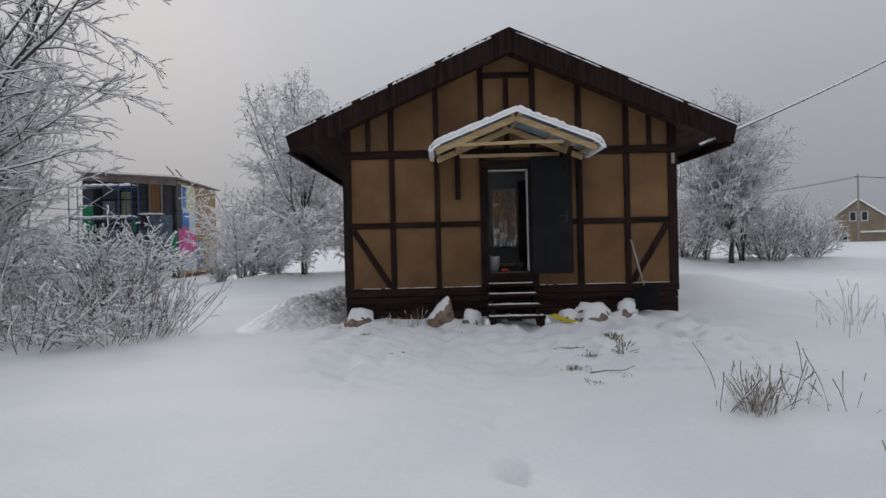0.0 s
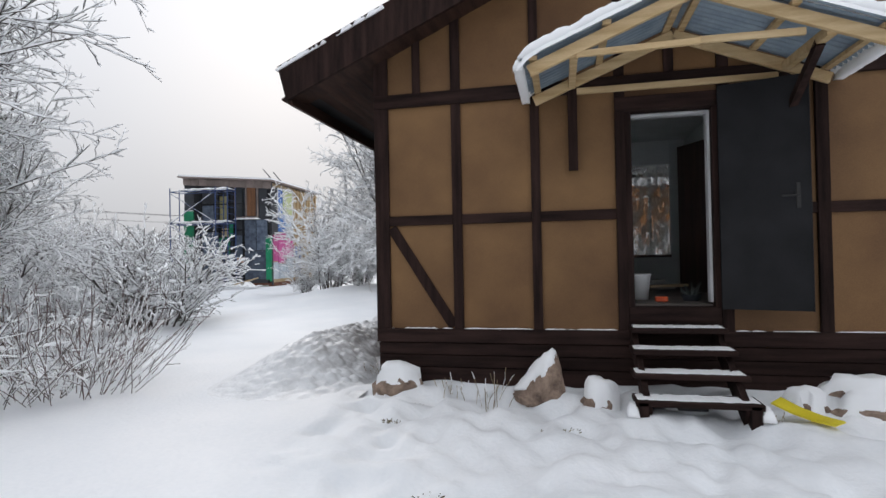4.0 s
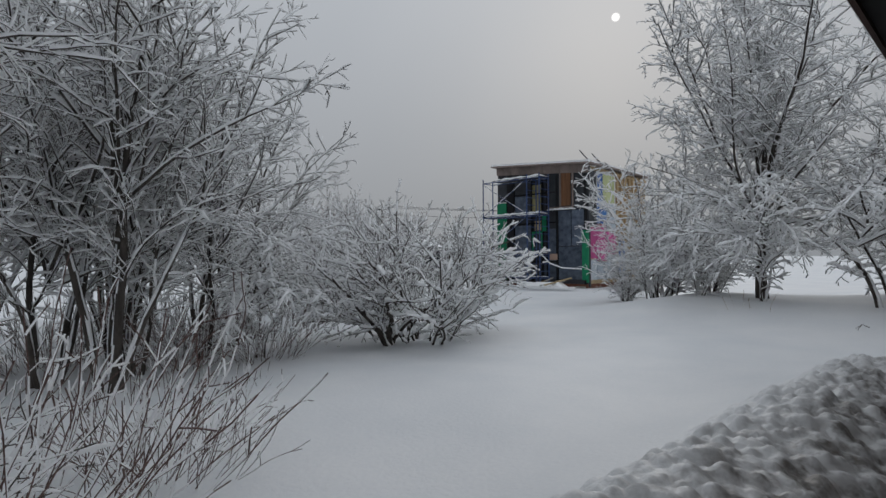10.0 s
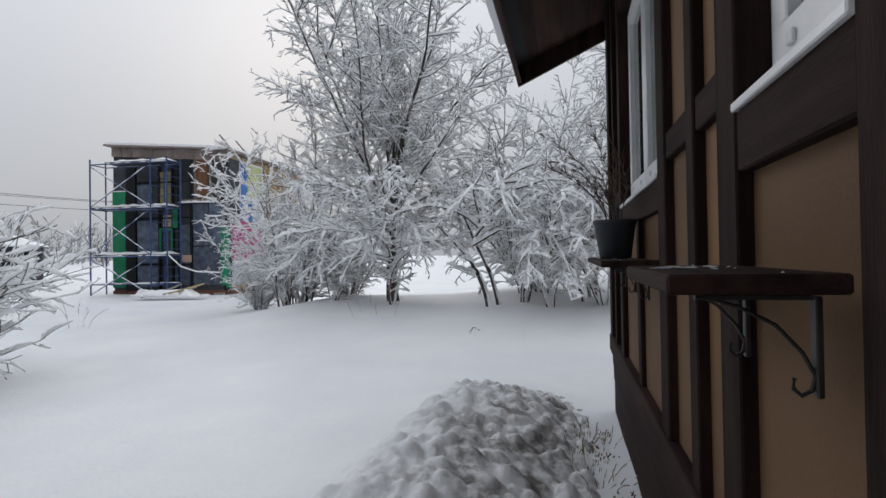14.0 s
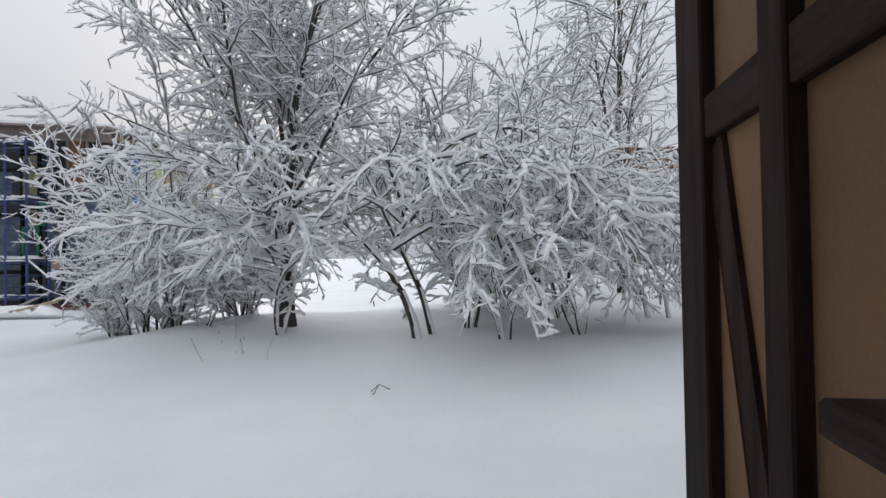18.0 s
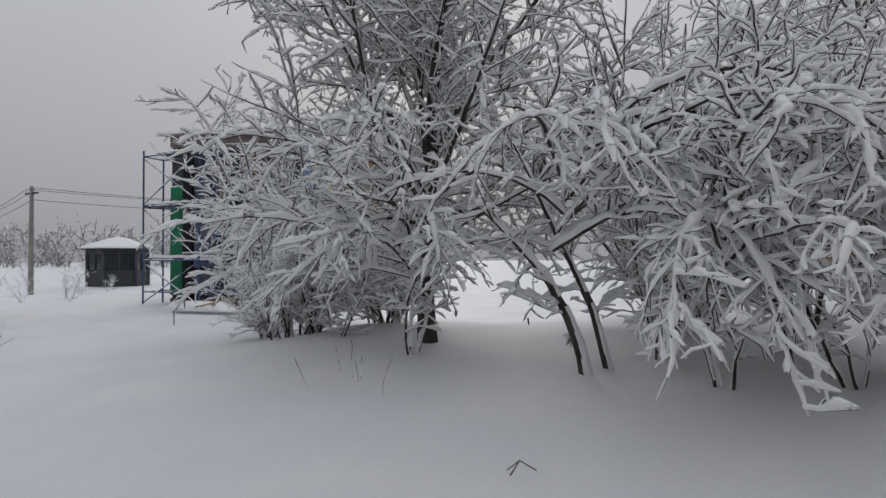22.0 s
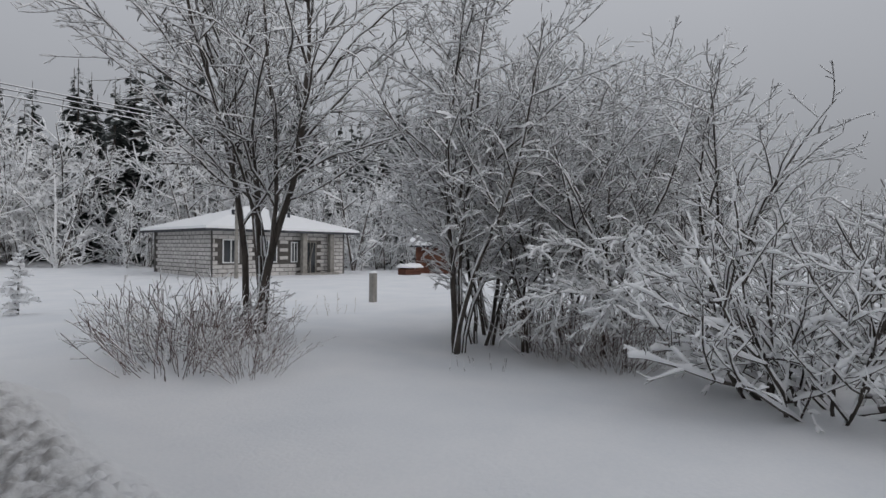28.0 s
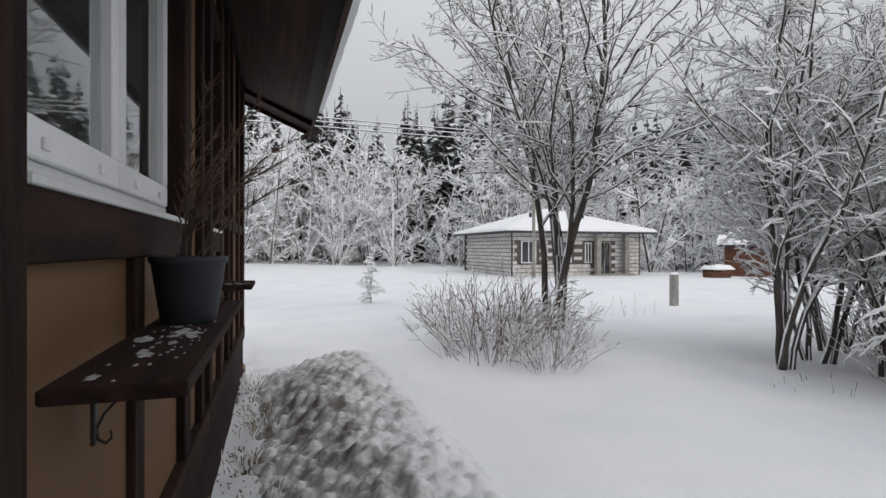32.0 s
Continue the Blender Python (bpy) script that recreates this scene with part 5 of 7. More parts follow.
# birch with fine hanging twigs
birch = make_tree("birch_tree", "slender birch with fine hanging twigs white with snow", "birch tree", (-0.2, 26.7, g(-0.2, 26.7)), 31,
    [((0, 0, -0.1), (0.0, 0.02, 1), 9.4, 0.10), ((0, 0, 2.2), (0.22, -0.05, 1), 5.5, 0.05), ((0, 0, 2.8), (-0.25, 0.05, 1), 5.2, 0.045)],
    [dict(seg=0.35, wob=0.02, tip=0.1, bare=0.10),
     dict(per=5.2, ang=46, ratio=0.32, r=0.020, seg=0.22, wob=0.06, trop=(0, 0, -0.04), fade=0.5, bare=0.1),
     dict(per=4.5, ang=45, ratio=0.46, r=0.007, seg=0.18, wob=0.11, trop=(0, 0, -0.35), fade=0.3, most=1.1),
     dict(per=5.0, ang=42, ratio=0.5, r=0.0042, seg=0.16, wob=0.12, trop=(0, 0, -0.5), most=0.45)], snow=0.019, bark=0.7)
# shrub beside the painted building, leaning over
shrub = make_tree("shrub", "arching garden shrub thick with snow", "shrub", (-8.75, 23.8, g(-8.75, 23.8)), 41,
    fan(19, (0.05, 0.62), 4.4, 0.024, 8, 0.5),
    [dict(seg=0.24, wob=0.05, trop=(0.0, -0.02, -0.26), tip=0.2, bare=0.06),
     dict(per=5.6, ang=44, ratio=0.32, r=0.009, seg=0.11, wob=0.14, trop=(0, 0, -0.3), fade=0.35),
     dict(per=5.3, ang=42, ratio=0.40, r=0.006, seg=0.11, wob=0.14, trop=(0, 0, -0.3), most=0.50),
     dict(per=4.6, ang=42, ratio=0.5, r=0.0045, seg=0.11, wob=0.14, trop=(0, 0, -0.3), most=0.24)], snow=0.029, bark=0.4)
again(shrub, (-7.9, 25.2, g(-7.9, 25.2)), 200, 0.75, "low shrub thick with snow below the large tree")
again(shrub, (-10.2, 24.6, g(-10.2, 24.6)), 280, 0.5, "arching shrub thick with snow beside the painted wall")
again(shrub, (-2.9, 25.6, g(-2.9, 25.6)), 60, 1.1, "tall shrub thick with snow behind the fruit trees")
# rounded bushes of the field edge
field_bush = make_tree("field_bush", "dense rounded bush white with snow at the field edge", "bush", (-17.6, 18.6, g(-17.6, 18.6)), 43,
    fan(30, (0.05, 1.3), 4.3, 0.026, 9, 0.9),
    [dict(seg=0.3, wob=0.05, trop=(0, 0, 0.0), tip=0.2, bare=0.08),
     dict(per=4.2, ang=42, ratio=0.38, r=0.011, seg=0.24, wob=0.11, trop=(0, 0, 0.05), fade=0.45),
     dict(per=7.2, ang=45, ratio=0.42, r=0.007, seg=0.2, wob=0.14, trop=(0, 0, 0.0), most=0.60),
     dict(per=6.0, ang=45, ratio=0.45, r=0.0045, seg=0.16, wob=0.15, most=0.25)], snow=0.027, group="field bushes", twig_mat=M_REDTWIG, bark=0.8, dome=(0.9, 2.7, 3.5), cover=0.78)
# sprawling willow on a lying trunk
willow = make_tree("willow_bush", "sprawling willow bush growing from a lying trunk", "willow", (-9.75, 15.5, g(-9.75, 15.5)), 53,
    [((0.2, 0.3, -0.05), (0.25, 1.0, 0.30), 1.9, 0.075), ((0, 0.2, -0.05), (-0.5, 1.0, 0.5), 1.9, 0.065), ((0.1, 0.1, -0.05), (0.1, 1.0, 0.45), 2.0, 0.06), ((0.2, -0.7, -0.05), (0.2, -0.8, 0.75), 1.7, 0.06), ((0.3, -0.8, -0.05), (-0.2, -0.5, 0.8), 1.8, 0.06), ((0.1, -0.6, 0), (0.5, -0.2, 0.9), 1.5, 0.05)]
    + fan(26, (0.2, 1.5), 2.9, 0.026, 4, 1.1),
    [dict(seg=0.16, wob=0.14, tip=0.3, bare=0.1, trop=(0, 0, 0.10)),
     dict(per=4.6, ang=46, ratio=0.75, r=0.014, seg=0.14, wob=0.07, trop=(0, 0, 0.20), fade=0.35, most=1.7),
     dict(per=4.6, ang=45, ratio=0.40, r=0.007, seg=0.11, wob=0.14, trop=(0, 0, 0.05), fade=0.4, most=0.7),
     dict(per=4.6, ang=46, ratio=0.48, r=0.0045, seg=0.09, wob=0.15, most=0.26)], snow=0.029, rounded=True, bark=1.0, cover=0.72, dome=(0.35, 2.85, 2.5))
# many-stemmed trees of the copse
copse_a = make_tree("copse_tree", "many-stemmed alder with snow along every branch", "tree", (-9.1, 10.35, g(-9.1, 10.35)), 61,
    fan(5, (0.03, 0.22), 6.6, 0.055, 13, 0.15) + limbs(10, (1.4, 3.0), (0.3, 1.5), 4.6, 0.030, 7),
    [dict(seg=0.30, wob=0.065, trop=(0, 0, -0.02), tip=0.14, bare=0.24),
     dict(per=4.2, ang=44, ratio=0.34, r=0.016, seg=0.2, wob=0.12, trop=(0, 0, -0.04), fade=0.4, bare=0.1),
     dict(per=8.2, ang=48, ratio=0.44, r=0.007, seg=0.12, wob=0.15, trop=(0, 0, -0.12), fade=0.3, most=0.85),
     dict(per=7.6, ang=46, ratio=0.45, r=0.0045, seg=0.11, wob=0.16, most=0.32)], snow=0.020, group="copse trees", bark=0.6, dome=(3.6, 3.2, 3.3))
copse_b = make_tree("copse_tree", "slim many-stemmed sallow bowed with snow", "tree", (-11.1, 12.1, g(-11.1, 12.1)), 67,
    fan(4, (0.06, 0.40), 5.4, 0.043, 14, 0.22) + limbs(9, (1.1, 2.5), (0.3, 1.5), 3.9, 0.026, 9),
    [dict(seg=0.28, wob=0.075, trop=(0, 0, -0.05), tip=0.15, bare=0.24),
     dict(per=4.6, ang=44, ratio=0.34, r=0.013, seg=0.2, wob=0.12, trop=(0, 0, -0.05), fade=0.4, bare=0.1),
     dict(per=7.4, ang=46, ratio=0.42, r=0.0062, seg=0.12, wob=0.15, trop=(0, 0, -0.10), most=0.65),
     dict(per=6.4, ang=46, ratio=0.5, r=0.0045, seg=0.10, wob=0.16, most=0.26)], snow=0.018, group="copse trees", bark=0.6, dome=(2.7, 3.0, 2.9))
for src, x, y, turn, size in ((copse_a, -11.7, 11.0, 75, 0.95), (copse_b, -11.5, 9.3, 140, 1.1), (copse_a, -13.1, 8.9, 210, 0.98), (copse_b, -12.6, 13.2, 250, 1.02), (copse_b, -10.4, 10.9, 20, 0.9), (copse_b, -10.3, 9.9, 310, 1.05),
                              (copse_a, -14.8, 11.6, 300, 1.0), (copse_b, -14.2, 14.4, 95, 0.65), (copse_b, -16.0, 9.4, 330, 1.1), (copse_b, -17.5, 13.0, 120, 0.9), (copse_b, -14.5, 16.2, 180, 0.6), (copse_b, -17.0, 16.6, 10, 0.7)):
    again(src, (x, y, g(x, y)), turn, size)
for x, y, turn, size in ((-18.4, 20.9, 100, 1.0), (-20.2, 22.4, 190, 0.9), (-21.6, 20.6, 280, 1.1), (-20.6, 18.0, 330, 1.05), (-15.9, 18.2, 150, 0.62)):
    again(field_bush, (x, y, g(x, y)), turn, size)
# the tall tree by the road side of the garden
tall = make_tree("tall_tree", "tall tree with several dark stems rising from one base", "tree", (-7.2, 7.2, g(-7.2, 7.2)), 71,
    fan(6, (0.02, 0.15), 8.8, 0.075, 19, 0.20) + [((0, 0, 2.3), (0.8, -0.3, 0.9), 4.0, 0.035), ((0, 0, 2.6), (-0.7, -0.6, 0.9), 4.2, 0.033), ((0, 0, 2.4), (0.5, 0.8, 0.8), 3.8, 0.033), ((0, 0, 2.0), (0.8, 0.65, 0.80), 3.5, 0.034), ((0, 0, 2.9), (0.9, 0.25, 0.65), 3.4, 0.034), ((0, 0, 3.4), (0.7, -0.2, 1.0), 4.0, 0.034), ((0, 0, 2.7), (-0.6, 0.7, 1.0), 4.4, 0.034), ((0, 0, 3.6), (-0.2, -0.9, 1.2), 4.0, 0.032)],
    [dict(seg=0.36, wob=0.05, trop=(0, 0, -0.02), tip=0.15, bare=0.30),
     dict(per=2.8, ang=48, ratio=0.40, r=0.026, seg=0.26, wob=0.11, trop=(0, 0, -0.02), fade=0.4, bare=0.1),
     dict(per=5.6, ang=42, ratio=0.42, r=0.009, seg=0.12, wob=0.15, trop=(0, 0, -0.06), fade=0.3, most=1.0),
     dict(per=6.0, ang=42, ratio=0.42, r=0.005, seg=0.12, wob=0.15, most=0.38)], snow=0.016, bark=0.8)
# dogwood: loose clumps of thin red-brown rods
dogwood = make_tree("dogwood_bush", "open bush of thin red-brown rods with little snow", "bush", (-5.1, 8.9, g(-5.1, 8.9)), 83,
    fan(90, (0.1, 1.35), 1.25, 0.0045, 21, 0.8),
    [dict(seg=0.13, wob=0.085, trop=(0, 0, 0.10), tip=0.4, bare=0.3),
     dict(per=2.6, ang=30, ratio=0.34, r=0.0036, seg=0.12, wob=0.09, trop=(0, 0, 0.15), most=0.45)], snow=0.012, bark=1.0, trunk_mat=M_REDTWIG, twig_mat=M_REDTWIG, cover=0.5)
again(dogwood, (-6.25, 8.3, g(-6.25, 8.3)), 120, 0.72, "open bush of thin red-brown rods beside the tall tree")
again(dogwood, (-5.6, 9.9, g(-5.6, 9.9)), 220, 0.6, "low bush of thin red-brown rods with little snow")
# snow-bent brush on the near side of the dogwood
brush = make_tree("brush", "low tangled brush pressed down by snow", "brush", (-6.0, 7.6, g(-6.0, 7.6)), 87,
    fan(30, (0.4, 1.7), 1.35, 0.007, 33, 0.8),
    [dict(seg=0.14, wob=0.06, trop=(0, 0, -0.15), tip=0.3, bare=0.2),
     dict(per=6.0, ang=44, ratio=0.42, r=0.006, seg=0.12, wob=0.10, trop=(0, 0, -0.2), most=0.6),
     dict(per=6.0, ang=42, ratio=0.5, r=0.0045, seg=0.11, wob=0.10, most=0.3)], snow=0.015, twig_mat=M_REDTWIG, bark=0.9, cover=0.75)
again(brush, (-5.3, 8.3, g(-5.3, 8.3)), 40, 0.75)
# undergrowth among the stems of the copse
for x, y, turn, size in ((-10.5, 11.5, 80, 0.9), (-11.9, 10.1, 200, 1.0), (-10.2, 12.7, 310, 0.85), (-12.6, 12.2, 20, 1.1)):
    again(dogwood, (x, y, g(x, y)), turn, size, "thin brown undergrowth among the stems of the copse")
again(low_bough, (-10.35, 12.75, g(-10.35, 12.75)), 100, 0.8, "young tree bowed under thick snow before the copse")
# trees beyond the far side of the house
for src, x, y, turn, size, lab in ((big_tree, 14.6, 27.4, 70, 0.98, "round-crowned tree whitened with snow across the field"), (copse_a, 15.6, 28.2, 30, 1.2, "round-crowned tree whitened with snow across the field"), (copse_a, 13.4, 27.6, 200, 1.15, "round-crowned tree whitened with snow across the field"), (field_bush, 12.6, 27.9, 110, 0.9, "dense bush whitened with snow across the field"), (field_bush, 17.0, 28.2, 250, 0.95, "dense bush whitened with snow across the field"), (field_bush, 19.6, 29.0, 20, 0.8, "bush whitened with snow across the field"),
                                   (shrub, 3.6, 25.4, 20, 0.62, "snow-laden shrub before the rendered wall")):
    again(src, (x, y, g(x, y)), turn, size, lab)


# ---- stalks in the snow ----
def stalks(at, n, h, spread, seed, lean=0.35, mat=None, label="dry brown stalks standing in the snow", snow=0.004, name="dry_grass_tuft", r=0.003):
    rng = random.Random(seed)
    stems = []
    for _ in range(n):
        a = rng.uniform(0, math.tau)
        k = rng.uniform(0, lean)
        rr = spread * rng.random()
        stems.append(((rr * math.cos(a), rr * math.sin(a), -0.03), (k * math.cos(a), k * math.sin(a), 1), h * rng.uniform(0.45, 1.1), r * rng.uniform(0.7, 1.3)))
    rows = grow(seed, stems, [dict(seg=h / 6, wob=0.10, trop=(0, 0, -1.1), tip=0.4)])
    t = thing(name, label, "dry grass", (*at, g(*at)))
    setattr_parent(new("tuft", quads_mesh("tuft", *bars(rows, 3), [mat or M_DRY])), t)["kind"] = "stuff"
    if snow:
        setattr_parent(new("snow_load", quads_mesh("snow_load", *snow_bars(rows, np.full(len(rows), snow), seed, 0.5), [M_TWIG_SNOW])), t)["kind"] = "stuff"
    return t


for at, n, h, sp, sd, mt in ( ((2.7, 3.2), 8, 0.3, 0.15, 5, None),
                             ((6.4, 8.5), 14, 0.75, 0.45, 6, None), ((5.6, 7.4), 9, 0.6, 0.5, 7, None), ((1.45, 6.1), 30, 0.10, 0.22, 8, M_DRY), ((2.33, 7.45), 26, 0.12, 0.14, 9, M_DRY), ((1.70, 8.7), 20, 0.08, 0.14, 10, M_DRY),
                             ((-12.0, 20.7), 8, 0.7, 0.25, 11, M_TWIG), ((-14.5, 21.5), 7, 0.6, 0.6, 12, M_DRY), ((-9.5, 4.6), 10, 0.6, 0.7, 13, M_DRY), ((-11.5, 3.5), 10, 0.6, 0.8, 14, M_DRY), ((-6.0, 2.2), 6, 0.5, 0.5, 15, M_DRY), ((-8.2, 11.5), 8, 0.35, 0.5, 16, M_TWIG),
                             ((-0.55, 8.95), 14, 0.35, 0.2, 17, M_DRY), ((-0.9, 9.2), 14, 0.16, 0.3, 18, M_DRY), ((-0.5, 20.5), 2, 0.25, 0.4, 19, M_DRY), ((-5.6, 21.2), 6, 0.40, 0.6, 20, M_DRY)):
    stalks(at, n, h, sp, sd, mat=mt or M_DRY)
for at, n, h, sp, sd in (((2.34, 7.57), 60, 0.16, 0.12, 31), ((1.62, 6.98), 40, 0.07, 0.2, 32), ((1.46, 6.32), 50, 0.09, 0.16, 33), ((1.52, 6.1), 40, 0.08, 0.12, 34), ((1.39, 5.77), 24, 0.06, 0.12, 35), ((1.85, 5.75), 50, 0.09, 0.15, 36), ((2.27, 6.88), 8, 0.30, 0.10, 37),
                         ((2.4, 7.2), 6, 0.22, 0.08, 38), ((-0.85, 6.91), 16, 0.05, 0.1, 39), ((-0.67, 7.17), 14, 0.05, 0.1, 40), ((1.44, 5.32), 20, 0.10, 0.08, 41), ((1.76, 6.79), 40, 0.06, 0.2, 42), ((-1.27, 8.37), 12, 0.05, 0.08, 43), ((-1.23, 8.82), 16, 0.06, 0.1, 44), ((2.9, 8.5), 20, 0.05, 0.2, 45), ((0.1, 8.3), 14, 0.04, 0.15, 46), ((3.5, 7.6), 14, 0.08, 0.2, 47)):
    stalks(at, n * 3, h * 0.75, sp, sd, 2.6, M_LITTER, "trodden grass and dark litter showing through the snow", 0.0, "grass_patch", 0.003)
stalks((2.45, 4.22), 70, 0.42, 0.13, 1, 0.5, M_DRY, "pale dry grass tuft with clotted snow", 0.016, r=0.0022)
for at, n, h, sd, k in (((2.25, 4.30), 9, 0.55, 2, 1.0), ((2.62, 4.25), 9, 0.62, 3, 0.9), ((3.15, 4.15), 8, 0.60, 4, 1.1), ((2.95, 4.5), 6, 0.5, 5, 1.0)):
    stalks(at, n, h, 0.16, sd, k, M_TWIG, "thin dark weed stalks arching out of the snow", 0.007, "weed_stalks", 0.0022)
hole_grass = stalks((0.40, 3.38), 150, 0.08, 0.075, 51, 1.6, M_LITTER, "dark grass at the bottom of a deep footprint", 0.0, "grass_patch", 0.004)
hole_grass.location.z -= 0.23
for i, y in enumerate((10.2, 10.9, 11.5, 12.1, 12.9, 13.6, 14.3, 15.0, 15.6)):
    stalks((-1.96 - 0.05 * (i % 3), y), 46, 0.17, 0.24, 100 + i, 0.9, M_DRY, "withered grass and leaves at the foot of the wall", 0.003)
    stalks((-1.90 - 0.04 * (i % 2), y + 0.3), 90, 0.07, 0.26, 200 + i, 2.4, M_LEAF, "brown leaf litter on wet snow at the foot of the wall", 0.0, "leaf_litter", 0.006)
twig = thing("fallen_twig", "small dark fallen twig lying on the snow", "twig", (-3.62, 20.0, g(-3.62, 20.0)))
part("stem", tube(bmesh.new(), [(-0.04, 0, 0.0), (0.02, 0, 0.10), (0.12, 0.02, 0.05)], 0.005, 5), M_TWIG, twig)
part("side_stem", tube(bmesh.new(), [(0.02, 0, 0.10), (-0.07, 0.02, 0.02)], 0.004, 5), M_TWIG, twig)
branch = thing("fallen_branch", "dark fallen branch lying on trampled snow", "branch", (1.78, 5.75, g(1.78, 5.75) + 0.01))
part("stem", tube(bmesh.new(), [(-0.25, 0.0, 0.0), (-0.05, 0.03, 0.015), (0.12, -0.01, 0.02), (0.26, 0.06, 0.05)], 0.007, 5, 0.003), M_TWIG, branch)


# ---- lumpy heap of roof snow along the side wall ----
def heap_centre(y):
    return -2.76 + 0.06 * np.sin(y * 1.3) - 0.10 * smooth_step(11, 9, y)


def heap_height(x, y):
    """The heap's broad form, strewn with some thousand lumps and crumbs of wet snow."""
    c = heap_centre(y)
    form = smooth_step(8.5, 10.4, y) * smooth_step(17.5, 15.7, y)
    ridge = np.exp(-((x - c + 0.05) / (0.56 + 0.2 * smooth_step(11.5, 9.6, y))) ** 4) * form
    skirt = smooth_step(-0.9, -0.1, x - c) * smooth_step(-1.86, -2.15, x) * form
    z = ground_height(x, y) - 0.035 + (0.08 + 0.12 * smooth_step(12.4, 11.0, y)) * ridge + 0.03 * skirt
    rng = np.random.RandomState(45)
    lumps = np.zeros_like(z)
    for _ in range(9000):
        cy = rng.uniform(8.6, 17.3)
        cx = rng.normal(heap_centre(np.array(cy)) + 0.08, 0.40)
        r = 0.020 + 0.060 * rng.rand() ** 3.5
        near = (np.abs(x[0] - cx) < 2 * r).nonzero()[0]
        rows = (np.abs(y[:, 0] - cy) < 2 * r).nonzero()[0]
        if len(near) and len(rows):
            sl = np.ix_(rows, near)
            d2 = ((x[sl] - cx) ** 2 + ((y[sl] - cy) * rng.uniform(0.7, 1.3)) ** 2) / r ** 2
            lumps[sl] = np.maximum(lumps[sl], r * rng.uniform(0.3, 1.3) * np.clip(1 - d2 * 0.8, 0, 1))
    return z + lumps * np.clip(skirt * 1.4, 0, 1) * (0.75 + 0.25 * smooth_step(9.6, 12.0, y))


heap_co, heap_q = heap_mesh(-3.95, -1.86, 8.3, 17.6, 0.022, heap_height)
heap = new("snow_heap", quads_mesh("snow_heap", heap_co, heap_q, [M_DIRTY]))
tagged(heap, "lumpy grey heap of wet snow fallen from the roof", "snow heap", kind="stuff")


# ---- the painted building under construction ----
CB_AT, CB_TURN = (-19.7, 29.5, -0.10), 3.5
cb = thing("painted_building", "unfinished two-storey building with dark cladding and bright panels", "building", CB_AT, turn=CB_TURN)
CBW, CBL = 5.0, 6.4                                 # across the front and along the side; its origin is the front corner by the scaffold


def cb_top(x):
    return 5.98 - 0.075 * x                          # the roof falls away from the scaffold


part("wall", prism([(0, 0.1), (CBW, 0.1), (CBW, cb_top(CBW) - 0.1), (0, cb_top(0) - 0.1)], 0.12, 0.24), M_DARKCLAD, cb)
part("wall", B((CBW - 0.24, 0.24, 0.1), (CBW - 0.12, CBL, cb_top(CBW) - 0.1)), M_TAN, cb)
part("wall", B((0, 0.24, 0.1), (0.12, CBL, cb_top(0) - 0.12)), M_DARKCLAD, cb)
part("wall", B((0.12, CBL - 0.12, 0.1), (CBW - 0.24, CBL, cb_top(CBW) - 0.12)), M_DARKCLAD, cb)
part("foundation", B((0.02, 0.02, -0.4), (CBW - 0.05, CBL, 0.22)), M_REDWOOD, cb)
# glazing and boards between dark posts
for x0, x1, z0, z1, mt in ((1.07, 2.02, 0.35, 1.18, M_NAVY), (1.07, 2.02, 1.30, 2.95, M_NAVY), (1.07, 1.72, 3.42, 4.38, M_NAVY), (1.76, 2.0, 3.42, 4.38, M_DARKCLAD), (2.70, 3.38, 0.42, 1.15, M_NAVY), (2.92, 3.36, 1.25, 2.75, M_NAVY),
                           (3.48, 4.78, 0.42, 1.9, M_NAVY), (3.48, 4.12, 1.94, 3.55, M_NAVY), (4.16, 4.78, 1.94, 3.55, M_NAVY), (0.02, 0.60, 4.2, 5.35, M_DARKCLAD), (1.07, 2.0, 4.5, 5.35, M_DARKCLAD)):
    part("glazing_sheet", B((x0, 0.07, z0), (x1, 0.12, z1), 0.004), mt, cb)
for x0, x1, z0, z1 in ((2.06, 2.56, 3.55, 4.85), (2.2, 2.62, 2.70, 3.15)):
    part("board", B((x0, 0.06, z0), (x1, 0.115, z1), 0.004), M_OLIVE if z0 > 3 else M_TAN, cb, "olive-yellow board")
for x0, x1 in ((0.62, 1.03), (2.02, 2.08), (2.60, 2.66), (2.87, 2.92), (3.38, 3.47), (4.80, 4.90)):
    part("post", B((x0, 0.01, 0.2), (x1, 0.12, cb_top(x1) - 0.5), 0.004), M_BLACK, cb)
for z in (1.19, 3.0, 4.40):
    part("rail", B((1.05, 0.03, z), (3.4, 0.11, z + 0.06), 0.004), M_BLACK, cb)
for x0, x1, z0, z1 in ((0.03, 0.60, 0.34, 4.12), (2.66, 2.87, 2.65, 3.45), (2.08, 2.66, 2.55, 2.64), (2.08, 2.15, 1.62, 2.55), (2.58, 2.66, 1.62, 2.55), (4.70, 4.97, 0.40, 2.6)):
    part("green_sheet", B((x0, 0.0 if x1 - x0 > 0.5 else -0.005, z0), (x1, 0.068, z1), 0.004), M_GREEN, cb, "bright green sheet")
part("sheet_snow", snow_strip((0.05, 0.03, 4.12), (0.60, 0.03, 4.12), 0.10, 0.05, 62, 8), M_TWIG_SNOW, cb, smooth=True)
w = part("window", B((3.02, 0.05, 3.72), (4.22, 0.10, 5.35)), M_DARKGLASS, cb, "dark window with a brown curtain")
part("curtain", B((3.66, 0.03, 3.76), (4.14, 0.06, 5.30)), M_CURTAIN, w, "orange-brown curtain")
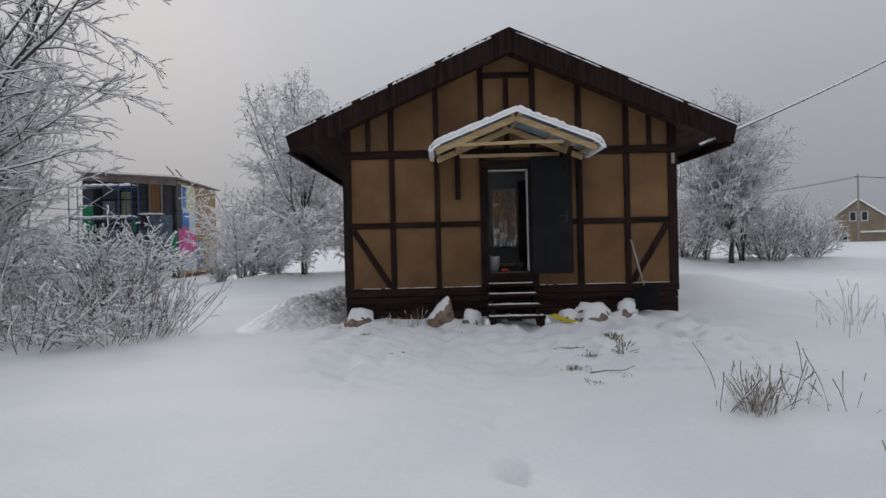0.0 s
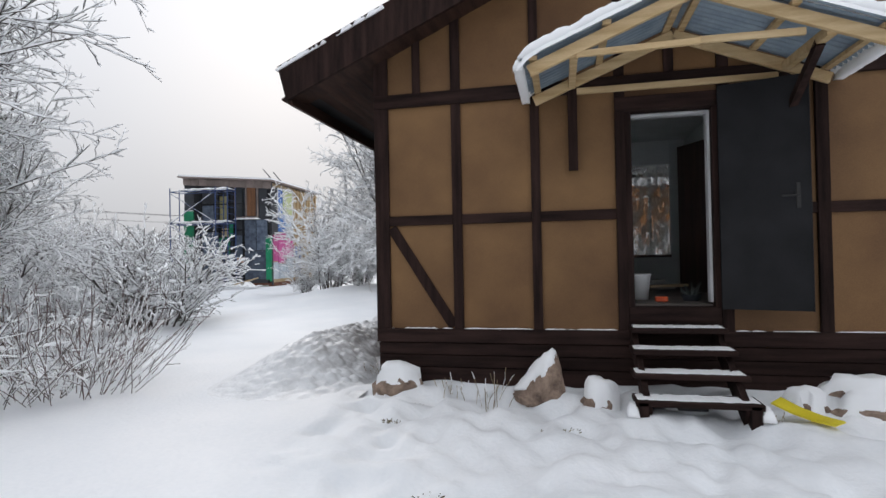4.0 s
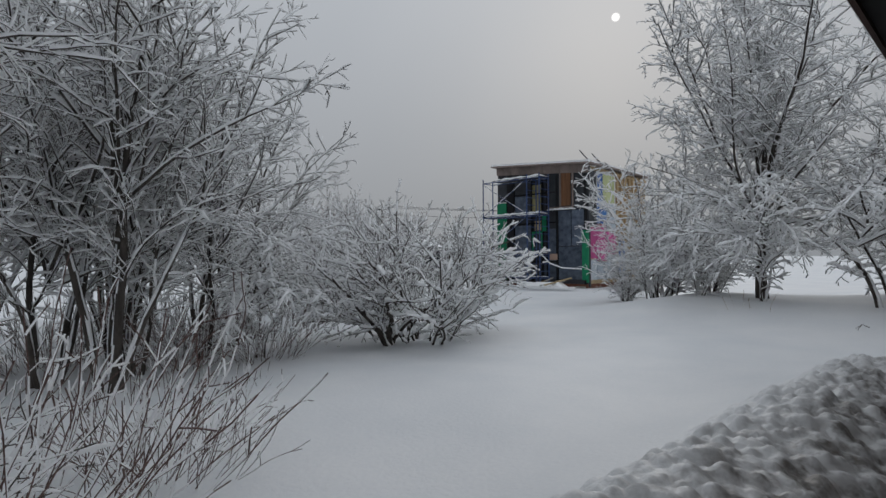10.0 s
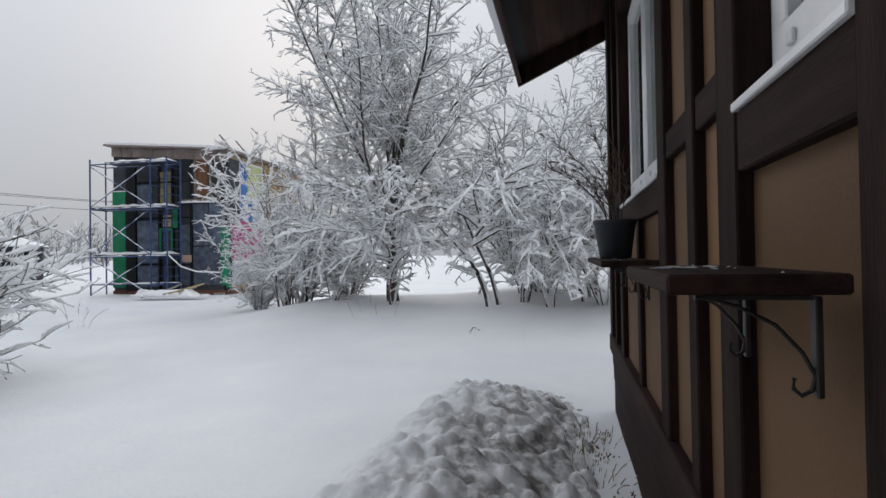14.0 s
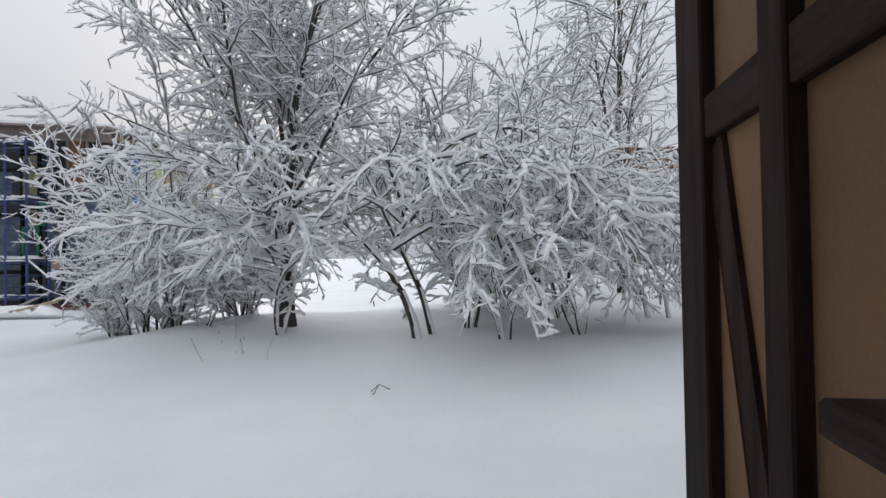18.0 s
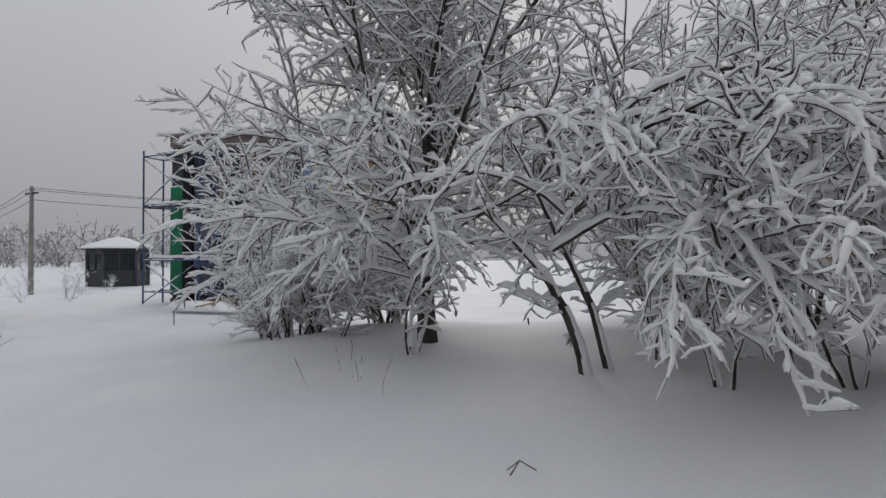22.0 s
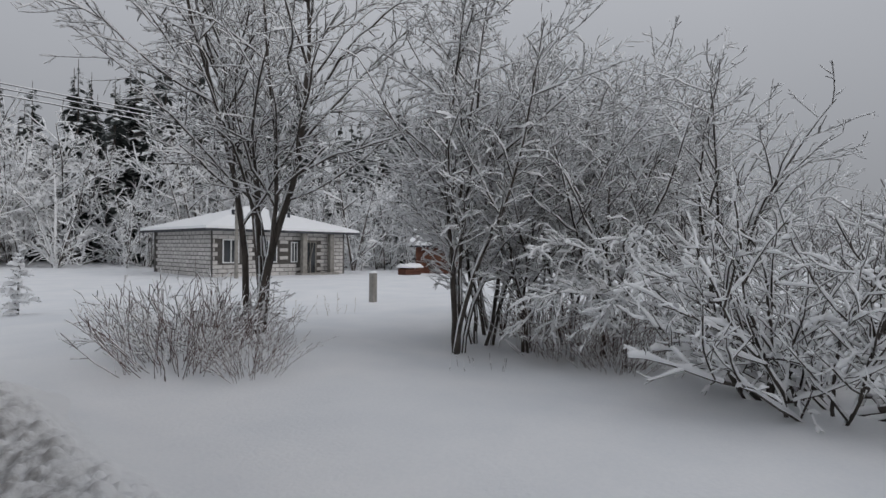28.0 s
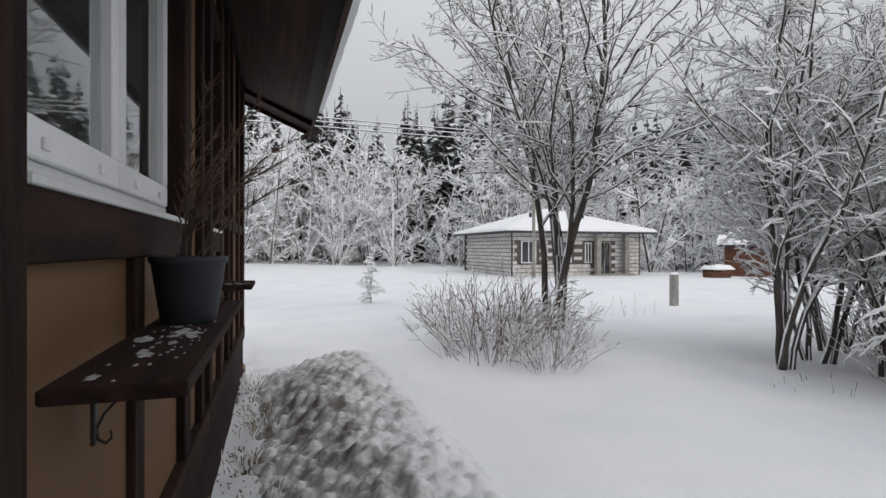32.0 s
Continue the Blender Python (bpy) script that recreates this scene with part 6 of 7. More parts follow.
for p, q in (((2.96, 3.66), (4.28, 3.72)), ((2.96, 5.35), (4.28, 5.41)), ((2.96, 3.72), (3.02, 5.35)), ((4.22, 3.72), (4.28, 5.35)), ((3.58, 3.72), (3.65, 5.35))):
    part("window_frame", B((p[0], 0.0, p[1]), (q[0], 0.09, q[1]), 0.004), M_FASCIA, w)
w = part("window", B((2.18, 0.06, 1.65), (2.56, 0.10, 2.52)), M_DARKGLASS, cb, "dark window opening")
part("sill_snow", snow_strip((2.95, 0.0, 3.60), (4.4, 0.0, 3.58), 0.16, 0.08, 61, 14), M_TWIG_SNOW, cb, smooth=True)
part("board", B((3.05, 0.0, 1.30), (3.45, 0.05, 1.58), 0.004), M_PINKBOARD, cb, "pale pink board")
for x in (0.3, 1.4, 2.6, 3.5, 4.4):
    part("support_block", B((x, -0.06, -0.3), (x + 0.45, 0.02, 0.12), 0.01), M_CONCRETE if x > 2 else M_REDWOOD, cb)
for i in range(11):
    x0, x1 = i * CBW / 11 + 0.008, (i + 1) * CBW / 11 - 0.008
    part("fascia_board", prism([(x0, cb_top(x0) - 0.44), (x1, cb_top(x1) - 0.44), (x1, cb_top(x1) - 0.06), (x0, cb_top(x0) - 0.06)], 0.0, 0.115), M_FASCIA, cb)
part("roof", prism([(-0.2, cb_top(-0.2) - 0.06), (CBW + 0.2, cb_top(CBW + 0.2) - 0.06), (CBW + 0.2, cb_top(CBW + 0.2)), (-0.2, cb_top(-0.2))], -0.2, CBL + 0.2), M_FASCIA, cb)
part("roof_snow", prism([(-0.18, cb_top(-0.2) + 0.004), (CBW + 0.18, cb_top(CBW + 0.2) + 0.004), (CBW + 0.16, cb_top(CBW + 0.2) + 0.09), (-0.16, cb_top(-0.2) + 0.09)], -0.18, CBL + 0.18), M_TWIG_SNOW, cb)
for y in (0.9, 2.1):
    bm = bmesh.new()
    beam(bm, (CBW - 0.2, y, cb_top(CBW)), (CBW - 0.75, y - 0.2, cb_top(CBW) + 0.72), 0.10, 0.04)
    part("roof_prop", bm, M_DARKCLAD, cb)
# the side with coloured sheets, then bare studs
SIDE = [(0.28, 0.95, 0.4, 1.3, M_PALE), (0.28, 0.95, 1.35, 2.75, M_PINK), (0.28, 0.95, 2.8, 3.9, M_DARKCLAD), (0.28, 0.95, 3.95, 5.3, M_DARKCLAD),
        (1.0, 1.9, 0.4, 1.2, M_PALE), (1.0, 1.9, 1.25, 2.9, M_PINK), (1.0, 1.9, 2.95, 3.9, M_BLUE), (1.0, 1.55, 3.95, 5.25, M_BLUE), (1.6, 2.75, 3.95, 5.25, M_LIME),
        (1.95, 2.9, 0.4, 1.5, M_PALE), (1.95, 2.9, 1.55, 2.6, M_PINK), (1.95, 2.9, 2.65, 3.9, M_PALE), (2.95, 4.0, 0.4, 2.2, M_BLUE)]
for y0, y1, z0, z1, mt in SIDE:
    part("painted_sheet", B((CBW - 0.12, y0, z0), (CBW - 0.06, y1, z1), 0.004), mt, cb)
for y0, y1, z0, z1 in ((0.95, 2.8, 5.25, 5.33), (0.95, 2.8, 3.88, 3.95), (0.94, 1.0, 3.95, 5.25), (2.75, 2.81, 3.95, 5.25)):
    part("white_trim", B((CBW - 0.10, y0, z0), (CBW - 0.04, y1, z1), 0.004), M_WHITE, cb)
for i in range(8):
    y = 2.95 + i * 0.46
    part("stud", B((CBW - 0.12, y, 0.3), (CBW - 0.02, y + 0.09, cb_top(CBW) - 0.12), 0.004), M_PINE, cb)
for z in (0.32, 2.9, 4.2, 5.3):
    part("plate", B((CBW - 0.119, 2.9, z), (CBW - 0.015, CBL, z + 0.09), 0.004), M_PINE, cb)
part("corner_sheet", B((CBW - 0.10, 0.0, 0.3), (CBW - 0.02, 0.24, 2.6), 0.004), M_GREEN, cb)

scaffold = thing("scaffolding", "blue tubular scaffolding with snow on its decks", "scaffolding", (CB_AT[0], CB_AT[1], 0.0), turn=CB_TURN)
SX, SY = (-0.10, 2.45, 3.12), (-0.95, -0.18)
for x in SX:
    for y in SY:
        part("standard", tube(bmesh.new(), [(x, y, -0.2), (x, y, 5.15)], 0.03, 6), M_BLUESTEEL, scaffold)
for z in (0.4, 1.45, 3.25, 4.95):
    for y in SY:
        part("ledger", tube(bmesh.new(), [(SX[0], y, z), (SX[2], y, z)], 0.022, 5), M_BLUESTEEL, scaffold)
        part("ledger_snow", snow_strip((SX[0], y, z + 0.02), (SX[2], y, z + 0.02), 0.04, 0.035, int(z * 31) + int(y * 7), 20, 0.3), M_TWIG_SNOW, scaffold)
    for x in SX:
        part("transom", tube(bmesh.new(), [(x, SY[0], z), (x, SY[1], z)], 0.022, 5), M_BLUESTEEL, scaffold)
for z, x0, x1 in ((1.45, SX[0] + 0.1, SX[2]), (3.25, SX[0], SX[2]), (4.95, 0.5, SX[2])):
    part("deck", B((x0, SY[0] + 0.03, z + 0.025), (x1, SY[1], z + 0.075), 0.005), M_DARKCLAD, scaffold)
    part("deck_snow", snow_strip((x0, -0.56, z + 0.075), (x1, -0.56, z + 0.075), 0.7, 0.11, int(z * 10), 16), M_TWIG_SNOW, scaffold, smooth=True)
for z, top in ((0.0, 1.4), (1.5, 3.2), (3.3, 4.9)):
    for a, b in ((SX[0], SX[1]), (SX[1], SX[0])):
        part("brace", tube(bmesh.new(), [(a, SY[0] - 0.03, z), (b, SY[0] - 0.03, top)], 0.016, 5), M_BLUESTEEL, scaffold)
        part("brace_snow", snow_strip((a + (b - a) * 0.05, SY[0] - 0.03, z + 0.05 * (top - z) + 0.015), (a + (b - a) * 0.92, SY[0] - 0.03, z + 0.92 * (top - z) + 0.015), 0.035, 0.035, int(z * 7 + a), 18, 0.25), M_TWIG_SNOW, scaffold)
for x in SX[1:]:
    for i in range(14):
        z = 0.35 + i * 0.34
        part("rung", tube(bmesh.new(), [(x, SY[0], z), (x, SY[1], z)], 0.016, 5), M_BLUESTEEL, scaffold)
part("hanging_rope", tube(bmesh.new(), [(3.12, -0.9, 1.5), (3.5, -0.7, 1.05), (4.0, -0.5, 0.85), (4.8, -0.2, 0.8)], 0.03, 5), M_TWIG_SNOW, scaffold, "snow-covered rope")
rubble = thing("timber_pile", "snowed-over boards and rubble before the building", "timber pile", (-15.4, 27.2, g(-15.4, 27.2)))
for i in range(6):
    bm = bmesh.new()
    beam(bm, (-0.9 + 0.25 * i, 0.2 * math.sin(i), 0.08 + 0.03 * i), (-0.3 + 0.3 * i, 0.5, 0.28 + 0.12 * (i % 3)), 0.12, 0.05)
    part("board", bm, M_TAN if i % 2 else M_CONCRETE, rubble)
part("snow_cap", snow_strip((-1.2, 0.1, 0.12), (1.4, 0.2, 0.12), 0.7, 0.22, 9, 18, 0.05), M_TWIG_SNOW, rubble, smooth=True)

# ---- garden pavilion, utility pole and far bushes along the field path ----
gaz = thing("gazebo", "dark wooden six-sided garden pavilion with a snowy roof", "gazebo", (-33.8, 36.6, g(-33.8, 36.6)))
R = 1.55
for k in range(6):
    a0, a1 = k * math.tau / 6, (k + 1) * math.tau / 6
    p, q = Vector((R * math.cos(a0), R * math.sin(a0), 0)), Vector((R * math.cos(a1), R * math.sin(a1), 0))
    bm = bmesh.new()
    beam(bm, (p.x, p.y, -0.2), (p.x, p.y, 2.15), 0.14, 0.14, (p.x, p.y, 0))
    part("post", bm, M_DARKCLAD, gaz)
    for z, h in ((0.45, 0.9), (1.98, 0.3)):
        bm = bmesh.new()
        beam(bm, (p.x, p.y, z), (q.x, q.y, z), 0.05, h)
        part("side_panel", bm, M_DARKCLAD, gaz)
    bm = bmesh.new()
    m1 = p.lerp(q, 0.5)
    beam(bm, (m1.x, m1.y, 0.9), (m1.x, m1.y, 1.85), 0.06, 0.06, (m1.x, m1.y, 0))
    part("mullion", bm, M_DARKCLAD, gaz)
    bm = bmesh.new()
    beam(bm, (p.x * 0.97, p.y * 0.97, 1.38), (q.x * 0.97, q.y * 0.97, 1.38), 0.02, 0.94)
    part("pane", bm, M_DARKGLASS, gaz)
part("floor", lathe([(R, -0.2), (R, 0.05), (0.0, 0.05)], 6), M_CONCRETE, gaz)
part("roof", lathe([(R + 0.32, 2.10), (R + 0.32, 2.16), (0.05, 2.72)], 6), M_DARKCLAD, gaz)
part("roof_snow", lathe([(R + 0.34, 2.165), (R + 0.30, 2.27), (0.9, 2.62), (0.25, 2.84), (0.01, 2.88)], 6), M_TWIG_SNOW, gaz)


def utility_pole(at, h, label, arm=True, mat=None):
    t = thing("utility_pole", label, "utility pole", (*at, g(*at)))
    part("mast", tube(bmesh.new(), [(0, 0, -0.3), (0, 0, h)], 0.12, 8, 0.085), mat or M_CONCRETE, t)
    if arm:
        part("cross_arm", B((-0.5, -0.04, h - 0.35), (0.5, 0.04, h - 0.27), 0.01), M_IRON, t)
        for x in (-0.42, 0.0, 0.42):
            part("insulator", tube(bmesh.new(), [(x, 0, h - 0.27), (x, 0, h - 0.12)], 0.03, 6), M_WHITE, t)
    return t


def cable(name, p, q, sag, label, r=0.012, snow=0.0, n=30):
    p, q = Vector(p), Vector(q)
    pts = [p.lerp(q, i / n) - Vector((0, 0, sag * 4 * (i / n) * (1 - i / n))) for i in range(n + 1)]
    c = thing(name, label, "cable", tuple(p))
    part("wire", tube(bmesh.new(), [x - p for x in pts], r, 5), M_CABLE, c)
    if snow:
        part("snow_load", tube(bmesh.new(), [x - p + Vector((0, 0, r + snow * 0.5)) for x in pts], snow, 5), M_TWIG_SNOW, c)
    return c


utility_pole((-30.2, 30.3), 4.9, "grey utility pole beside the snowy field path")
for k, dz in ((-0.42, 0), (0.42, 0), (0, -0.5)):
    cable("overhead_cable", (-30.2 + k, 30.3, g(-30.2, 30.3) + 4.8 + dz), (-70 + k, 42, 6.2 + dz), 0.9, "thin overhead wire from pole to pole", 0.012)
    cable("overhead_cable", (-30.2 + k, 30.3, g(-30.2, 30.3) + 4.8 + dz), (-16, 58, 6.8 + dz), 0.9, "thin overhead wire from pole to pole", 0.012)
# service cable to the house corner
cable("service_cable", (4.38, 9.10, 2.93), (14.0, 14.0, 7.1), 0.12, "black service cable carrying a roll of snow", 0.014, 0.022)
bracket = thing("cable_clamp", "pale cable clamp with loops of cable on the corner post", "cable clamp", (4.05, YF - 0.03, 2.78))
part("clamp", B((-0.03, -0.02, -0.09), (0.03, 0.02, 0.09), 0.004), M_CONCRETE, bracket)
part("loop", tube(bmesh.new(), [(0.03, 0, 0.05), (0.14, 0, -0.15), (0.12, 0, -0.45), (0.06, 0, -0.55), (0.08, 0, -0.2)], 0.007, 5), M_CABLE, bracket)

cable("washing_line", (-1.4, 25.0, 2.45), (3.2, 24.6, 3.35), 0.12, "pale washing line edged with snow between trees", 0.012, 0.016)

# ---- the orange-rendered building behind the fruit trees ----
ad = thing("rendered_building", "long orange-brown rendered building behind snow-laden trees", "building", (0.2, 33.0, 0.0), turn=2)
for x0, x1, z0, z1 in ((0, 5.28, 0, 4.62), (6.08, 13, 0, 4.62), (5.28, 6.08, 0, 1.98), (5.28, 6.08, 2.98, 4.62)):
    part("wall", B((x0, 0, z0), (x1, 0.35, z1)), M_ADOBE, ad)
part("wall", B((0, 0.35, 0), (0.35, 7, 4.6)), M_ADOBE, ad)
part("wall", B((0, 7, 0), (13, 7.3, 4.6)), M_ADOBE, ad)
win = part("window", B((5.28, 0.22, 1.98), (6.08, 0.26, 2.98)), M_DARKGLASS, ad, "small deep window with red-brown frame")
part("window_frame", B((5.62, 0.12, 2.0), (5.74, 0.20, 2.92)), M_REDWOOD, win)
part("window_sill", B((5.24, -0.04, 1.94), (6.12, 0.2, 1.985)), M_TWIG_SNOW, win)
for i in range(22):
    part("roof_board", B((i * 0.6, -0.30, 4.62 + 0.01 * (i % 3)), (i * 0.6 + 0.57, 0.5, 4.72 + 0.01 * (i % 3)), 0.01), M_ADOBE if i % 2 else M_REDWOOD, ad)
part("roof", B((-0.2, 0.5, 4.62), (13.2, 7.4, 4.75)), M_CONCRETE, ad)
part("roof_snow", snow_strip((-0.2, 2.2, 4.74), (13.2, 2.2, 4.74), 5.0, 0.22, 12, 60), M_TWIG_SNOW, ad)

# ---- the block house across the road ----
bh = thing("block_house", "unfinished pale block house with a low snowy hipped roof", "house", (-16.4, -15.1, g(-16.4, -15.1)), turn=180)
BW, BD, BHH = 9.5, 9.0, 2.85
for x0, x1, y0, y1 in ((0, BW, 0.05, 0.30), (0.05, 0.30, 0.3, BD), (0, BW, BD, BD + 0.25), (BW - 0.3, BW - 0.05, 0.3, BD)):
    part("wall", B((x0, y0, -0.3), (x1, y1, BHH)), M_MORTAR, bh)
eave = 0.75
bm = bmesh.new()
c = [bm.verts.new(v) for v in ((-eave, -eave, BHH), (BW + eave, -eave, BHH), (BW + eave, BD + eave, BHH), (-eave, BD + eave, BHH), (BW / 2 - 0.4, BD / 2, BHH + 1.65), (BW / 2 + 0.4, BD / 2, BHH + 1.65))]
for f in ((0, 1, 5, 4), (1, 2, 5), (2, 3, 4, 5), (3, 0, 4), (3, 2, 1, 0)):
    bm.faces.new([c[i] for i in f])
part("roof", bm, M_DARKCLAD, bh)
bm = bmesh.new()
c = [bm.verts.new(v) for v in ((-eave, -eave, BHH + 0.03), (BW + eave, -eave, BHH + 0.03), (BW + eave, BD + eave, BHH + 0.03), (-eave, BD + eave, BHH + 0.03), (-eave + .05, -eave + .05, BHH + 0.20), (BW + eave - .05, -eave + .05, BHH + 0.20), (BW + eave - .05, BD + eave - .05, BHH + 0.20), (-eave + .05, BD + eave - .05, BHH + 0.20), (BW / 2 - 0.4, BD / 2, BHH + 1.84), (BW / 2 + 0.4, BD / 2, BHH + 1.84))]
for f in ((0, 1, 5, 4), (1, 2, 6, 5), (2, 3, 7, 6), (3, 0, 4, 7), (4, 5, 9, 8), (5, 6, 9), (6, 7, 8, 9), (7, 4, 8)):
    bm.faces.new([c[i] for i in f])
part("roof_snow", bm, M_TWIG_SNOW, bh)
part("fascia", B((-eave, -eave - 0.02, BHH - 0.12), (BW + eave, -eave + 0.02, BHH + 0.03)), M_DARKCLAD, bh)
part("fascia", B((-eave - 0.02, -eave, BHH - 0.12), (-eave + 0.02, BD + eave, BHH + 0.03)), M_DARKCLAD, bh)
part("soffit", B((-eave + 0.02, -eave + 0.02, BHH - 0.06), (BW + eave, 0.05, BHH - 0.02)), M_DARKCLAD, bh)
for x in (2.2, 6.2):
    part("roof_vent", tube(bmesh.new(), [(x, 2.0, BHH + 0.5), (x, 2.0, BHH + 1.35)], 0.10, 8), M_DARKCLAD, bh)
OPEN_F = [(0.65, 1.55, 0.9, 2.2), (3.0, 4.1, 0.9, 2.2), (5.25, 5.6, 0.9, 2.1), (6.25, 7.05, 0.1, 2.15)]
for x0, x1, z0, z1 in OPEN_F:
    w = part("window", B((x0, 0.0, z0), (x1, 0.06, z1)), M_DARKGLASS, bh, "dark window in a white frame")
    for a, b in (((x0 - 0.07, z0 - 0.07), (x1 + 0.07, z0)), ((x0 - 0.07, z1), (x1 + 0.07, z1 + 0.07)), ((x0 - 0.07, z0), (x0, z1)), ((x1, z0), (x1 + 0.07, z1)), (((x0 + x1) / 2 - 0.03, z0), ((x0 + x1) / 2 + 0.03, z1))):
        part("window_frame", B((a[0], -0.02, a[1]), (b[0], 0.055, b[1])), M_WHITE if x0 < 6 else M_CONCRETE, w)
for x in (5.75, 7.9):
    part("porch_column", B((x, -0.55, -0.2), (x + 0.32, -0.2, BHH - 0.06), 0.01), M_CONCRETE, bh)
part("porch_floor", B((5.5, -0.75, -0.3), (8.5, 0.05, 0.12), 0.01), M_CONCRETE, bh)
bm = bmesh.new()
beam(bm, (6.35, -0.1, 0.15), (6.8, -0.12, 2.1), 0.12, 0.03)
part("leaning_board", bm, M_CONCRETE, bh)


def block_mesh(ln, h, dep):
    bm = B((0, 0, 0), (ln, dep, h), 0.008)
    me = bpy.data.meshes.new("block")
    bm.to_mesh(me)
    bm.free()
    me.materials.append(M_BLOCK)
    return me


ROW = 0.255
mesh_long, mesh_end = block_mesh(0.585, ROW - 0.04, 0.06), block_mesh(0.28, ROW - 0.04, 0.06)


def lay_blocks(length, place, openings):
    for r in range(int(BHH / ROW)):
        z = r * ROW
        x = -0.31 * (r % 2)
        while x < length - 0.1:
            x0, x1 = max(x, 0.0), min(x + 0.605, length)
            if not any(x1 > a - 0.05 and x0 < b + 0.05 and z + ROW > c0 and z < d0 for a, b, c0, d0 in openings) and x1 - x0 > 0.28:
                me = mesh_long if x1 - x0 > 0.5 else mesh_end
                ob = new("block", me)
                ob.parent = bh
                ob.matrix_basis = place(x0, z)
            x += 0.625


lay_blocks(BW, lambda x, z: pose(x, -0.012, z), OPEN_F)
lay_blocks(BD, lambda y, z: pose(0.105, y, z, 0, 0, 90), [])

shed = thing("shed", "small brown timber shed with a snowy roof", "shed", (-33.0, -14.5, g(-33, -14.5)), turn=40)
part("wall", B((0, 0, -0.2), (4.2, 3.0, 2.0)), M_REDWOOD, shed)
part("door", B((1.2, -0.04, 0), (2.4, 0.02, 1.9)), M_DARKCLAD, shed)
bm = prism([(-0.4, 2.0), (4.6, 2.0), (4.6, 2.12), (2.1, 3.2), (-0.4, 2.12)], -0.4, 3.4)
part("roof", bm, M_DARKCLAD, shed)
part("roof_snow", prism([(-0.42, 2.13), (4.62, 2.13), (4.62, 2.3), (2.1, 3.42), (-0.42, 2.3)], -0.42, 3.42), M_TWIG_SNOW, shed)
pile = thing("log_pile", "stack of logs under snow near the shed", "log pile", (-27.5, -10.0, g(-27.5, -10)))
for i in range(9):
    part("log", tube(bmesh.new(), [(-0.7, -0.35 + 0.2 * (i % 4), 0.1 + 0.18 * (i // 4)), (0.7, -0.35 + 0.2 * (i % 4), 0.1 + 0.18 * (i // 4))], 0.1, 7), M_REDWOOD, pile)
part("snow_cap", snow_strip((-0.85, 0, 0.5), (0.85, 0, 0.5), 1.1, 0.3, 3, 10), M_TWIG_SNOW, pile, smooth=True)
stub = thing("concrete_post", "short pale concrete post standing in the snow", "post", (-15.0, 1.1, g(-15, 1.1)))
part("shaft", B((-0.11, -0.11, -0.3), (0.11, 0.11, 1.05), 0.015), M_CONCRETE, stub)
part("snow_cap", snow_strip((-0.11, 0, 1.05), (0.11, 0, 1.05), 0.2, 0.08, 5, 5), M_TWIG_SNOW, stub, smooth=True)
utility_pole((-16.9, -13.2), 6.2, "thin pale pole beside the block house", False)
for dz in (0.0, 0.28, 0.5):
    cable("overhead_cable", (30, -12.0, 8.6 + dz), (-70, -16.0, 8.4 + dz), 0.6, "overhead wire edged with snow", 0.02, 0.025, 60)
far_house = thing("far_house", "tan rendered house with a snowy gable roof across the fields", "house", (53.4, 69.5, g(53.4, 69.5) - 0.4), turn=-38)
M_TANWALL = material("tan_render", (0.25, 0.20, 0.14), (0.36, 0.29, 0.21), 0.9, 0.8, 0.3)
part("wall", B((-2.7, 0, -0.6), (2.7, 8, 3.4)), M_TANWALL, far_house)
part("gable", prism([(-2.7, 3.4), (2.7, 3.4), (0, 5.6)], 0, 8), M_TANWALL, far_house)
part("roof_snow", prism([(-3.3, 3.05), (0, 5.75), (3.3, 3.05), (3.3, 3.3), (0, 6.05), (-3.3, 3.3)], -0.5, 8.6), M_TWIG_SNOW, far_house)
for x, z in ((-0.85, 3.1), (0.35, 3.1), (-1.75, 0.4), (0.45, 0.3)):
    w = part("window", B((x, -0.05, z), (x + 0.55, 0.02, z + 1.05)), M_DARKGLASS, far_house, "white-framed window")
    for p, q in (((-0.1, -0.1), (0.65, 0.0)), ((-0.1, 1.05), (0.65, 1.15)), ((-0.1, 0.0), (0.0, 1.05)), ((0.55, 0.0), (0.65, 1.05))):
        part("window_frame", B((x + p[0], -0.09, z + p[1]), (x + q[0], 0.01, z + q[1])), M_WHITE, w)
part("annex_wall", B((2.7, 0.6, -0.6), (9.5, 6, 1.5)), M_TANWALL, far_house)
part("annex_roof", B((0.2, -0.9, 1.5), (9.8, 6.3, 1.72), 0.03), M_TWIG_SNOW, far_house)
part("annex_wall", B((0.3, -0.6, -0.6), (9.4, 0.0, 1.5)), M_TANWALL, far_house)
utility_pole((51.5, 67.0), 8.4, "grey utility pole with crossarm before a distant house")
for k in (-0.4, 0.4):
    cable("overhead_cable", (51.5 + k, 67.0, g(51.5, 67) + 8.1), (20 + k, 95, 7.6), 1.2, "thin overhead wire across the fields", 0.02)
    cable("overhead_cable", (51.5 + k, 67.0, g(51.5, 67) + 8.1), (90 + k, 60, 8.6), 1.0, "thin overhead wire across the fields", 0.02)


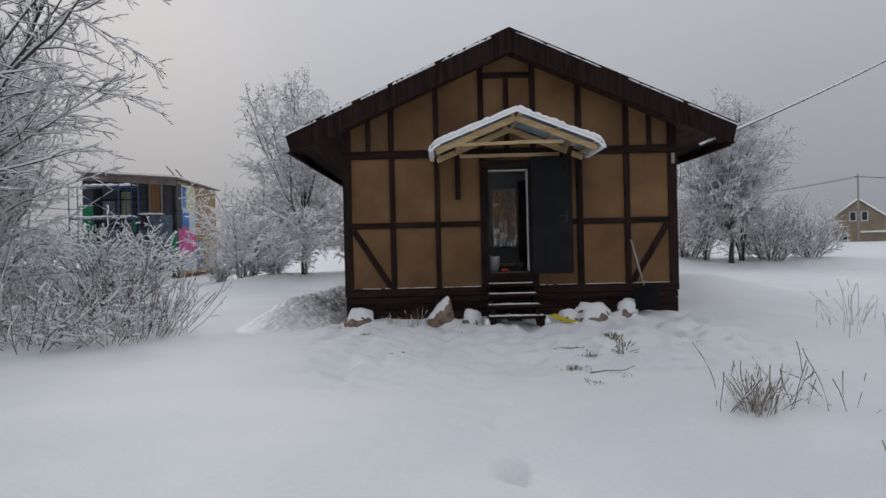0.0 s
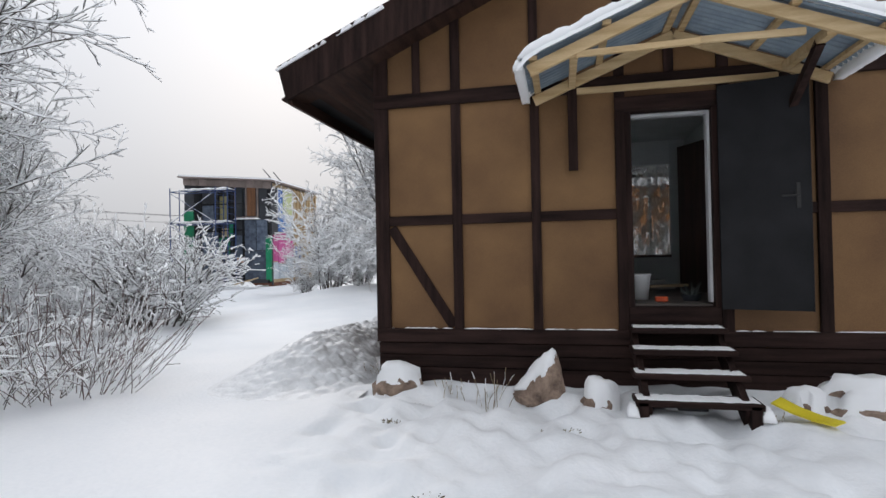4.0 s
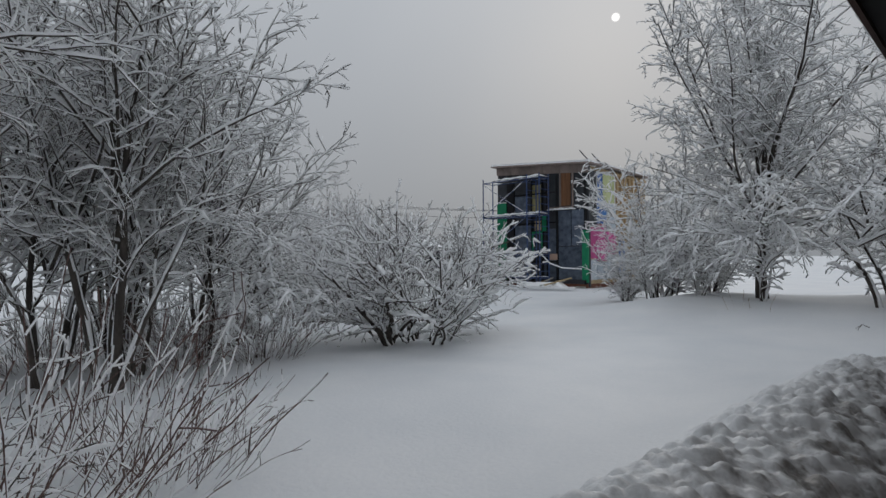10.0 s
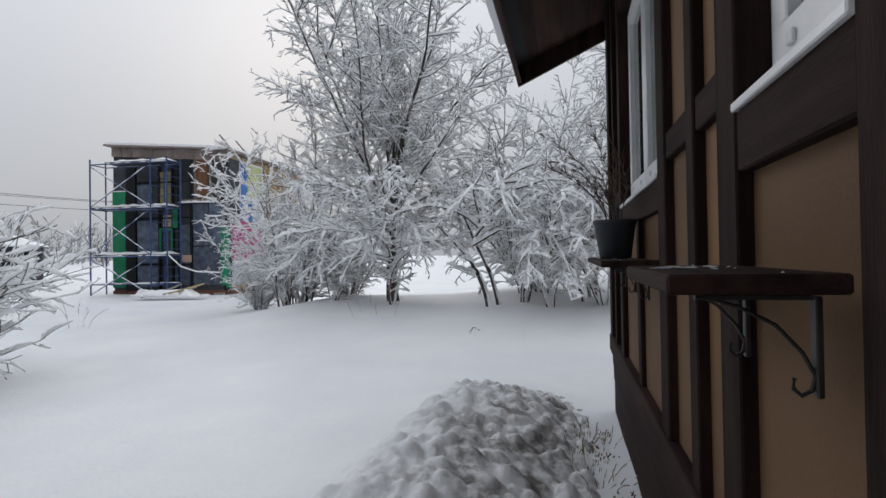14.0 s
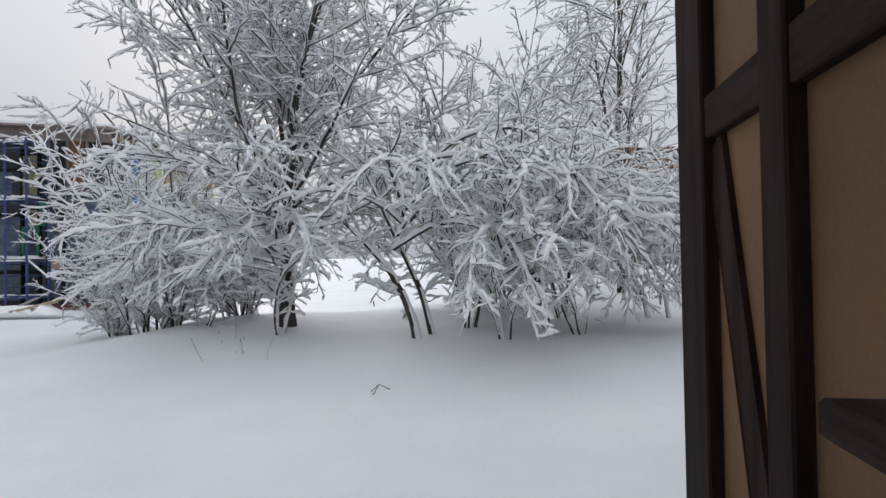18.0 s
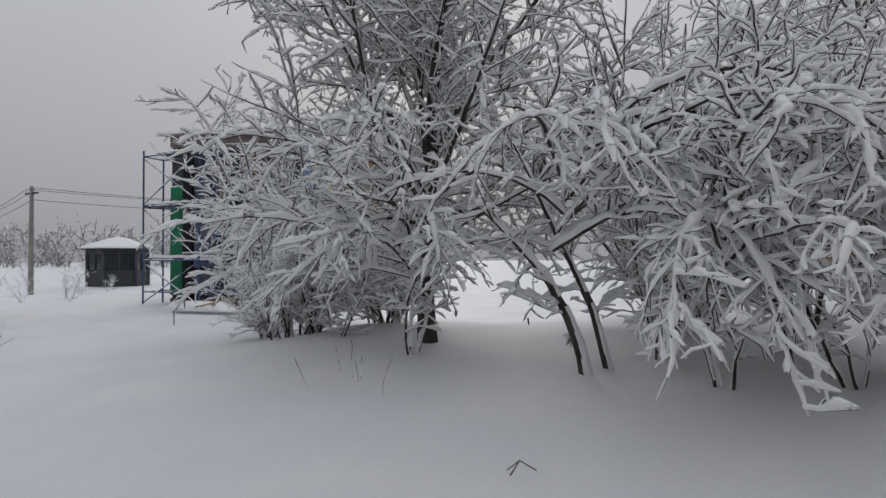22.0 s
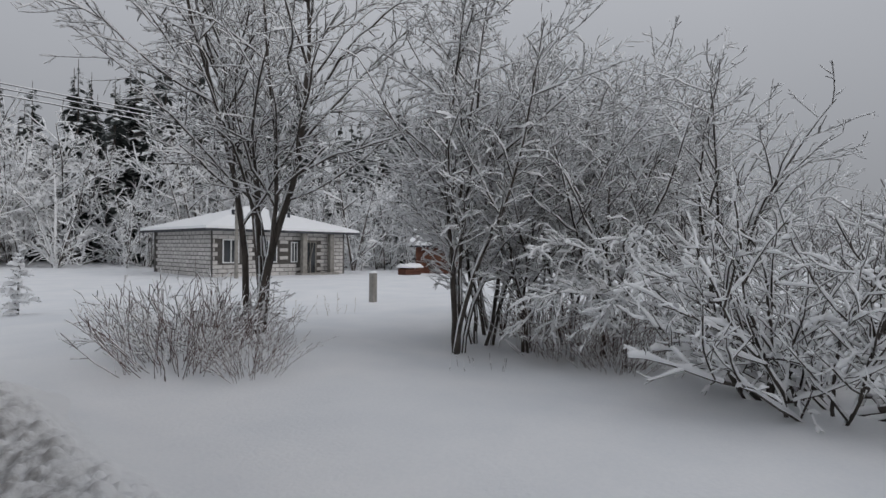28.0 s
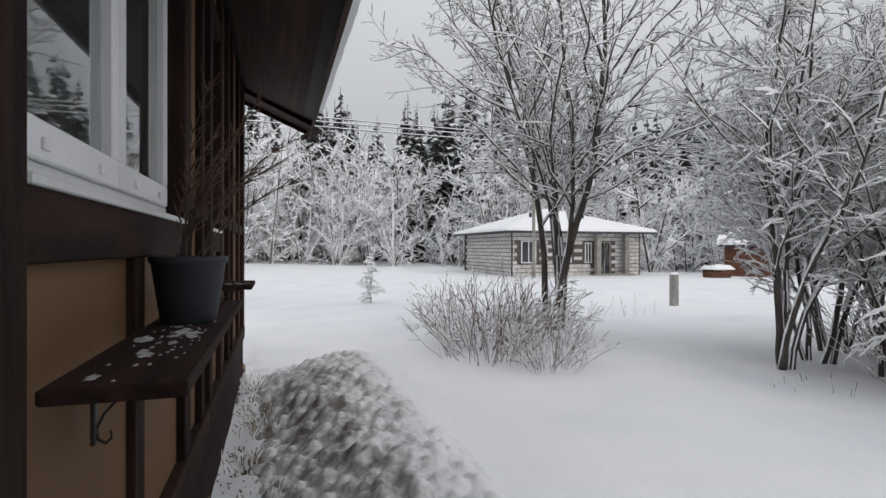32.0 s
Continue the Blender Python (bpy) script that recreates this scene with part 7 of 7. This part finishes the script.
# ---- conifers and the far woods ----
def spruce_geometry(h, seed, tiers=16, load=0.27, wide=0.21):
    rng = random.Random(seed)
    co, fc, mi, n = [], [], [], 0

    def leaf(p, d, ln, w, lift, m):
        nonlocal n
        s = Vector((-d.y, d.x, 0)).normalized()
        a, b, c, e = p, p + d * ln * 0.55 + s * w, p + d * ln + Vector((0, 0, -0.12 * ln)), p + d * ln * 0.55 - s * w
        for v in (a, b, c, e):
            co.append((v.x, v.y, v.z + lift))
        fc.append((n, n + 1, n + 2, n + 3))
        mi.append(m)
        n += 4

    for t in range(tiers):
        f = t / tiers
        z = h * (0.10 + 0.88 * f)
        reach = h * wide * (1 - f) ** 0.85 + 0.12
        for k in range(int(9 - 4 * f)):
            a = rng.uniform(0, math.tau)
            d = Vector((math.cos(a), math.sin(a), rng.uniform(-0.55, -0.15))).normalized()
            ln = reach * rng.uniform(0.65, 1.2)
            p = Vector((0, 0, z + rng.uniform(-0.2, 0.2)))
            leaf(p, d, ln, ln * 0.26, 0, 0)
            leaf(p - Vector((0, 0, 0.1 * ln)), d, ln * 0.9, ln * 0.30, -0.05, 0)
            if rng.random() < 0.85:
                leaf(p + d * ln * rng.uniform(0.1, 0.3), d, ln * rng.uniform(0.5, 0.75), ln * load, 0.05 + 0.02 * ln, 1)
    for k in range(4):
        a = k * math.tau / 4
        s, e = Vector((math.cos(a), math.sin(a), 0)) * h * 0.012, Vector((math.cos(a + 1.57), math.sin(a + 1.57), 0)) * h * 0.012
        for v in (s, e, e * 0.1 + Vector((0, 0, h)), s * 0.1 + Vector((0, 0, h))):
            co.append((v.x, v.y, v.z))
        fc.append((n, n + 1, n + 2, n + 3))
        mi.append(2)
        n += 4
    return np.array(co), np.array(fc), np.array(mi)


def scatter(name, label, geos, places, mats, category="far woods"):
    """Many far plants as one uncountable whole. places: x, y, turn, size, which."""
    co, fc, mi, n = [], [], [], 0
    for x, y, turn, size, which in places:
        c, f, m = geos[which % len(geos)]
        ca, sa = math.cos(turn), math.sin(turn)
        r = c * size
        r = np.stack([r[:, 0] * ca - r[:, 1] * sa + x, r[:, 0] * sa + r[:, 1] * ca + y, r[:, 2] + g(x, y)], -1)
        co.append(r)
        fc.append(f + n)
        mi.append(m)
        n += len(c)
    ob = new(name, quads_mesh(name, np.concatenate(co), np.concatenate(fc), mats, False, np.concatenate(mi)))
    return tagged(ob, label, category, kind="stuff")


spruces = [spruce_geometry(1.0 * 14, s, 22) for s in (1, 2, 3, 4)]
fir = make_tree("young_fir", "young fir bowed under thick snow", "fir tree", (-4.9, -0.2, g(-4.9, -0.2)), 97,
    [((0, 0, -0.05), (0, 0, 1), 1.85, 0.028)],
    [dict(seg=0.1, wob=0.01, tip=0.2, bare=0.08),
     dict(per=26, ang=82, ratio=0.36, r=0.010, seg=0.08, wob=0.06, trop=(0, 0, -0.6), fade=0.92),
     dict(per=22, ang=50, ratio=0.36, r=0.012, seg=0.07, wob=0.08, trop=(0, 0, -0.5), most=0.26)], snow=0.055, twig_mat=M_NEEDLE)


def frosted(seed, h):
    rows = grow(seed, fan(3, (0.05, 0.4), h, 0.05, seed, 0.3), [dict(seg=1.1, wob=0.06, tip=0.2, bare=0.1), dict(per=2.0, ang=48, ratio=0.42, r=0.03, seg=0.8, wob=0.12, fade=0.4), dict(per=5.6, ang=50, ratio=0.45, r=0.014, seg=0.42, wob=0.2, most=0.85)])
    rows[:, 6:8] = np.maximum(rows[:, 6:8], 0.012)
    b, s = bars(rows[rows[:, 8] < 2], 3), snow_bars(rows, np.full(len(rows), 0.042), seed, 0.95)
    co, fc = join([b, s])
    return co, fc, np.r_[np.zeros(len(b[1]), int), np.ones(len(s[1]), int)]


rng = random.Random(2024)
frost_geos = [frosted(s, 5.6) for s in (201, 202, 203)]
belt = []
for _ in range(170):                                  # bushes and birches before the wood beyond the block house
    a = radians(rng.uniform(118, 218))
    d = rng.uniform(46, 62)
    belt.append((-4 - math.sin(a) * d, 12 + math.cos(a) * d, rng.uniform(0, 6), rng.uniform(1.1, 2.7), rng.randrange(3)))
scatter("frosted_thicket", "frosted birches and bushes in front of the wood", frost_geos, belt, [M_TWIG, M_TWIG_SNOW])
wood = []
for _ in range(330):
    a = radians(rng.uniform(112, 222))
    d = rng.uniform(60, 88)
    wood.append((-4 - math.sin(a) * d, 12 + math.cos(a) * d, rng.uniform(0, 6), rng.uniform(1.0, 1.75), rng.randrange(4)))
scatter("spruce_wood", "tall dark spruces and pines dusted with snow", spruces, wood, [M_NEEDLE, M_TWIG_SNOW, M_BARK])
low = []
for _ in range(45):                                 # hazy belt along the horizon beyond the fields
    a = radians(rng.uniform(-75, 112))
    d = rng.uniform(105, 170)
    low.append((-4 - math.sin(a) * d, 12 + math.cos(a) * d, rng.uniform(0, 6), rng.uniform(0.7, 1.3), rng.randrange(3)))
scatter("horizon_trees", "low belt of frosted trees along the horizon", frost_geos, low, [M_TWIG, M_TWIG_SNOW])


def bare_far(seed, h):
    rows = grow(seed, fan(3, (0.05, 0.4), h, 0.09, seed, 0.9), [dict(seg=1.6, wob=0.06, tip=0.3, bare=0.1), dict(per=1.5, ang=42, ratio=0.45, r=0.07, seg=1.6, wob=0.1, fade=0.4), dict(per=1.2, ang=46, ratio=0.5, r=0.05, seg=1.2, wob=0.12, most=1.3)])
    rows[:, 6:8] = np.maximum(rows[:, 6:8], 0.05)
    b, w = bars(rows, 3), snow_bars(rows[rows[:, 8] > 0], np.full((rows[:, 8] > 0).sum(), 0.05), seed, 0.5)
    co, fc = join([b, w])
    return co, fc, np.r_[np.zeros(len(b[1]), int), np.ones(len(w[1]), int)]


far_geos = [bare_far(s_, 6.5) for s_ in (301, 302, 303)]
belt_far = []
for _ in range(330):                                  # wood beyond the field path, its grey-brown paled for distance haze
    a = radians(rng.uniform(28, 112))
    d = rng.uniform(110, 165)
    belt_far.append((-4 - math.sin(a) * d, 12 + math.cos(a) * d, rng.uniform(0, 6), rng.uniform(0.6, 1.15), rng.randrange(3)))
scatter("far_wood", "leafless wood beyond the snowy fields, haze mixed into its grey-brown", far_geos, belt_far, [M_FARTWIG, M_TWIG_SNOW])
for x, y, size in ((-46, 42.5, 1.0), (-48, 45.0, 1.2), (-50.5, 44.5, 1.05), (-47.0, 47.5, 1.3), (-52.5, 48.5, 1.2)):
    again(fir, (x, y, g(x, y)), x * 37, size * 1.5, "young pine thick with snow beyond the field path")
path_bushes = [(-26, 29.5, 0, 0.22, 0), (-27.5, 31, 2, 0.25, 1), (-29, 33, 1, 0.14, 2), (-30.5, 34.2, 3, 0.14, 0), (-25, 27.5, 4, 0.2, 2), (-36, 30, 1, 0.35, 1), (-38, 34, 2, 0.4, 0), (-24, 28.6, 5, 0.2, 1)]
scatter("path_bushes", "low frosted bushes beside the field path", frost_geos, path_bushes, [M_TWIG, M_TWIG_SNOW], "bushes")
